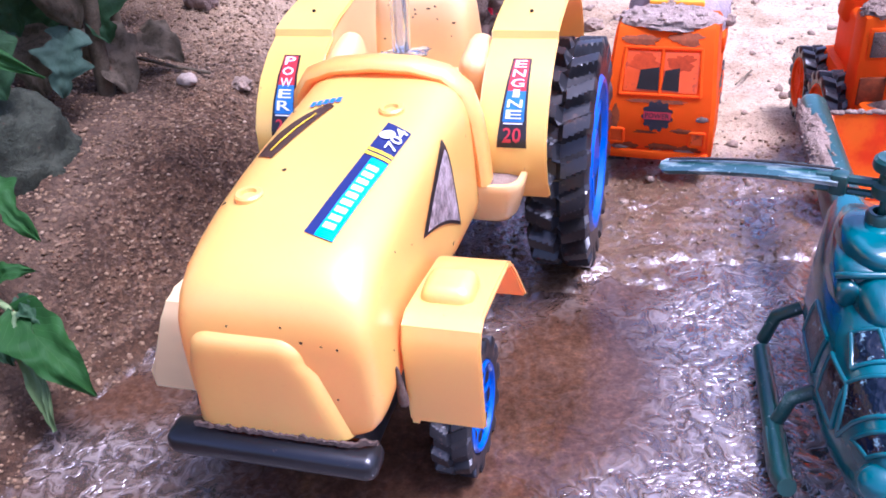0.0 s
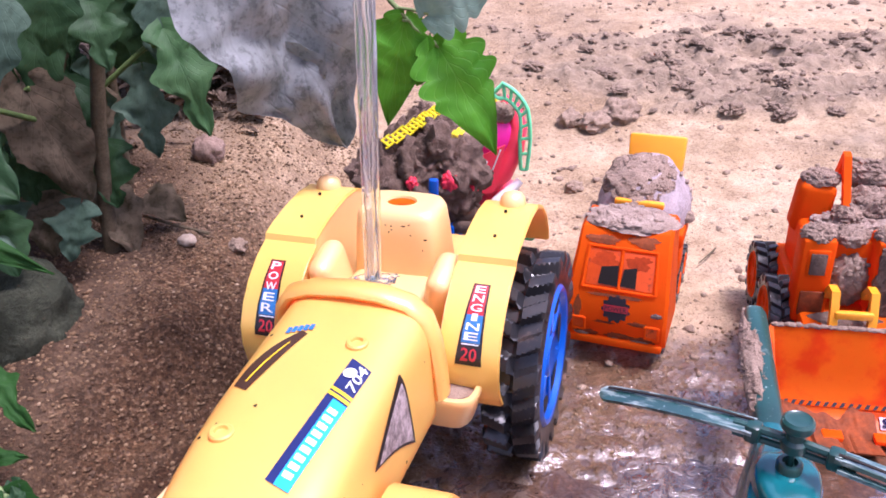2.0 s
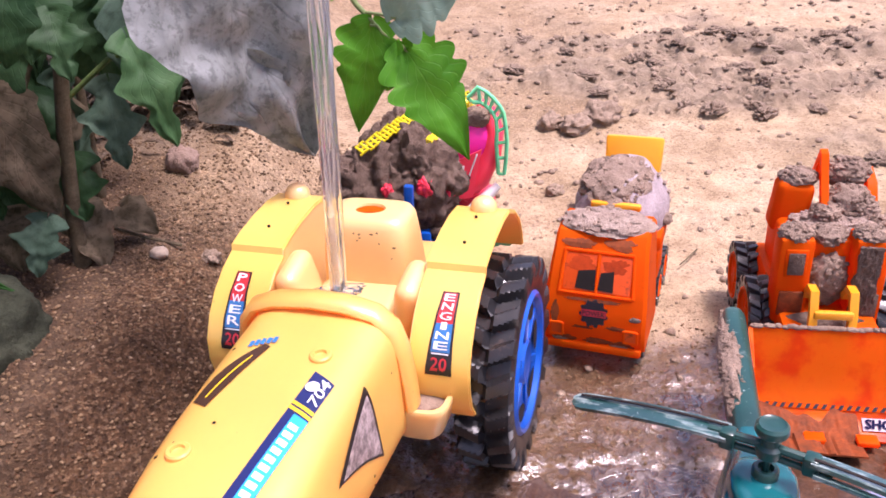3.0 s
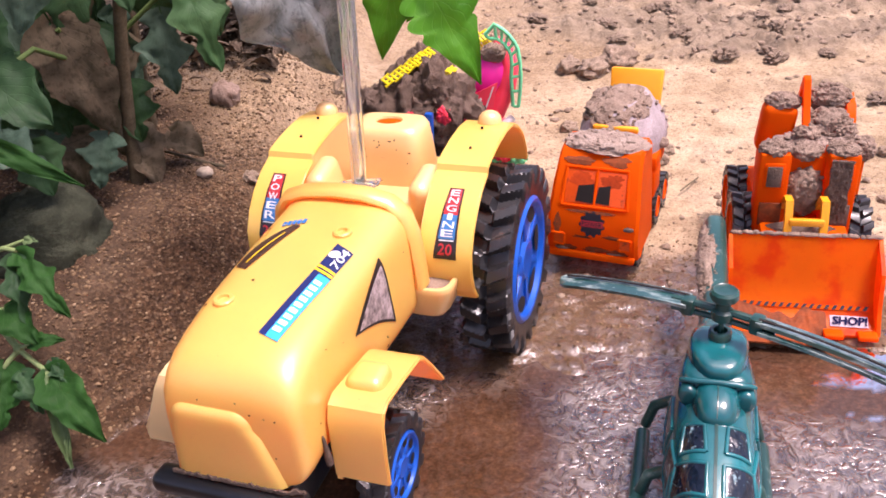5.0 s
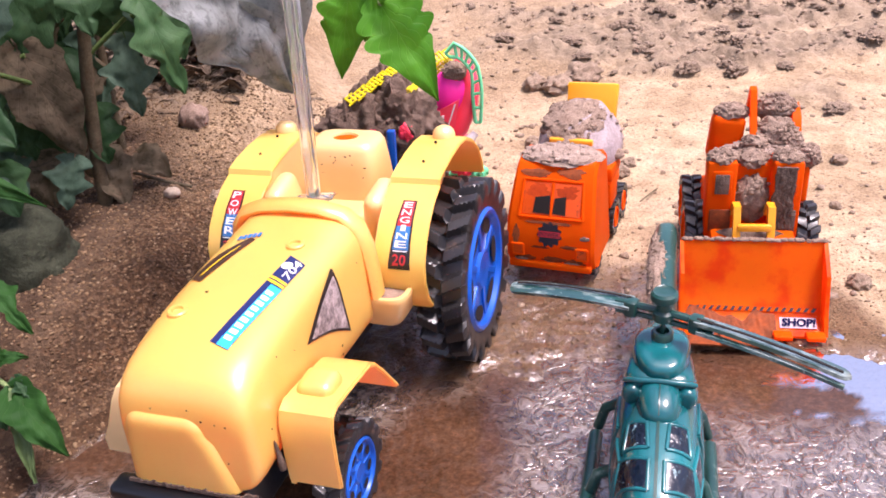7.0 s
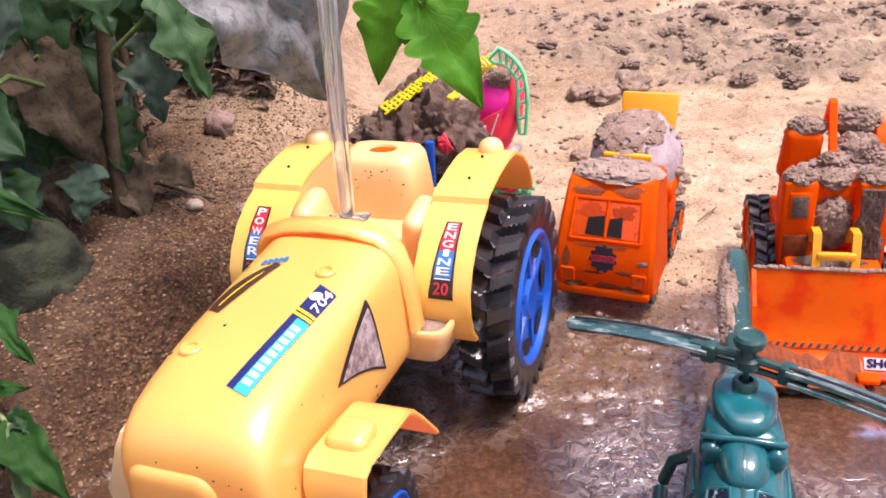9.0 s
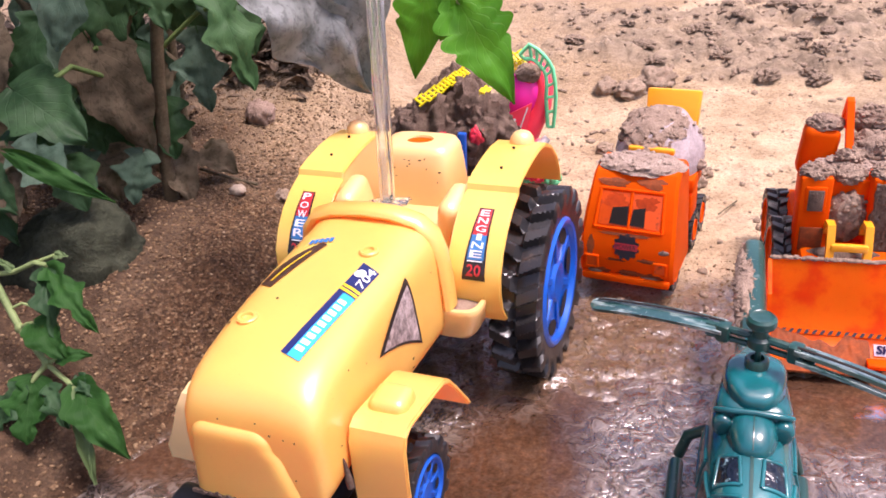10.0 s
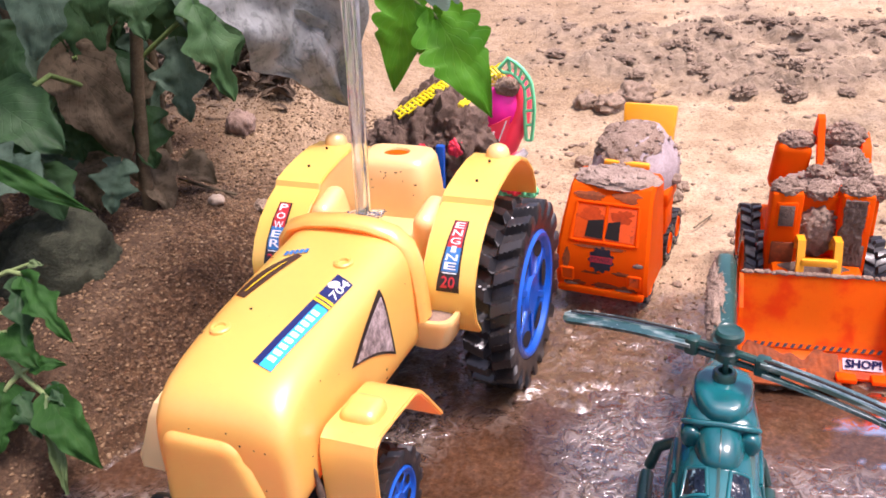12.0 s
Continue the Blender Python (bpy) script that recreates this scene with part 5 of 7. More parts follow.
    part("digging_arm", bm, M_ORANGE, root, "folded orange digging arm")
    bm = strip([(0.100, 0.108), (0.112, 0.126), (0.130, 0.132), (0.146, 0.112)], 0.040, 0.047, 0.007)
    part("digging_arm", bm, M_ORANGE, root)
    bm = grainy((0.0185, 0.016, 0.0135), 21, (0.026, 0.106, 0.112), 150, 0.0022)
    merge(bm, grainy((0.0105, 0.010, 0.009), 22, (0.008, 0.092, 0.108), 60, 0.0018))
    merge(bm, grainy((0.0170, 0.013, 0.0120), 23, (0.028, 0.126, 0.128), 120, 0.0020))
    merge(bm, grainy((0.010, 0.011, 0.010), 24, (0.037, 0.100, 0.108), 60, 0.0018))
    merge(bm, grainy((0.010, 0.012, 0.010), 25, (0.050, 0.085, 0.100), 40, 0.0022))
    part("arm_mud", bm, M_MUD, root, "clods of mud stuck on the arm", 60)
    return root


build_loader()


# ---- toy helicopter ----
def build_helicopter():
    root = thing("toy_helicopter", pose(0.2143, 0.33, 0.0, 0, 0, -11.3), "teal green plastic toy helicopter with dark windows, wet and splashed", "toy helicopter")
    secs = [(-0.1175, 0.004, 0.034, 0.042), (-0.115, 0.010, 0.029, 0.049), (-0.107, 0.0165, 0.022, 0.0565), (-0.095, 0.0215, 0.017, 0.063), (-0.078, 0.0262, 0.014, 0.0695), (-0.058, 0.0285, 0.012, 0.0745), (-0.035, 0.0290, 0.012, 0.0775), (-0.010, 0.0285, 0.013, 0.0790), (0.012, 0.0255, 0.018, 0.0795), (0.030, 0.0205, 0.030, 0.0795), (0.046, 0.0145, 0.046, 0.0790), (0.060, 0.0100, 0.056, 0.0785)]
    bm = loft([super_ring(y, 0, w, a, b, 2.7, 36, 0.78) for y, w, a, b in secs])
    skin = tree_of(bm)
    body = part("fuselage", bm, M_GREEN, root, "rounded teal cabin", 60)
    bm = loft([super_ring(y, 0, w, a, b, 3, 16, 0.85) for y, w, a, b in ((0.052, 0.0110, 0.054, 0.078), (0.10, 0.0100, 0.058, 0.078), (0.15, 0.0095, 0.062, 0.079), (0.182, 0.0090, 0.064, 0.080), (0.190, 0.0070, 0.067, 0.078))])
    tail = part("tail_boom", bm, M_GREEN_D, root, "long tail boom with mud on its side", 50)
    part("mud_coat", grainy((0.0082, 0.062, 0.0085), 31, (-0.0046, 0.130, 0.0715), 220, 0.0013, -0.3, 0.16), M_MUD, tail, "gritty mud stuck along the tail", 60)
    # chin and nose
    bm = lump((0.012, 0.010, 0.010), 0.2, 0.04, 3, (0, -0.113, 0.033), False)
    part("nose_turret", bm, M_GREEN, root, "", 60)
    # roof engine housing
    bm = loft([super_ring(y, 0, w, 0.066, b, 4.0, 40, tp) for y, w, b, tp in ((-0.0300, 0.0120, 0.0840, 0.8), (-0.0285, 0.0170, 0.0868, 0.84), (-0.0255, 0.0205, 0.0885, 0.87), (-0.020, 0.0222, 0.0893, 0.88), (-0.006, 0.0215, 0.0893, 0.88), (0.010, 0.0190, 0.0890, 0.85), (0.028, 0.0140, 0.087, 0.8), (0.042, 0.008, 0.082, 0.8))])
    eng = part("engine_housing", bm, M_GREEN, root, "rounded roof engine housing", 60)
    bm = loft([super_ring(y, 0, w, 0.064, b, 2.8, 32, 0.74) for y, w, b in ((-0.0515, 0.0050, 0.0765), (-0.0505, 0.0084, 0.0792), (-0.0480, 0.0110, 0.0818), (-0.0440, 0.0130, 0.0842), (-0.0380, 0.0148, 0.0860), (-0.0300, 0.0160, 0.0868), (-0.0220, 0.0166, 0.0870))])
    part("cowling", bm, M_GREEN, eng, "rounded wedge-shaped engine cowling", 70)
    for s in (-1, 1):
        bm = loft([[(s * 0.0158 + 0.85 * r * math.cos(math.tau * k / 20), y, 0.0775 + r * math.sin(math.tau * k / 20)) for k in range(20)] for y, r in ((-0.0345, 0.0020), (-0.0343, 0.0046), (-0.0335, 0.0060), (-0.0315, 0.0068), (-0.0250, 0.0070), (-0.0120, 0.0064))])
        part("intake", bm, M_GREEN, eng, "bulging round engine intake", 60)
        bm = lump((0.0105, 0.0090, 0.0085), 3.3 + s, 0.05, 3, (s * 0.0095, -0.1085, 0.0420), False)
        part("cheek", bm, M_GREEN, body, "bulge beside the nose", 70)
    part("brow", tube([(-0.0198, -0.0262, 0.0838), (-0.0178, -0.0290, 0.0862), (-0.0110, -0.0300, 0.0872), (0, -0.0296, 0.0874), (0.0110, -0.0300, 0.0872), (0.0178, -0.0290, 0.0862), (0.0198, -0.0262, 0.0838)], 0.0018, 10), M_GREEN, eng, "raised brow over the intakes", 60)
    part("seam", tube([(0, -0.0505, 0.0790), (0, -0.046, 0.0830), (0, -0.040, 0.0854), (0, -0.030, 0.0867), (0, -0.0225, 0.0868)], 0.0005, 6), M_GREEN_D, eng)
    bm = loft([super_ring(y, 0, w, 0.084, b, 4.2, 36, tp) for y, w, b, tp in ((-0.0275, 0.0050, 0.0915, 0.7), (-0.0262, 0.0088, 0.0938, 0.74), (-0.0225, 0.0124, 0.0955, 0.8), (-0.0160, 0.0156, 0.0968, 0.86), (-0.008, 0.0176, 0.0976, 0.88), (0.002, 0.0182, 0.0980, 0.88), (0.010, 0.0166, 0.0974, 0.85), (0.016, 0.0120, 0.095, 0.8), (0.020, 0.0070, 0.091, 0.8))])
    part("mast_base", bm, M_GREEN, eng, "", 45)
    part("mast_collar", lathe([(0.0066, 0.096), (0.0066, 0.1015), (0.0056, 0.1028), (0.0040, 0.1028), (0.0036, 0.0995), (0.0003, 0.0995)], 24), M_GREEN_D, eng)
    # rotor
    rot = part("rotor_mast", tube([(0, 0, 0.094), (0, 0, 0.128)], 0.0017, 12), M_GREEN_D, root)
    bm = lathe([(0.0060, 0.111), (0.0064, 0.1125), (0.0064, 0.1165), (0.0045, 0.118), (0.0040, 0.1225), (0.0074, 0.1245), (0.0082, 0.1262), (0.0080, 0.1292), (0.0066, 0.1306), (0.0058, 0.1300), (0.0018, 0.1302), (0.0003, 0.1302)], 32)
    part("rotor_hub", bm, M_GREEN_D, rot, "round mushroom hub", 40)
    for ang, droop in ((-20, 0.010), (160, 0.011)):
        m = pose(0, 0, 0, 0, 0, ang)
        def zat(x):
            return 0.1205 - droop * (x / 0.1) ** 2
        for z_off, wd in ((0.0, 0.0030), (-0.006, 0.0024)):
            bm = tube([(0.004, 0, 0.1165 + z_off), (0.018, 0, 0.1160 + z_off), (0.030, 0, zat(0.03) - 0.004 + z_off)], wd * 0.8, 8)
            part("blade_arm", bm, M_GREEN_D, rot, "", 40, m)
        bm = box((0.008, 0.009, 0.011), (0.020, 0, 0.1135), 0.002)
        part("blade_clamp", bm, M_GREEN_D, rot, "", 40, m)
        def fn(u, v):
            x = 0.020 + 0.085 * u
            hw = 0.0056 * (1 if u < 0.93 else math.sqrt(max(0.06, 1 - ((u - 0.93) / 0.07) ** 2)))
            return (x, (v - 0.5) * 2 * hw, zat(x) - 0.003 - 0.0022 * (v - 0.5))
        blade = part("rotor_blade", sheet(fn, 40, 4, 0.0022), M_BLADE, rot, "narrow teal rotor blade with muddy film and painted pale glints", 40, m)
        def fn2(u, v):
            x = 0.022 + 0.081 * u
            return (x, -0.0058 + (v - 0.5) * 0.0030, zat(x) - 0.0068)
        part("blade_rib", sheet(fn2, 18, 2, 0.0022), M_BLADE, blade, "wet rib below the blade", 40)
        def fn3(u, v):
            x = 0.021 + 0.080 * u
            return (x, -0.0024 + (v - 0.5) * 0.0016, zat(x) - 0.0008)
        part("groove", sheet(fn3, 18, 2, 0.0006), M_DARK, blade, "dark groove along the blade", 40)
    bm = sheet(lambda u, v: wrap(skin, ((v - 0.5) * 0.0016, -0.106 + 0.062 * u, 0.1), (0, 0, -1), 0.0007), 30, 2)
    part("seam", bm, M_GREEN_D, body, "moulding seam along the nose")
    # windows
    def window(q, way):
        pane = part("window", decal(skin, q, way, 0.0006, 8, 6), M_WINDOW, body, "dark glossy window")
        bm = None
        cs = [Vector(c) for c in q]
        for a, b in zip(cs, cs[1:] + cs[:1]):
            bm = tube([wrap(skin, a.lerp(b, k / 5), way, 0.0003) for k in range(6)], 0.0012, 8, bm)
        part("window_frame", bm, M_GREEN, pane, "", 60)
        return pane
    for s in (-1, 1):
        window([(s * 0.0050, -0.0690, 0.07), (s * 0.0178, -0.0680, 0.07), (s * 0.0160, -0.0500, 0.07), (s * 0.0062, -0.0515, 0.07)], (0, 0.15, -1))
        window([(s * 0.0042, -0.0925, 0.06), (s * 0.0222, -0.0885, 0.06), (s * 0.0195, -0.0745, 0.07), (s * 0.0042, -0.0765, 0.07)], (0, 0.3, -1))
        window([(s * 0.0040, -0.1065, 0.055), (s * 0.0150, -0.1040, 0.055), (s * 0.0190, -0.0945, 0.056), (s * 0.0042, -0.0975, 0.056)], (0, 0.35, -1))
        window([(s * 0.03, -0.078, 0.040), (s * 0.03, -0.055, 0.040), (s * 0.03, -0.052, 0.060), (s * 0.03, -0.072, 0.060)], (-s, 0, 0))
        window([(s * 0.03, -0.042, 0.040), (s * 0.03, -0.012, 0.040), (s * 0.03, -0.014, 0.060), (s * 0.03, -0.042, 0.060)], (-s, 0, 0))
        # skid and struts, one side pressed in
        kx = s * (0.040 if s < 0 else 0.0335)
        bm = tube([(kx - s * 0.001, -0.088, 0.011), (kx, -0.080, 0.0075), (kx, -0.03, 0.006), (kx, 0.012, 0.006)], [0.0044, 0.0050, 0.0048, 0.0046], 14)
        box((0.0105, 0.030, 0.009), (kx, -0.062, 0.006), 0.0030, (0, 0, 0), 2, bm)
        part("skid", bm, M_GREEN_D, root, "landing skid half sunk in water")
        for y in (-0.045, 0.018):
            part("strut", tube([(s * 0.022, y, 0.032), (kx - s * 0.006, y, 0.025), (kx - s * 0.001, y, 0.008)], 0.0036, 10), M_GREEN_D, root)
    return root


build_helicopter()


# ---- mud-covered toy digger and pink toy behind the tractor ----
def chain(pts, mat_, parent, name, label, size):
    """A toy track: two rows of links joined by cross bars, bent along pts."""
    pts = [Vector(p) for p in pts]
    rail = part(name, tube(pts, size * 0.12, 6), mat_, parent, label)
    total = sum((b - a).length for a, b in zip(pts, pts[1:]))
    n = max(4, int(total / (size * 0.42)))
    for i in range(n):
        f = i / (n - 1) * (len(pts) - 1)
        k = min(int(f), len(pts) - 2)
        d = (pts[k + 1] - pts[k]).normalized()
        p = pts[k].lerp(pts[k + 1], f - k)
        side = Vector((-0.25, -0.85, 0.45)).cross(d).normalized()
        wob = side * (0.10 * size * math.sin(i * 2.1))
        a, b = p - side * size * 0.5 + wob, p + side * size * 0.5 + wob
        e = d * size * 0.22
        part("link", tube([a - e, a + e, p + wob, b - e, b + e], size * 0.16, 6), mat_, rail)
    return rail


def build_muddy_toys():
    root = thing("toy_digger", pose(-0.002, 0.735, 0.002, 0, 0, -10), "toy digger buried under wet dark mud, blue lever showing", "toy digger")
    for sz, sd, at in (((0.058, 0.045, 0.060), 41, (0, 0, 0.070)), ((0.036, 0.032, 0.042), 42, (0.026, -0.012, 0.098)), ((0.034, 0.03, 0.034), 43, (-0.032, -0.006, 0.082)), ((0.026, 0.025, 0.028), 44, (0.008, 0.012, 0.124))):
        part("mud_clump", lump(sz, sd, 0.34, 5, at, False, None, 2.0), M_MUD_DARK, root, "wet dark brown mud", 70)
    part("body", box((0.09, 0.07, 0.05), (0.0, 0.0, 0.03), 0.006), M_BLUE, root)
    part("lever", box((0.0085, 0.007, 0.085), (0.024, -0.054, 0.066), 0.002, (0, 3, 0)), M_BLUE, root, "upright blue plastic lever")
    part("plate", box((0.020, 0.006, 0.05), (0.030, -0.042, 0.032), 0.002), M_BLUE, root)
    for p, r in (((0.037, -0.040, 0.100), 0.0085), ((0.004, -0.044, 0.098), 0.006), ((0.050, -0.022, 0.085), 0.009)):
        part("red_piece", lump((r * 0.9, r * 0.6, r), p[0] * 50, 0.4, 4, p, False), M_RED, root, "bit of red plastic in the mud", 60)
    for p, m_, nm in (((0.100, -0.070, 0.078), M_RED, "red_piece"), ((0.110, -0.064, 0.070), M_LIME, "green_piece"), ((0.096, -0.064, 0.066), M_LIME, "green_piece")):
        part(nm, lump((0.011, 0.008, 0.010), p[0] * 90, 0.35, 4, p, False), m_, root, "", 60)
    part("side_arm", tube([(0.040, -0.030, 0.050), (0.070, -0.050, 0.060), (0.100, -0.066, 0.070)], 0.006, 10), M_MUD_DARK, root, "mud-coated side arm", 60)
    chain([(-0.026, -0.02, 0.126), (-0.008, -0.012, 0.136), (0.006, -0.006, 0.145), (0.018, 0.0, 0.151)], M_LEMON, root, "track", "lemon yellow toy track", 0.009)
    chain([(0.036, -0.022, 0.128), (0.040, -0.022, 0.138), (0.044, -0.016, 0.140)], M_LEMON, root, "track", "lemon yellow toy track", 0.006)
    root = thing("toy_wheel_rider", pose(0.055, 0.80, 0.008, 0, 0, -12), "bright pink and red toy with a light green ladder hoop", "toy")
    bm = lump((0.023, 0.020, 0.030), 51, 0.02, 4, (0, 0, 0), False)
    dome = part("dome", bm, M_PINK, root, "glossy round pink dome", 60, pose(0.018, -0.016, 0.100, 0, 14, 0))
    part("valve", lump((0.003, 0.002, 0.0015), 2, 0.1, 2, (0.004, -0.0125, 0.0225), False), M_RED, dome)
    bm = tube([(0.010, -0.030, 0.050), (0.028, -0.030, 0.068), (0.039, -0.024, 0.093), (0.042, -0.019, 0.113), (0.036, -0.014, 0.130), (0.026, -0.012, 0.138)], [0.009, 0.0105, 0.010, 0.009, 0.008, 0.006], 16)
    part("band", bm, M_RED, root, "coral red curved band", 60)
    # printed panel with pale outlines
    a, b, c, d = Vector((-0.012, -0.044, 0.050)), Vector((0.024, -0.048, 0.056)), Vector((0.034, -0.044, 0.104)), Vector((-0.004, -0.042, 0.086))
    panel = part("panel", sheet(lambda u, v: a.lerp(b, u).lerp(d.lerp(c, u), v) + Vector((0, -0.004 * math.sin(math.pi * u), 0)), 10, 10, 0.002), M_RED, root, "red-pink panel printed with pale outlines", 60)
    at = lambda u, v: a.lerp(b, u).lerp(d.lerp(c, u), v) + Vector((0, -0.004 * math.sin(math.pi * u) - 0.0012, 0))
    for u0, v0, u1, v1 in ((0.1, 0.1, 0.1, 0.9), (0.1, 0.9, 0.45, 0.95), (0.25, 0.2, 0.3, 0.75), (0.3, 0.75, 0.6, 0.8), (0.6, 0.8, 0.6, 0.4), (0.3, 0.45, 0.6, 0.4), (0.75, 0.3, 0.9, 0.95), (0.45, 0.1, 0.8, 0.5)):
        part("outline", tube([at(u0, v0), at((u0 + u1) / 2, (v0 + v1) / 2), at(u1, v1)], 0.0008, 6), M_WHITE, panel)
    bm = tube([(-0.022, -0.050, 0.010), (0.008, -0.05, 0.024), (0.030, -0.04, 0.046), (0.046, -0.03, 0.062)], [0.006, 0.007, 0.007, 0.004], 10)
    part("base", bm, M_WHITE, root, "dirty white base", 60)
    part("foot", box((0.05, 0.04, 0.05), (0.012, -0.015, 0.024), 0.006), M_RED, root)
    part("mud_crust", grainy((0.013, 0.009, 0.010), 53, (0.026, -0.024, 0.128), 40, 0.002), M_MUD, root, "", 60)
    # ladder hoop
    outer = [(0.0183, 0.141), (0.0282, 0.1515), (0.036, 0.147), (0.0426, 0.141), (0.048, 0.134), (0.0515, 0.127), (0.0535, 0.113), (0.0541, 0.099), (0.053, 0.083), (0.0509, 0.066)]
    inner = [(0.0226, 0.137), (0.030, 0.137), (0.035, 0.134), (0.0385, 0.1305), (0.042, 0.126), (0.0445, 0.120), (0.0450, 0.109), (0.0440, 0.097), (0.0445, 0.082), (0.0450, 0.066)]
    rail = lambda ps: tube([(x + 0.002, -0.034, z + 0.0095) for x, z in ps], 0.0020, 8)
    ladder = part("ladder_hoop", rail(outer), M_LIME, root, "light green ladder-like hoop", 60)
    part("rail", rail(inner), M_LIME, ladder, "", 60)
    for (x0, z0), (x1, z1) in list(zip(outer, inner))[::1]:
        part("rung", tube([(x0 + 0.002, -0.034, z0 + 0.0095), (x1 + 0.002, -0.034, z1 + 0.0095)], 0.0017, 8), M_LIME, ladder, "", 60)
    chain([(-0.006, -0.016, 0.128), (0.004, -0.014, 0.139), (0.016, -0.012, 0.144)], M_LEMON, root, "track", "lemon yellow toy track", 0.0095)
    chain([(0.000, -0.012, 0.124), (0.010, -0.012, 0.133), (0.020, -0.012, 0.136)], M_LEMON, root, "track", "lemon yellow toy track", 0.008)


build_muddy_toys()


# ---- plants ----
def outline(kind, s, v=1.0, seed=0.0):
    """Half width of a leaf along its length, 0 at the stalk, 1 at the tip; the two sides differ."""
    ph = 0.13 if v > 0 else -0.17
    rag = 0.10 * noise.noise(Vector((s * 9, 3.0 * (v > 0), seed))) + 0.05 * noise.noise(Vector((s * 27, 5.0 * (v > 0), seed)))
    if kind == "lobed":
        w = (math.sin(math.pi * min(1, s ** 0.72))) ** 0.75
        return w * (0.74 + 0.26 * math.cos(s * 15.5 - 1.2 + 3 * ph) + 0.08 * math.cos(s * 41 + ph * 9) + rag) * (1 - 0.25 * s)
    if kind == "serrate":
        w = math.sin(math.pi * s ** 0.60) ** 0.95
        f = (s * 4.3 + 0.30 + ph) % 1.0
        tooth = f ** 0.6 * (1 - smooth((f - 0.86) / 0.14))
        return w * (0.66 + 0.36 * tooth * (1 - 0.55 * s) + 0.10 * s + 0.05 * math.sin(s * 60 + ph * 20))
    if kind == "tomato":
        w = math.sin(math.pi * s ** 0.58) ** 0.9
        f = (s * 6.0 + 0.25 + ph) % 1.0
        tooth = math.sin(math.pi * f ** 0.75) ** 0.7
        return w * (0.70 + 0.36 * tooth * (1 - smooth((s - 0.38) / 0.26)) + 0.16 * smooth((s - 0.38) / 0.26) * (1 - 0.5 * s))
    if kind == "narrow":
        return math.sin(math.pi * s ** 0.8)
    w = math.sin(math.pi * s ** 0.58) ** 0.72
    return w * (0.92 + 0.10 * math.cos(s * 17 + 4 * ph + seed) + rag)


def leaf_bm(base, tip, width, kind="broad", facing=(0.1, -0.8, 0.6), curl=0.12, fold=0.25, seed=0.0, waves=0.05):
    """A leaf blade from stalk end to tip, folded along the midrib, drooping and wavy, with UVs for the veins."""
    base, tip = Vector(base), Vector(tip)
    d = tip - base
    ln = d.length
    d.normalize()
    f = Vector(facing)
    nrm = (f - d * f.dot(d)).normalized()
    side = d.cross(nrm)
    bm = bmesh.new()
    uvl = bm.loops.layers.uv.new("UVMap")
    nu, nv = (52, 10) if kind in ("serrate", "tomato") else (30, 10)
    grid = []
    for i in range(nu + 1):
        s = i / nu
        row = []
        for j in range(nv + 1):
            v = 2 * j / nv - 1
            w = max(0.0008, outline(kind, s, v, seed) * width / 2)
            skew = 1 + 0.12 * noise.noise(Vector((s * 4, v * 2, seed)))
            off = curl * ln * (4 * s * (1 - s) - s * 0.6) + fold * abs(v) * w + waves * ln * (noise.noise(Vector((s * 3.2, v * 1.6, seed + 5.0))) + 0.35 * noise.noise(Vector((s * 9.0, v * 4.0, seed + 2.0)))) - 0.35 * fold * w * v * v
            row.append((bm.verts.new(base + d * (s * ln - 0.10 * ln * v * v * (1 - s)) + side * (v * w * skew) + nrm * off), (v, s)))
        grid.append(row)
    for i in range(nu):
        for j in range(nv):
            q = (grid[i][j], grid[i + 1][j], grid[i + 1][j + 1], grid[i][j + 1])
            fc = bm.faces.new([x[0] for x in q])
            for lp, x in zip(fc.loops, q):
                lp[uvl].uv = x[1]
    return bm


def leaf(parent, base, tip, width, mat_, kind="broad", label="", **kw):
    return part("leaf", leaf_bm(base, tip, width, kind, **kw), mat_, parent, label, 180)


def stalk(parent, pts, r, mat_=None, name="stem"):
    return part(name, tube(pts, r, 9), mat_ or M_STALK, parent, "", 60)


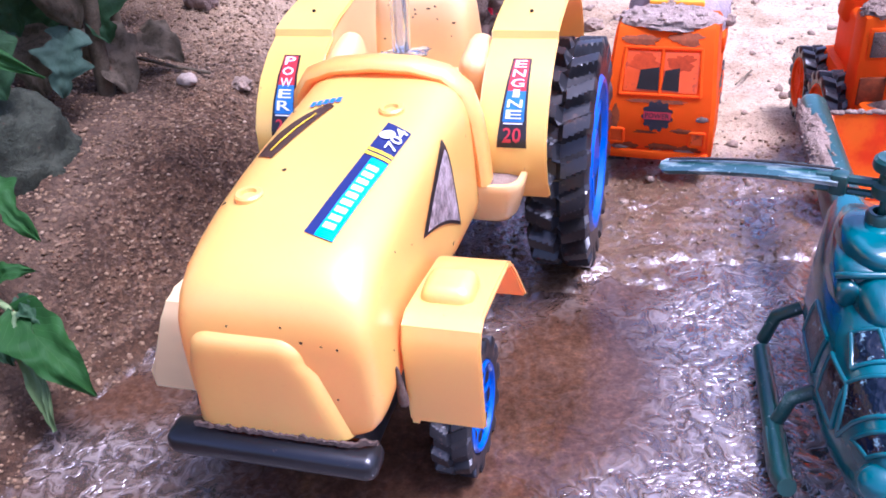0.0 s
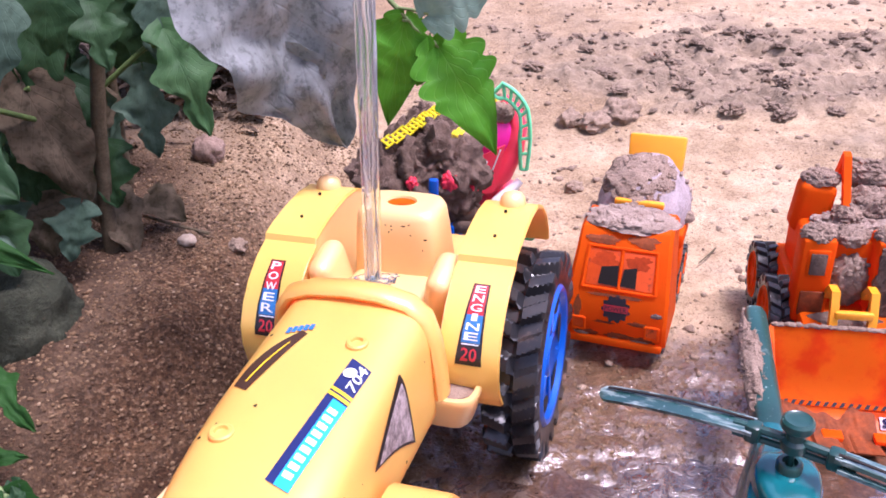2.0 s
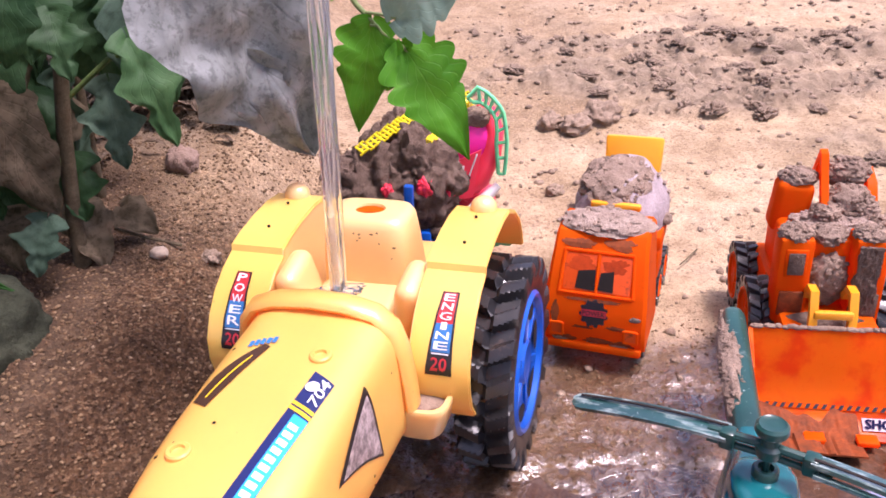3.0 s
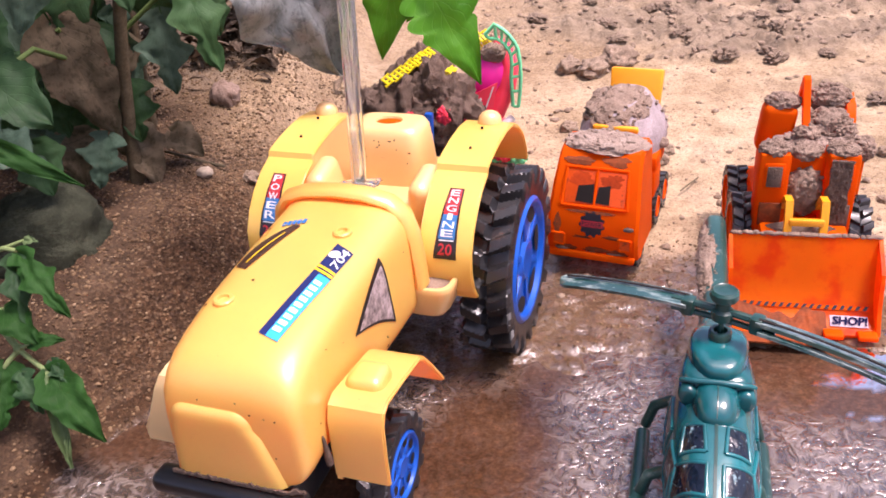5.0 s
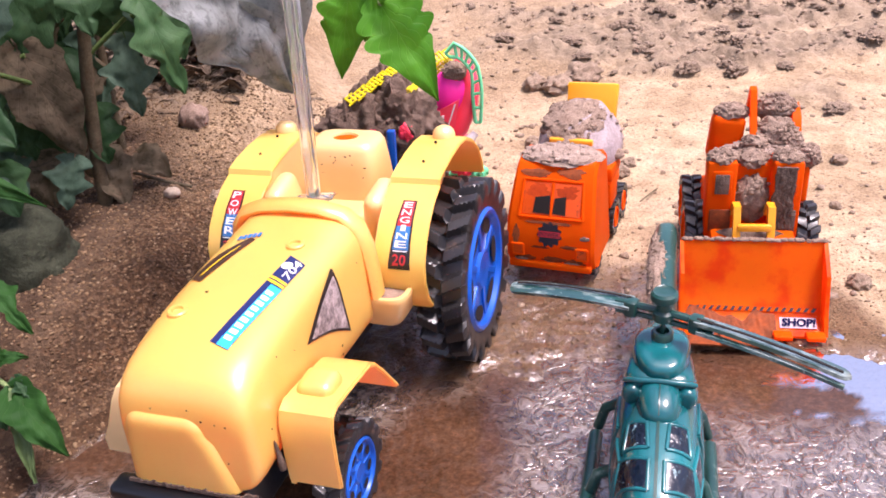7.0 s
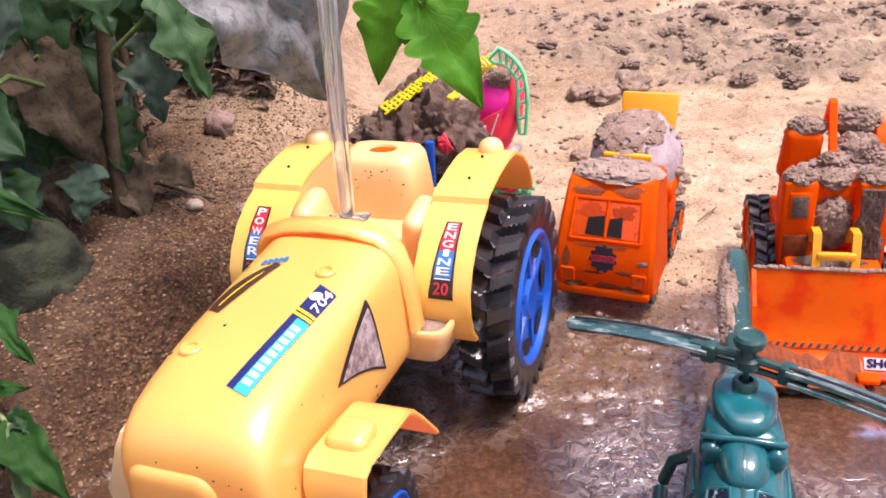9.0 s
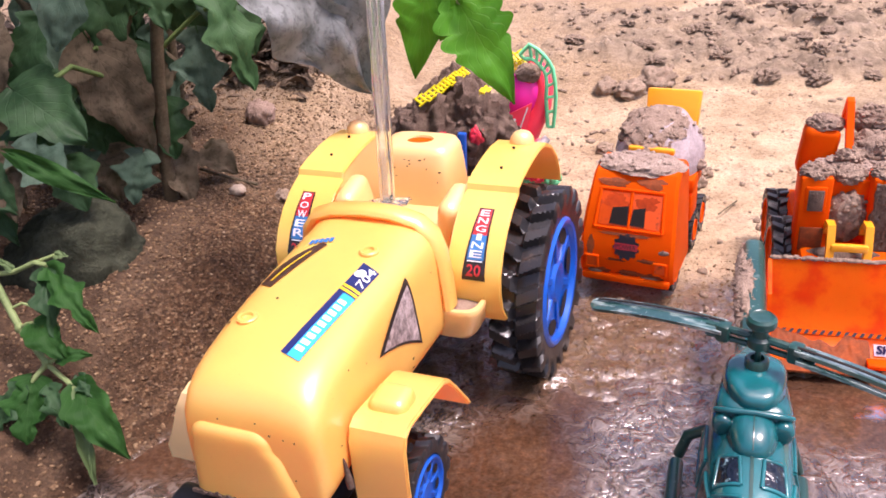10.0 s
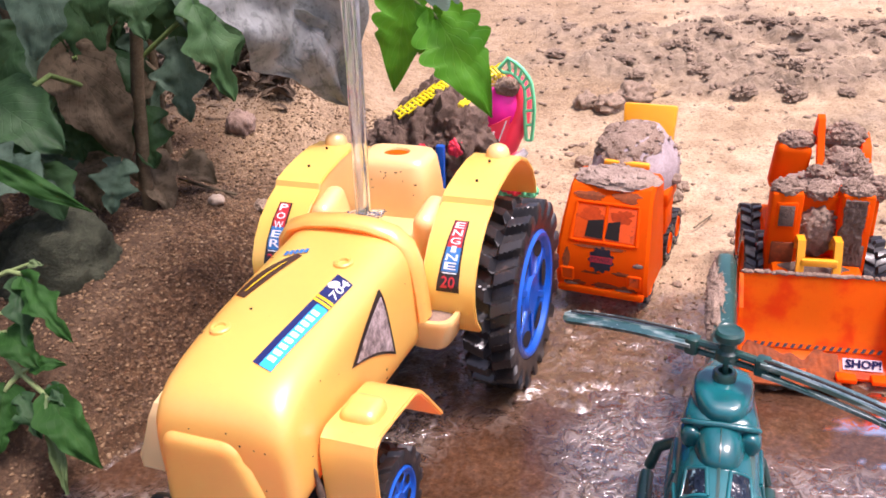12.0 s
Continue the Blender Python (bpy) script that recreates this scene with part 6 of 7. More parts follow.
def build_plants():
    o = pose(0, 0, 0)
    # hanging tomato spray in front of the muddy toys
    p = thing("tomato_branch", o, "bright green tomato leaf spray hanging from above", "plant")
    stalk(p, [(-0.045, 0.640, 0.345), (-0.026, 0.634, 0.305), (-0.008, 0.628, 0.276), (0.010, 0.623, 0.256), (0.022, 0.621, 0.247), (0.030, 0.620, 0.240)], [0.0026, 0.0024, 0.0021, 0.0019, 0.0016, 0.0013], M_SHOOT)
    stalk(p, [(0.010, 0.623, 0.256), (0.006, 0.622, 0.262), (0.001, 0.624, 0.262)], 0.0011, M_SHOOT)
    stalk(p, [(-0.004, 0.627, 0.271), (0.010, 0.620, 0.270), (0.021, 0.615, 0.268)], 0.0012, M_SHOOT)
    leaf(p, (0.026, 0.620, 0.244), (0.070, 0.603, 0.162), 0.062, M_LEAF, "tomato", "bright green toothed leaflet", seed=1, curl=0.06, fold=0.15)
    leaf(p, (0.002, 0.624, 0.262), (-0.0150, 0.618, 0.182), 0.050, M_LEAF, "tomato", seed=3, curl=0.05, fold=0.2)
    leaf(p, (0.024, 0.621, 0.246), (0.009, 0.617, 0.214), 0.026, M_LEAF, "broad", seed=4, curl=0.05, fold=0.1)
    leaf(p, (0.016, 0.622, 0.251), (0.011, 0.620, 0.238), 0.011, M_LEAF, "broad", seed=14, curl=0.02, fold=0.1)
    leaf(p, (0.026, 0.620, 0.246), (0.032, 0.617, 0.254), 0.010, M_LEAF, "broad", seed=15, curl=0.02, fold=0.1)
    leaf(p, (0.021, 0.615, 0.268), (0.082, 0.600, 0.308), 0.050, M_LEAF_W, "tomato", "pale blue-green leaflet seen from below", seed=5, curl=0.05, fold=0.2, facing=(0.1, -0.85, 0.35))
    leaf(p, (-0.022, 0.63, 0.290), (-0.052, 0.62, 0.310), 0.036, M_LEAF, "tomato", seed=6)
    # drooping dried leaf
    p = thing("dried_leaf", o, "large grey withered leaf hanging limp and torn", "leaf")
    leaf(p, (-0.086, 0.510, 0.345), (-0.036, 0.545, 0.194), 0.122, M_LEAF_G, "broad", "grey wrinkled leaf blade", seed=8, curl=0.08, fold=0.1, waves=0.15, facing=(0.2, -0.75, 0.65))
    leaf(p, (-0.066, 0.530, 0.268), (-0.060, 0.545, 0.206), 0.046, M_LEAF_G, "broad", seed=9, curl=0.1, waves=0.15)
    stalk(p, [(-0.13, 0.53, 0.43), (-0.105, 0.515, 0.380), (-0.086, 0.510, 0.343)], 0.002, M_BARK)
    # garden plant with a woody stem beside the bank
    p = thing("aubergine_plant", o, "leafy garden plant with brown stem and dusty leaves on the bank", "plant")
    stalk(p, [(-0.262, 0.62, 0.055), (-0.256, 0.62, 0.12), (-0.245, 0.62, 0.19), (-0.228, 0.62, 0.268), (-0.215, 0.625, 0.36)], [0.0075, 0.0065, 0.006, 0.0055, 0.005], M_BARK)
    for pts in ([(-0.24, 0.62, 0.215), (-0.20, 0.63, 0.245), (-0.166, 0.62, 0.256)], [(-0.25, 0.62, 0.16), (-0.262, 0.60, 0.21), (-0.273, 0.58, 0.232)], [(-0.228, 0.62, 0.268), (-0.25, 0.60, 0.30), (-0.262, 0.60, 0.273)], [(-0.25, 0.62, 0.18), (-0.28, 0.55, 0.225), (-0.291, 0.50, 0.216)]):
        stalk(p, pts, 0.0022)
    upper = [((-0.178, 0.62, 0.262), (-0.150, 0.60, 0.184), 0.056, M_LEAF_H, "lobed"), ((-0.112, 0.66, 0.245), (-0.118, 0.66, 0.186), 0.030, M_LEAF_H, "broad"),
          ((-0.276, 0.58, 0.236), (-0.246, 0.58, 0.139), 0.066, M_LEAF_B, "broad"), ((-0.300, 0.50, 0.222), (-0.242, 0.48, 0.188), 0.062, M_LEAF_D, "broad"),
          ((-0.285, 0.46, 0.190), (-0.238, 0.455, 0.160), 0.048, M_LEAF_P, "lobed"), ((-0.270, 0.43, 0.199), (-0.203, 0.43, 0.161), 0.016, M_LEAF_S, "narrow"),
          ((-0.255, 0.58, 0.138), (-0.266, 0.56, 0.097), 0.048, M_LEAF_P, "lobed"), ((-0.258, 0.60, 0.280), (-0.272, 0.58, 0.214), 0.052, M_LEAF_D, "broad"),
          ((-0.221, 0.60, 0.288), (-0.208, 0.58, 0.243), 0.050, M_LEAF_D, "lobed"), ((-0.241, 0.52, 0.305), (-0.258, 0.50, 0.250), 0.050, M_LEAF_P, "broad"),
          ((-0.214, 0.66, 0.279), (-0.206, 0.66, 0.218), 0.050, M_LEAF_D, "broad"), ((-0.35, 0.64, 0.215), (-0.318, 0.64, 0.125), 0.060, M_LEAF_D, "broad")]
    lower = [((-0.178, 0.64, 0.285), (-0.185, 0.63, 0.222), 0.046, M_LEAF_P, "broad"), ((-0.300, 0.56, 0.260), (-0.330, 0.54, 0.205), 0.055, M_LEAF_D, "lobed"),
          ((-0.150, 0.65, 0.272), (-0.128, 0.64, 0.236), 0.046, M_LEAF_D, "broad"), ((-0.320, 0.52, 0.185), (-0.290, 0.50, 0.145), 0.052, M_LEAF_D, "lobed"),
          ((-0.300, 0.62, 0.285), (-0.290, 0.60, 0.225), 0.056, M_LEAF_D, "broad"), ((-0.330, 0.60, 0.25), (-0.310, 0.58, 0.185), 0.058, M_LEAF_P, "lobed"),
          ((-0.200, 0.66, 0.300), (-0.180, 0.65, 0.252), 0.050, M_LEAF_D, "lobed"), ((-0.275, 0.50, 0.165), (-0.262, 0.485, 0.128), 0.044, M_LEAF_D, "broad"),
          ((-0.190, 0.70, 0.235), (-0.178, 0.69, 0.190), 0.042, M_LEAF_D, "broad"), ((-0.112, 0.68, 0.268), (-0.105, 0.67, 0.224), 0.040, M_LEAF_D, "broad"),
          ((-0.345, 0.54, 0.27), (-0.325, 0.52, 0.215), 0.052, M_LEAF_B, "broad"), ((-0.225, 0.56, 0.315), (-0.235, 0.55, 0.262), 0.050, M_LEAF_D, "broad"),
          ((-0.320, 0.58, 0.150), (-0.298, 0.56, 0.112), 0.046, M_LEAF_P, "lobed"), ((-0.285, 0.64, 0.165), (-0.272, 0.63, 0.125), 0.042, M_LEAF_D, "broad")]
    for i, (a, b, w, m_, k) in enumerate(upper + lower):
        leaf(p, a, b, w, m_, k, "", seed=20 + i, curl=0.08, waves=0.07, facing=(0.25, -0.7, 0.6 + 0.2 * math.sin(i * 2.3)))
    rnd = random.Random(21)
    p = thing("aubergine_plant", o, "dark leafy low plant crowding the bank beside the stone", "plant")
    stalk(p, [(-0.33, 0.66, 0.06), (-0.32, 0.66, 0.14), (-0.315, 0.65, 0.22), (-0.30, 0.65, 0.33)], [0.006, 0.0055, 0.005, 0.004], M_BARK)
    stalk(p, [(-0.29, 0.74, 0.06), (-0.28, 0.73, 0.16), (-0.27, 0.73, 0.30)], [0.005, 0.0045, 0.004], M_BARK)
    for i in range(34):
        b = Vector((rnd.uniform(-0.38, -0.20), rnd.uniform(0.62, 0.80), rnd.uniform(0.13, 0.33)))
        if b.x > -0.25 and b.z < 0.2:
            continue
        t = b + Vector((rnd.uniform(-0.02, 0.03), rnd.uniform(-0.04, -0.01), -rnd.uniform(0.035, 0.07)))
        leaf(p, b, t, rnd.uniform(0.04, 0.062), rnd.choice([M_LEAF_D, M_LEAF_D, M_LEAF_P, M_LEAF_B]), rnd.choice(["lobed", "broad", "serrate"]), "", seed=300 + i, curl=0.1, waves=0.09, facing=(rnd.uniform(-0.2, 0.4), -0.7, 0.6))
    for a, b, w, s in (((-0.262, 0.645, 0.118), (-0.238, 0.615, 0.072), 0.044, 44), ((-0.235, 0.66, 0.108), (-0.205, 0.655, 0.085), 0.036, 45), ((-0.30, 0.60, 0.135), (-0.285, 0.575, 0.095), 0.05, 46)):
        q = thing("withered_leaf", o, "curled grey-brown dead leaf lying against the bank", "leaf")
        leaf(q, a, b, w, M_LEAF_B, "broad", seed=s, curl=0.2, waves=0.12, facing=(0.3, -0.6, 0.6))
    # low dark foliage round the stone
    rnd = random.Random(33)
    p = thing("aubergine_plant", o, "dark low leafy plant growing round the stone", "plant")
    stalk(p, [(-0.40, 0.52, height(-0.40, 0.52)), (-0.39, 0.51, 0.14), (-0.37, 0.50, 0.20)], [0.005, 0.0045, 0.003], M_BARK)
    for i in range(40):
        x, y = rnd.uniform(-0.46, -0.29), rnd.uniform(0.40, 0.62)
        b = Vector((x, y, height(x, y) + rnd.uniform(0.035, 0.15)))
        if b.x > -0.335 and b.z < 0.135 and y < 0.56:
            continue
        t = b + Vector((rnd.uniform(-0.02, 0.04), rnd.uniform(-0.04, -0.01), -rnd.uniform(0.025, 0.055)))
        leaf(p, b, t, rnd.uniform(0.035, 0.055), rnd.choice([M_LEAF_D, M_LEAF_D, M_LEAF_P, M_LEAF_B]), rnd.choice(["lobed", "broad", "serrate"]), "", seed=700 + i, curl=0.1, waves=0.1, facing=(rnd.uniform(-0.2, 0.4), -0.6, 0.7))
    # tall tomato plant whose crown hangs over the bank
    p = thing("tomato_plant", o, "tall tomato plant leaning over the bank and shading it", "plant")
    limbs = [[(-0.50, 0.50, height(-0.50, 0.50) - 0.01), (-0.48, 0.50, 0.30), (-0.42, 0.48, 0.50), (-0.30, 0.46, 0.62), (-0.17, 0.45, 0.66)],
             [(-0.52, 0.72, height(-0.52, 0.72) - 0.01), (-0.50, 0.71, 0.34), (-0.43, 0.69, 0.52), (-0.30, 0.67, 0.63), (-0.16, 0.66, 0.66)],
             [(-0.50, 0.32, height(-0.50, 0.32) - 0.01), (-0.49, 0.32, 0.30), (-0.42, 0.33, 0.50), (-0.31, 0.34, 0.60), (-0.20, 0.34, 0.64)]]
    for pts in limbs:
        stalk(p, pts, [0.007, 0.006, 0.005, 0.004, 0.003])
        for i in range(52):
            f = 1.6 + 2.4 * rnd.random()
            k = min(int(f), 3)
            c = Vector(pts[k]).lerp(Vector(pts[k + 1]), f - k)
            b = c + Vector((rnd.uniform(-0.06, 0.06), rnd.uniform(-0.09, 0.09), rnd.uniform(-0.02, 0.05)))
            t = b + Vector((rnd.uniform(-0.06, 0.06), rnd.uniform(-0.06, 0.06), -rnd.uniform(0.0, 0.03)))
            leaf(p, b, t, rnd.uniform(0.04, 0.065), rnd.choice([M_LEAF_D, M_LEAF_S]), "serrate", "", seed=800 + i, curl=0.1, waves=0.08, facing=(rnd.uniform(-0.3, 0.3), rnd.uniform(-0.4, 0.2), 0.9))
    # tomato seedling near the water's edge
    p = thing("tomato_seedling", o, "leggy pale-stemmed green tomato shoot leaning over the wet bank", "plant")
    stalk(p, [(-0.345, 0.42, height(-0.345, 0.42) - 0.01), (-0.335, 0.415, 0.13), (-0.315, 0.41, 0.165), (-0.2936, 0.400, 0.1600), (-0.2798, 0.385, 0.1289), (-0.2568, 0.365, 0.0986), (-0.2361, 0.352, 0.0789)], [0.0034, 0.0033, 0.0031, 0.0029, 0.0027, 0.0025, 0.0023], M_SHOOT)
    for pts, r in (([(-0.2361, 0.352, 0.0789), (-0.2270, 0.347, 0.0750), (-0.2159, 0.342, 0.0686), (-0.2100, 0.338, 0.0640)], 0.0018), ([(-0.2361, 0.352, 0.0789), (-0.2411, 0.345, 0.0744), (-0.2447, 0.344, 0.0700)], 0.0018),
                   ([(-0.2798, 0.385, 0.1289), (-0.2581, 0.380, 0.1339), (-0.2410, 0.380, 0.1411), (-0.2320, 0.379, 0.1395)], 0.0017), ([(-0.2410, 0.380, 0.1411), (-0.2281, 0.385, 0.1438)], 0.0012),
                   ([(-0.2798, 0.385, 0.1289), (-0.2950, 0.372, 0.1210), (-0.3080, 0.362, 0.1150)], 0.0017), ([(-0.2568, 0.365, 0.0986), (-0.2490, 0.363, 0.1035), (-0.2425, 0.362, 0.1049)], 0.0013),
                   ([(-0.2650, 0.372, 0.1095), (-0.2560, 0.374, 0.1130), (-0.2500, 0.374, 0.1110)], 0.0010), ([(-0.2361, 0.352, 0.0789), (-0.2248, 0.350, 0.0850), (-0.2160, 0.350, 0.0850)], 0.0014)):
        stalk(p, pts, r, M_SHOOT)
    for at in ((-0.2798, 0.385, 0.1289), (-0.2568, 0.365, 0.0986), (-0.2361, 0.352, 0.0789)):
        part("node", lump((0.0034, 0.0034, 0.0040), at[0] * 30, 0.15, 3, at, False), M_SHOOT, p, "swollen joint of the stem", 60)
    sprigs = [((-0.2447, 0.344, 0.0718), (-0.2456, 0.318, 0.0376), 0.046, M_LEAF_S, "lobed", 0.05), ((-0.2500, 0.340, 0.0680), (-0.2700, 0.322, 0.0420), 0.026, M_LEAF_D, "lobed", 0.1), ((-0.2312, 0.340, 0.0683), (-0.2163, 0.325, 0.0458), 0.024, M_LEAF_D, "lobed", 0.1),
              ((-0.2121, 0.340, 0.0672), (-0.1721, 0.312, 0.0345), 0.031, M_LEAF_S, "broad", 0.14), ((-0.2100, 0.338, 0.0640), (-0.1961, 0.305, 0.0165), 0.014, M_LEAF_U, "broad", 0.05), ((-0.2299, 0.378, 0.1361), (-0.1935, 0.352, 0.1050), 0.029, M_LEAF_S, "lobed", 0.12),
              ((-0.2330, 0.377, 0.1340), (-0.2220, 0.352, 0.0960), 0.026, M_LEAF_D, "lobed", 0.1), ((-0.2425, 0.362, 0.1049), (-0.2163, 0.345, 0.0884), 0.026, M_LEAF_S, "broad", 0.12), ((-0.2112, 0.345, 0.0741), (-0.1976, 0.335, 0.0622), 0.014, M_LEAF_D, "lobed", 0.1),
              ((-0.2248, 0.350, 0.0850), (-0.2010, 0.350, 0.0884), 0.013, M_LEAF_S, "broad", 0.14), ((-0.2281, 0.385, 0.1438), (-0.2180, 0.383, 0.1440), 0.007, M_LEAF_U, "broad", 0.1), ((-0.2581, 0.380, 0.1345), (-0.2701, 0.385, 0.1420), 0.006, M_LEAF_U, "broad", 0.1),
              ((-0.3080, 0.362, 0.1150), (-0.3150, 0.340, 0.0880), 0.034, M_LEAF_S, "lobed", 0.1), ((-0.3000, 0.368, 0.1180), (-0.2900, 0.345, 0.0950), 0.024, M_LEAF_S, "lobed", 0.1)]
    for i, (a, b, w, m_, k, c) in enumerate(sprigs):
        leaf(p, a, b, w, m_, k, "", seed=60 + i, curl=c, fold=0.3, waves=0.12, facing=(0.15, -0.6, 0.75))
    # thicket behind: more stems with many leaves
    rnd = random.Random(7)
    # outer plants and tall leaning crowns stay unseen, added to shade the bank
    spots = [(-0.17, 0.98), (-0.36, 0.76), (-0.44, 0.90), (-0.50, 0.70), (-0.33, 0.98), (-0.58, 0.55), (-0.55, 0.35), (-0.62, 0.15), (-0.66, 0.80), (-0.52, 1.05), (-0.70, 0.45), (-0.40, 1.15)]
    for k, (x, y) in enumerate(spots):
        z0 = height(x, y)
        top = 0.42 if k in (0, 4, 11) else rnd.uniform(0.6, 0.85)
        p = thing("garden_plant", o, "shaded leafy garden plant behind the bank", "plant", "plants behind the bank")
        n = 8
        pts = [(x + (0.03 * rnd.uniform(-1, 1) if i else 0), y + (0.02 * rnd.uniform(-1, 1) if i else 0), z0 - 0.01 + top * i / (n - 1)) for i in range(n)]
        stalk(p, pts, [0.007 - 0.0006 * i for i in range(n)], M_BARK)
        for i in range(int(26 * top / 0.6) + (22 if top > 0.5 else 0)):
            h = rnd.uniform(0.10, top + 0.03) if i < 26 else rnd.uniform(0.45, top + 0.05)
            lean = 0.26 * smooth((h - 0.42) / 0.35)
            a = rnd.uniform(0, math.tau)
            r = rnd.uniform(0.01, 0.085)
            b = Vector((x + lean * rnd.uniform(0.2, 1.2) + r * math.cos(a), y + 0.7 * r * math.sin(a) - 0.02, z0 + h))
            t = b + Vector((0.06 * math.cos(a), 0.04 * math.sin(a) - 0.02, -rnd.uniform(0.03, 0.08)))
            leaf(p, b, t, rnd.uniform(0.05, 0.085), rnd.choice([M_LEAF_D, M_LEAF_D, M_LEAF_P, M_LEAF_B]), rnd.choice(["broad", "lobed"]), "", seed=100 + k * 40 + i, waves=0.09, facing=(0.3 * rnd.uniform(-1, 1), -0.7, 0.6))


build_plants()


# ---- stones, clods, litter, twigs ----
def scatter(name, spots, material, seed, label, category):
    """Many small uneven grains, each an island of one mesh, half sunk in the ground."""
    own = bmesh.new()
    bmesh.ops.create_icosphere(own, subdivisions=1, radius=1)
    own.verts.index_update()
    base = np.array([v.co[:] for v in own.verts])
    tris = np.array([[v.index for v in f.verts] for f in own.faces])
    own.free()
    gen = np.random.default_rng(seed)
    verts, faces = [], []
    for k, (x, y, r) in enumerate(spots):
        p = base * (1 + 0.30 * gen.standard_normal((len(base), 1)).clip(-1.2, 1.2))
        a = gen.uniform(0, math.tau)
        p = p * np.array([gen.uniform(0.9, 1.5), 1.0, 0.75])
        q = np.stack([p[:, 0] * math.cos(a) - p[:, 1] * math.sin(a), p[:, 0] * math.sin(a) + p[:, 1] * math.cos(a), p[:, 2]], 1)
        verts.append(q * r + np.array([x, y, height(x, y) + 0.15 * r]))
        faces.append(tris + k * len(base))
    me = bpy.data.meshes.new(name)
    me.from_pydata(np.concatenate(verts).tolist(), [], np.concatenate(faces).tolist())
    me.materials.append(material)
    me.polygons.foreach_set("use_smooth", [True] * len(me.polygons))
    return tagged(new(name, me), label, category, kind="stuff")


def build_bits():
    rnd = random.Random(11)
    bm = lump((0.058, 0.050, 0.066), 61, 0.16, 5, (0, 0, 0), False, None, 1.3)
    solo("boulder", bm, M_ROCK, pose(-0.302, 0.505, 0.060, 8, 14, 30), "rounded grey-green mossy stone on the bank", "stone", angle=70)
    for x, y, s in ((-0.1995, 0.6340, 0.0080),):
        solo("pebble", lump((s, s * 0.85, s * 0.7), x * 40, 0.14, 3, (0, 0, 0), False), M_PEBBLE, pose(x, y, height(x, y) + s * 0.45), "small pale round pebble on the sand", "pebble", "pebbles", angle=70)
    x, y, s = -0.2225, 0.790, 0.0165
    solo("stone", lump((s, s * 0.8, s), 4.4, 0.2, 4, (0, 0, 0), False), mud("pinkish_stone", (0.24, 0.16, 0.12), (0.40, 0.285, 0.22), 0.9, 70, 0.8, 0.004), pose(x, y, height(x, y) + s * 0.35), "dull pinkish-brown rounded stone on the bank", "stone", angle=70)
    for x, y, s in ((-0.1610, 0.6490, 0.0090), (0.159, 0.872, 0.011), (0.20, 1.03, 0.020), (0.235, 1.06, 0.026), (0.17, 1.05, 0.018), (0.418, 0.5316, 0.010), (0.4886, 0.7808, 0.009), (0.262, 0.80, 0.009), (0.25, 0.775, 0.011), (0.450, 0.68, 0.006), (0.13, 0.64, 0.006)):
        solo("soil_clod", lump((s, s * 0.9, s * 0.75), x * 31 + y, 0.34, 4, (0, 0, 0)), M_CLOD, pose(x, y, height(x, y) + s * 0.25, 0, 0, 200 * x), "crumbly dark brown clod of soil", "clod", "clods of soil", angle=70)
    shapes = [finish("soil_clod", lump((1.1, 0.9, 0.6), 70 + i * 1.9, 0.46, 4, (0, 0, 0), True, None, 3.3), M_CLOD, 70) for i in range(6)]
    for n in range(90):
        while True:
            x, y = rnd.uniform(0.05, 0.95), rnd.uniform(0.72, 1.6)
            if rnd.random() < 0.03 + 0.97 * soil_band(x, y):
                break
        sz = rnd.choice((0.006, 0.007, 0.009, 0.012, 0.016))
        ob = new("soil_clod", shapes[n % 6])
        ob.matrix_basis = pose(x, y, height(x, y) + sz * 0.1, 0, 0, rnd.uniform(0, 360)) @ Matrix.Diagonal((sz, sz * rnd.uniform(0.7, 1.1), sz * rnd.uniform(0.6, 1), 1))
        tagged(ob, "crumbly dark brown clod of soil", "clod", "clods of soil")
    spots = []
    while len(spots) < 2600:
        x, y = rnd.uniform(-0.05, 0.85), rnd.uniform(0.50, 1.6)
        if rnd.random() > 0.30 + 0.70 * soil_band(x, y):
            continue
        spots.append((x, y, rnd.choice((0.0008, 0.0010, 0.0012, 0.0014, 0.0018, 0.0024, 0.0034, 0.0045))))
    scatter("loose_soil", spots, M_CLOD, 3, "scattered crumbs of dark soil", "soil")
    spots = []
    while len(spots) < 16000:
        x, y = rnd.uniform(-0.40, 0.08), rnd.uniform(0.12, 1.0)
        if x > toe(y) + 0.06:
            continue
        spots.append((x, y, rnd.choice((0.0006, 0.0008, 0.0010, 0.0012, 0.0014, 0.0018))))
    scatter("grit", spots, M_GRIT, 4, "coarse grains of grit on the sandy bank", "grit")
    spots = [(rnd.uniform(0.02, 0.50), rnd.uniform(0.44, 0.62), rnd.choice((0.0006, 0.0008, 0.0010, 0.0014))) for i in range(1100)]
    scatter("wet_grit", spots, M_GRIT, 5, "wet grains of sand at the water's edge", "grit")
    # litter under the plants
    bm = None
    for i in range(420):
        x, y = rnd.uniform(-0.75, -0.18), rnd.uniform(0.72, 1.35)
        if i >= 240:
            x, y = rnd.gauss(-0.275, 0.045), rnd.gauss(0.97, 0.06)
        if i < 240 and x > -0.2 - 0.10 * rnd.random() and y < 0.85:
            continue
        z = height(x, y) + (0.004 if i < 240 else rnd.uniform(0.004, 0.028))
        a = rnd.uniform(0, math.tau)
        ln = rnd.uniform(0.02, 0.045)
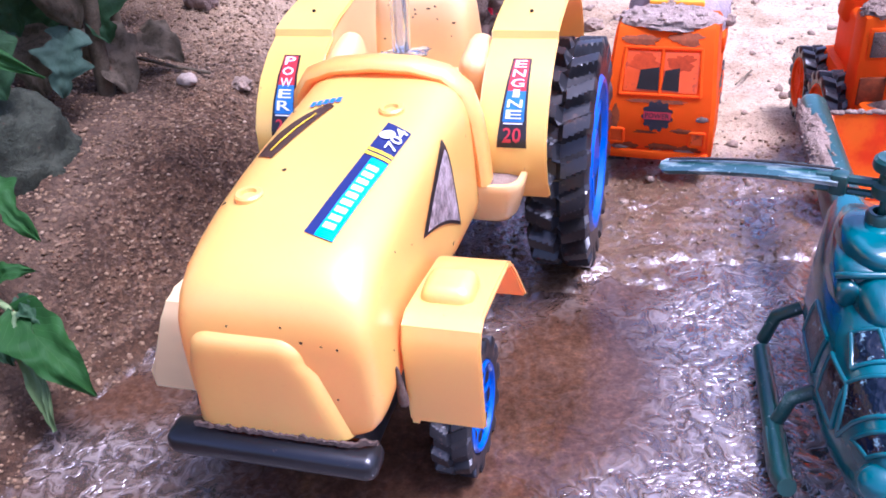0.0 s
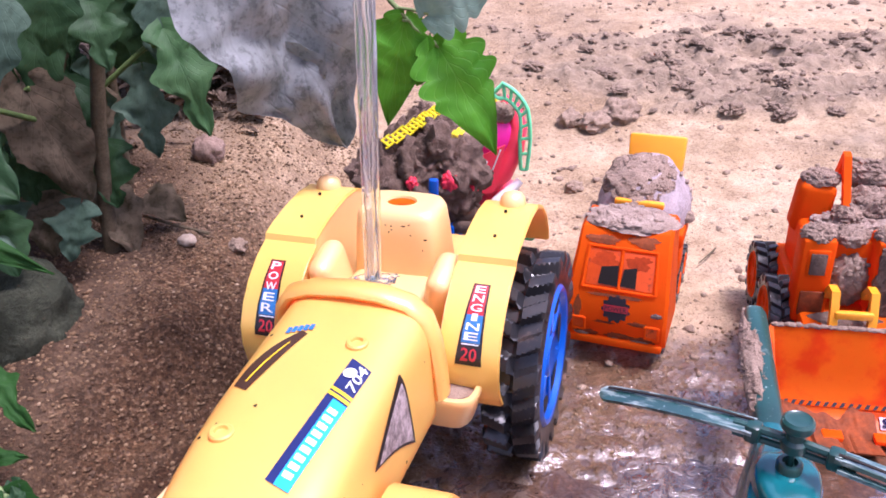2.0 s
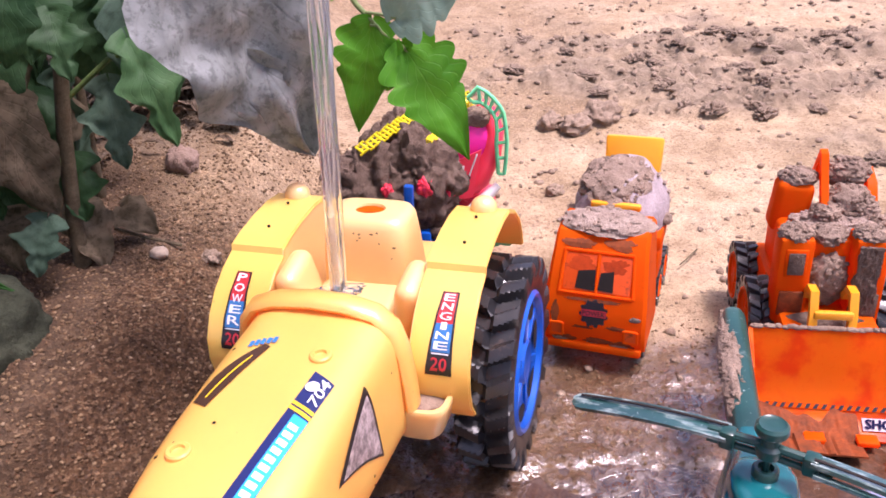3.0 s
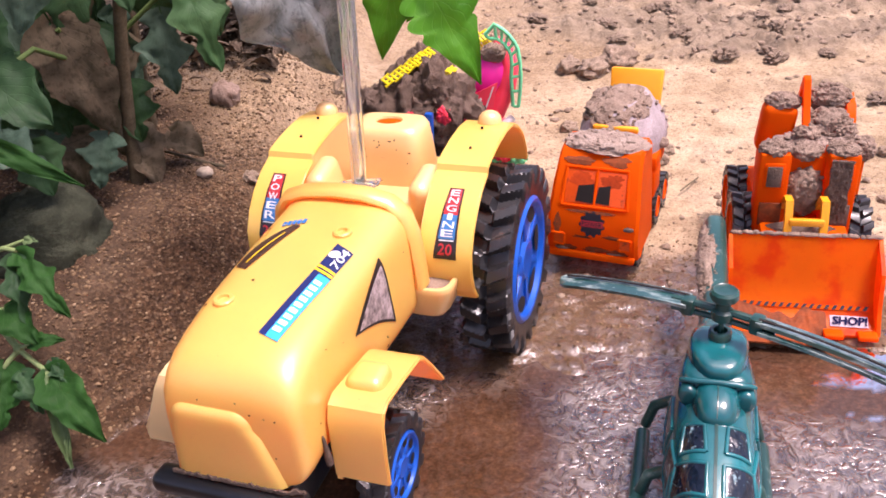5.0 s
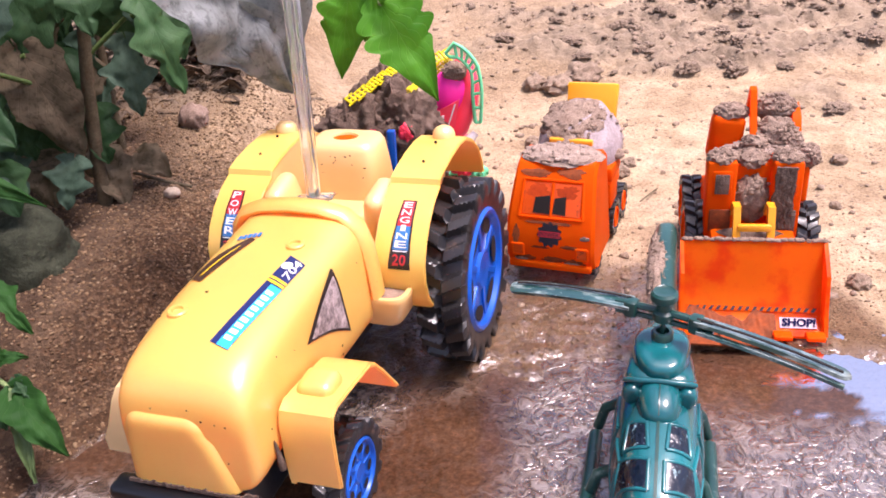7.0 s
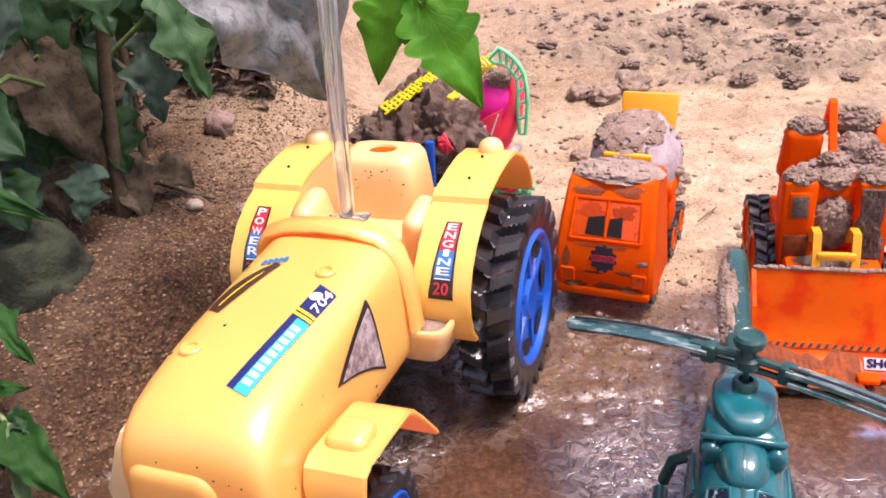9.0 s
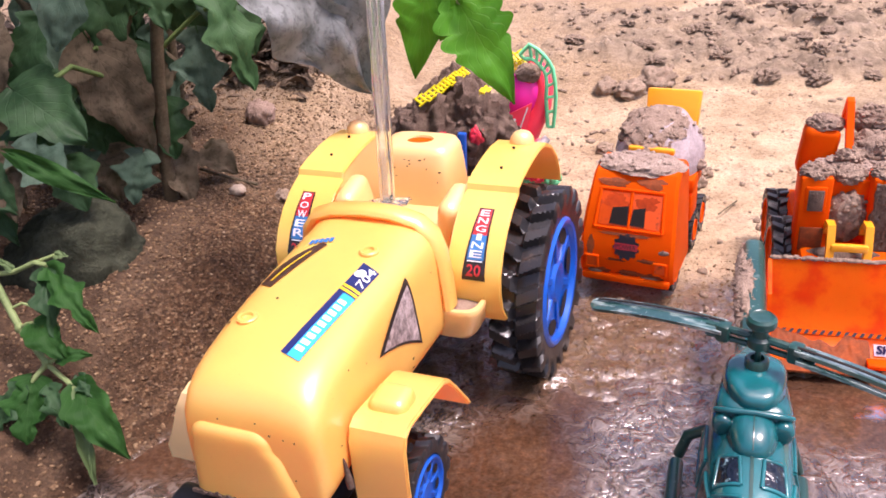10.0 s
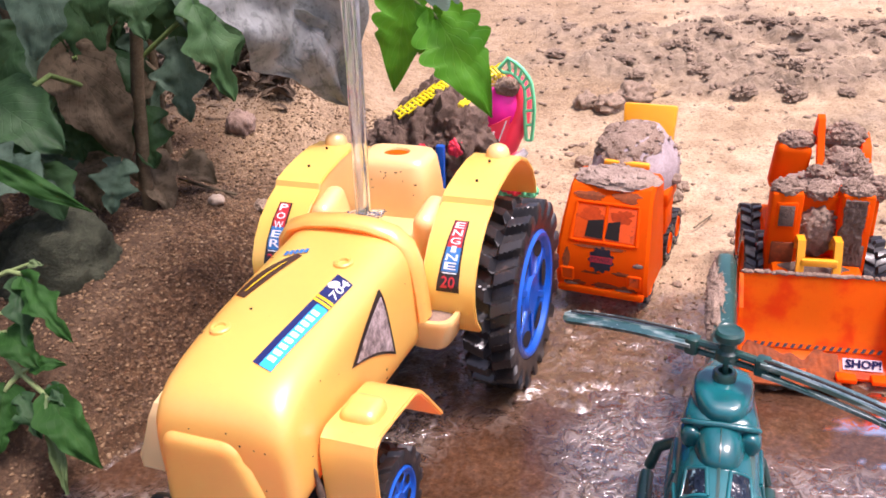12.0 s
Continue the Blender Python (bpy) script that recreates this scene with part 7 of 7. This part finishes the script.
        own = leaf_bm((x, y, z), (x + ln * math.cos(a), y + ln * math.sin(a), z + rnd.uniform(-0.002, 0.014)), ln * rnd.uniform(0.3, 0.6), "broad", (0, 0, 1), 0.2, 0.4, i * 0.9, 0.15)
        bm = own if bm is None else merge(bm, own)
    ob = new("leaf_litter", finish("leaf_litter", bm, M_LITTER, 60))
    tagged(ob, "dark mat of dead leaves under the plants", "leaf litter", kind="stuff")
    for pts, r in (([(-0.245, 0.66, 0.088), (-0.215, 0.655, 0.080), (-0.185, 0.65, 0.074)], 0.0016), ([(0.262, 0.708, 0.004), (0.275, 0.722, 0.006), (0.284, 0.735, 0.005)], 0.0008)):
        solo("twig", tube(pts, r, 7), M_BARK, pose(0, 0, 0), "thin dry brown twig lying on the sand", "twig", "twigs")


build_bits()


# ---- poured water ----
def build_stream():
    m, nt, b = mat_nodes("clear_water")
    b.inputs["Base Color"].default_value = (0.95, 0.97, 1.0, 1)
    b.inputs["Roughness"].default_value = 0.02
    b.inputs["IOR"].default_value = 1.33
    b.inputs["Transmission Weight"].default_value = 0.94
    bump_node(nt, b, noise_node(nt, 120, 3, 0.5, coords(nt)).outputs["Fac"], 0.3, 0.002)
    b.inputs["Roughness"].default_value = 0.03
    root = thing("water_stream", pose(0, 0, 0), "clear stream of water poured onto the tractor", "water")
    top, foot = Vector((0.016, 0.40, 0.52)), Vector((-0.004, 0.412, 0.163))
    for k, (ox, oy, r) in enumerate(((0, 0, 0.0034), (0.0046, 0.0012, 0.0020), (-0.0044, 0.001, 0.0022), (0.002, -0.0040, 0.0014), (-0.0016, 0.0042, 0.0016))):
        pts, rad = [], []
        for i in range(40):
            t = i / 39
            p = top.lerp(foot, t)
            turn = 1.6 * t + 0.5 * noise.noise(Vector((k * 3.1, 0, t * 5)))
            p.x += (ox * math.cos(turn) - oy * math.sin(turn)) * (1 - 0.25 * t)
            p.y += (ox * math.sin(turn) + oy * math.cos(turn)) * (1 - 0.25 * t)
            pts.append(p)
            rad.append(r * (1 + 0.35 * noise.noise(Vector((k * 7.7, 0, t * 17)))))
        part("strand", tube(pts, rad, 12), m, root, "", 180)
    # thin spreading foot where it lands
    part("splash", lump((0.013, 0.008, 0.0022), 4.4, 0.35, 4, (foot.x, foot.y, foot.z + 0.0015), False), m, root, "", 180)


build_stream()
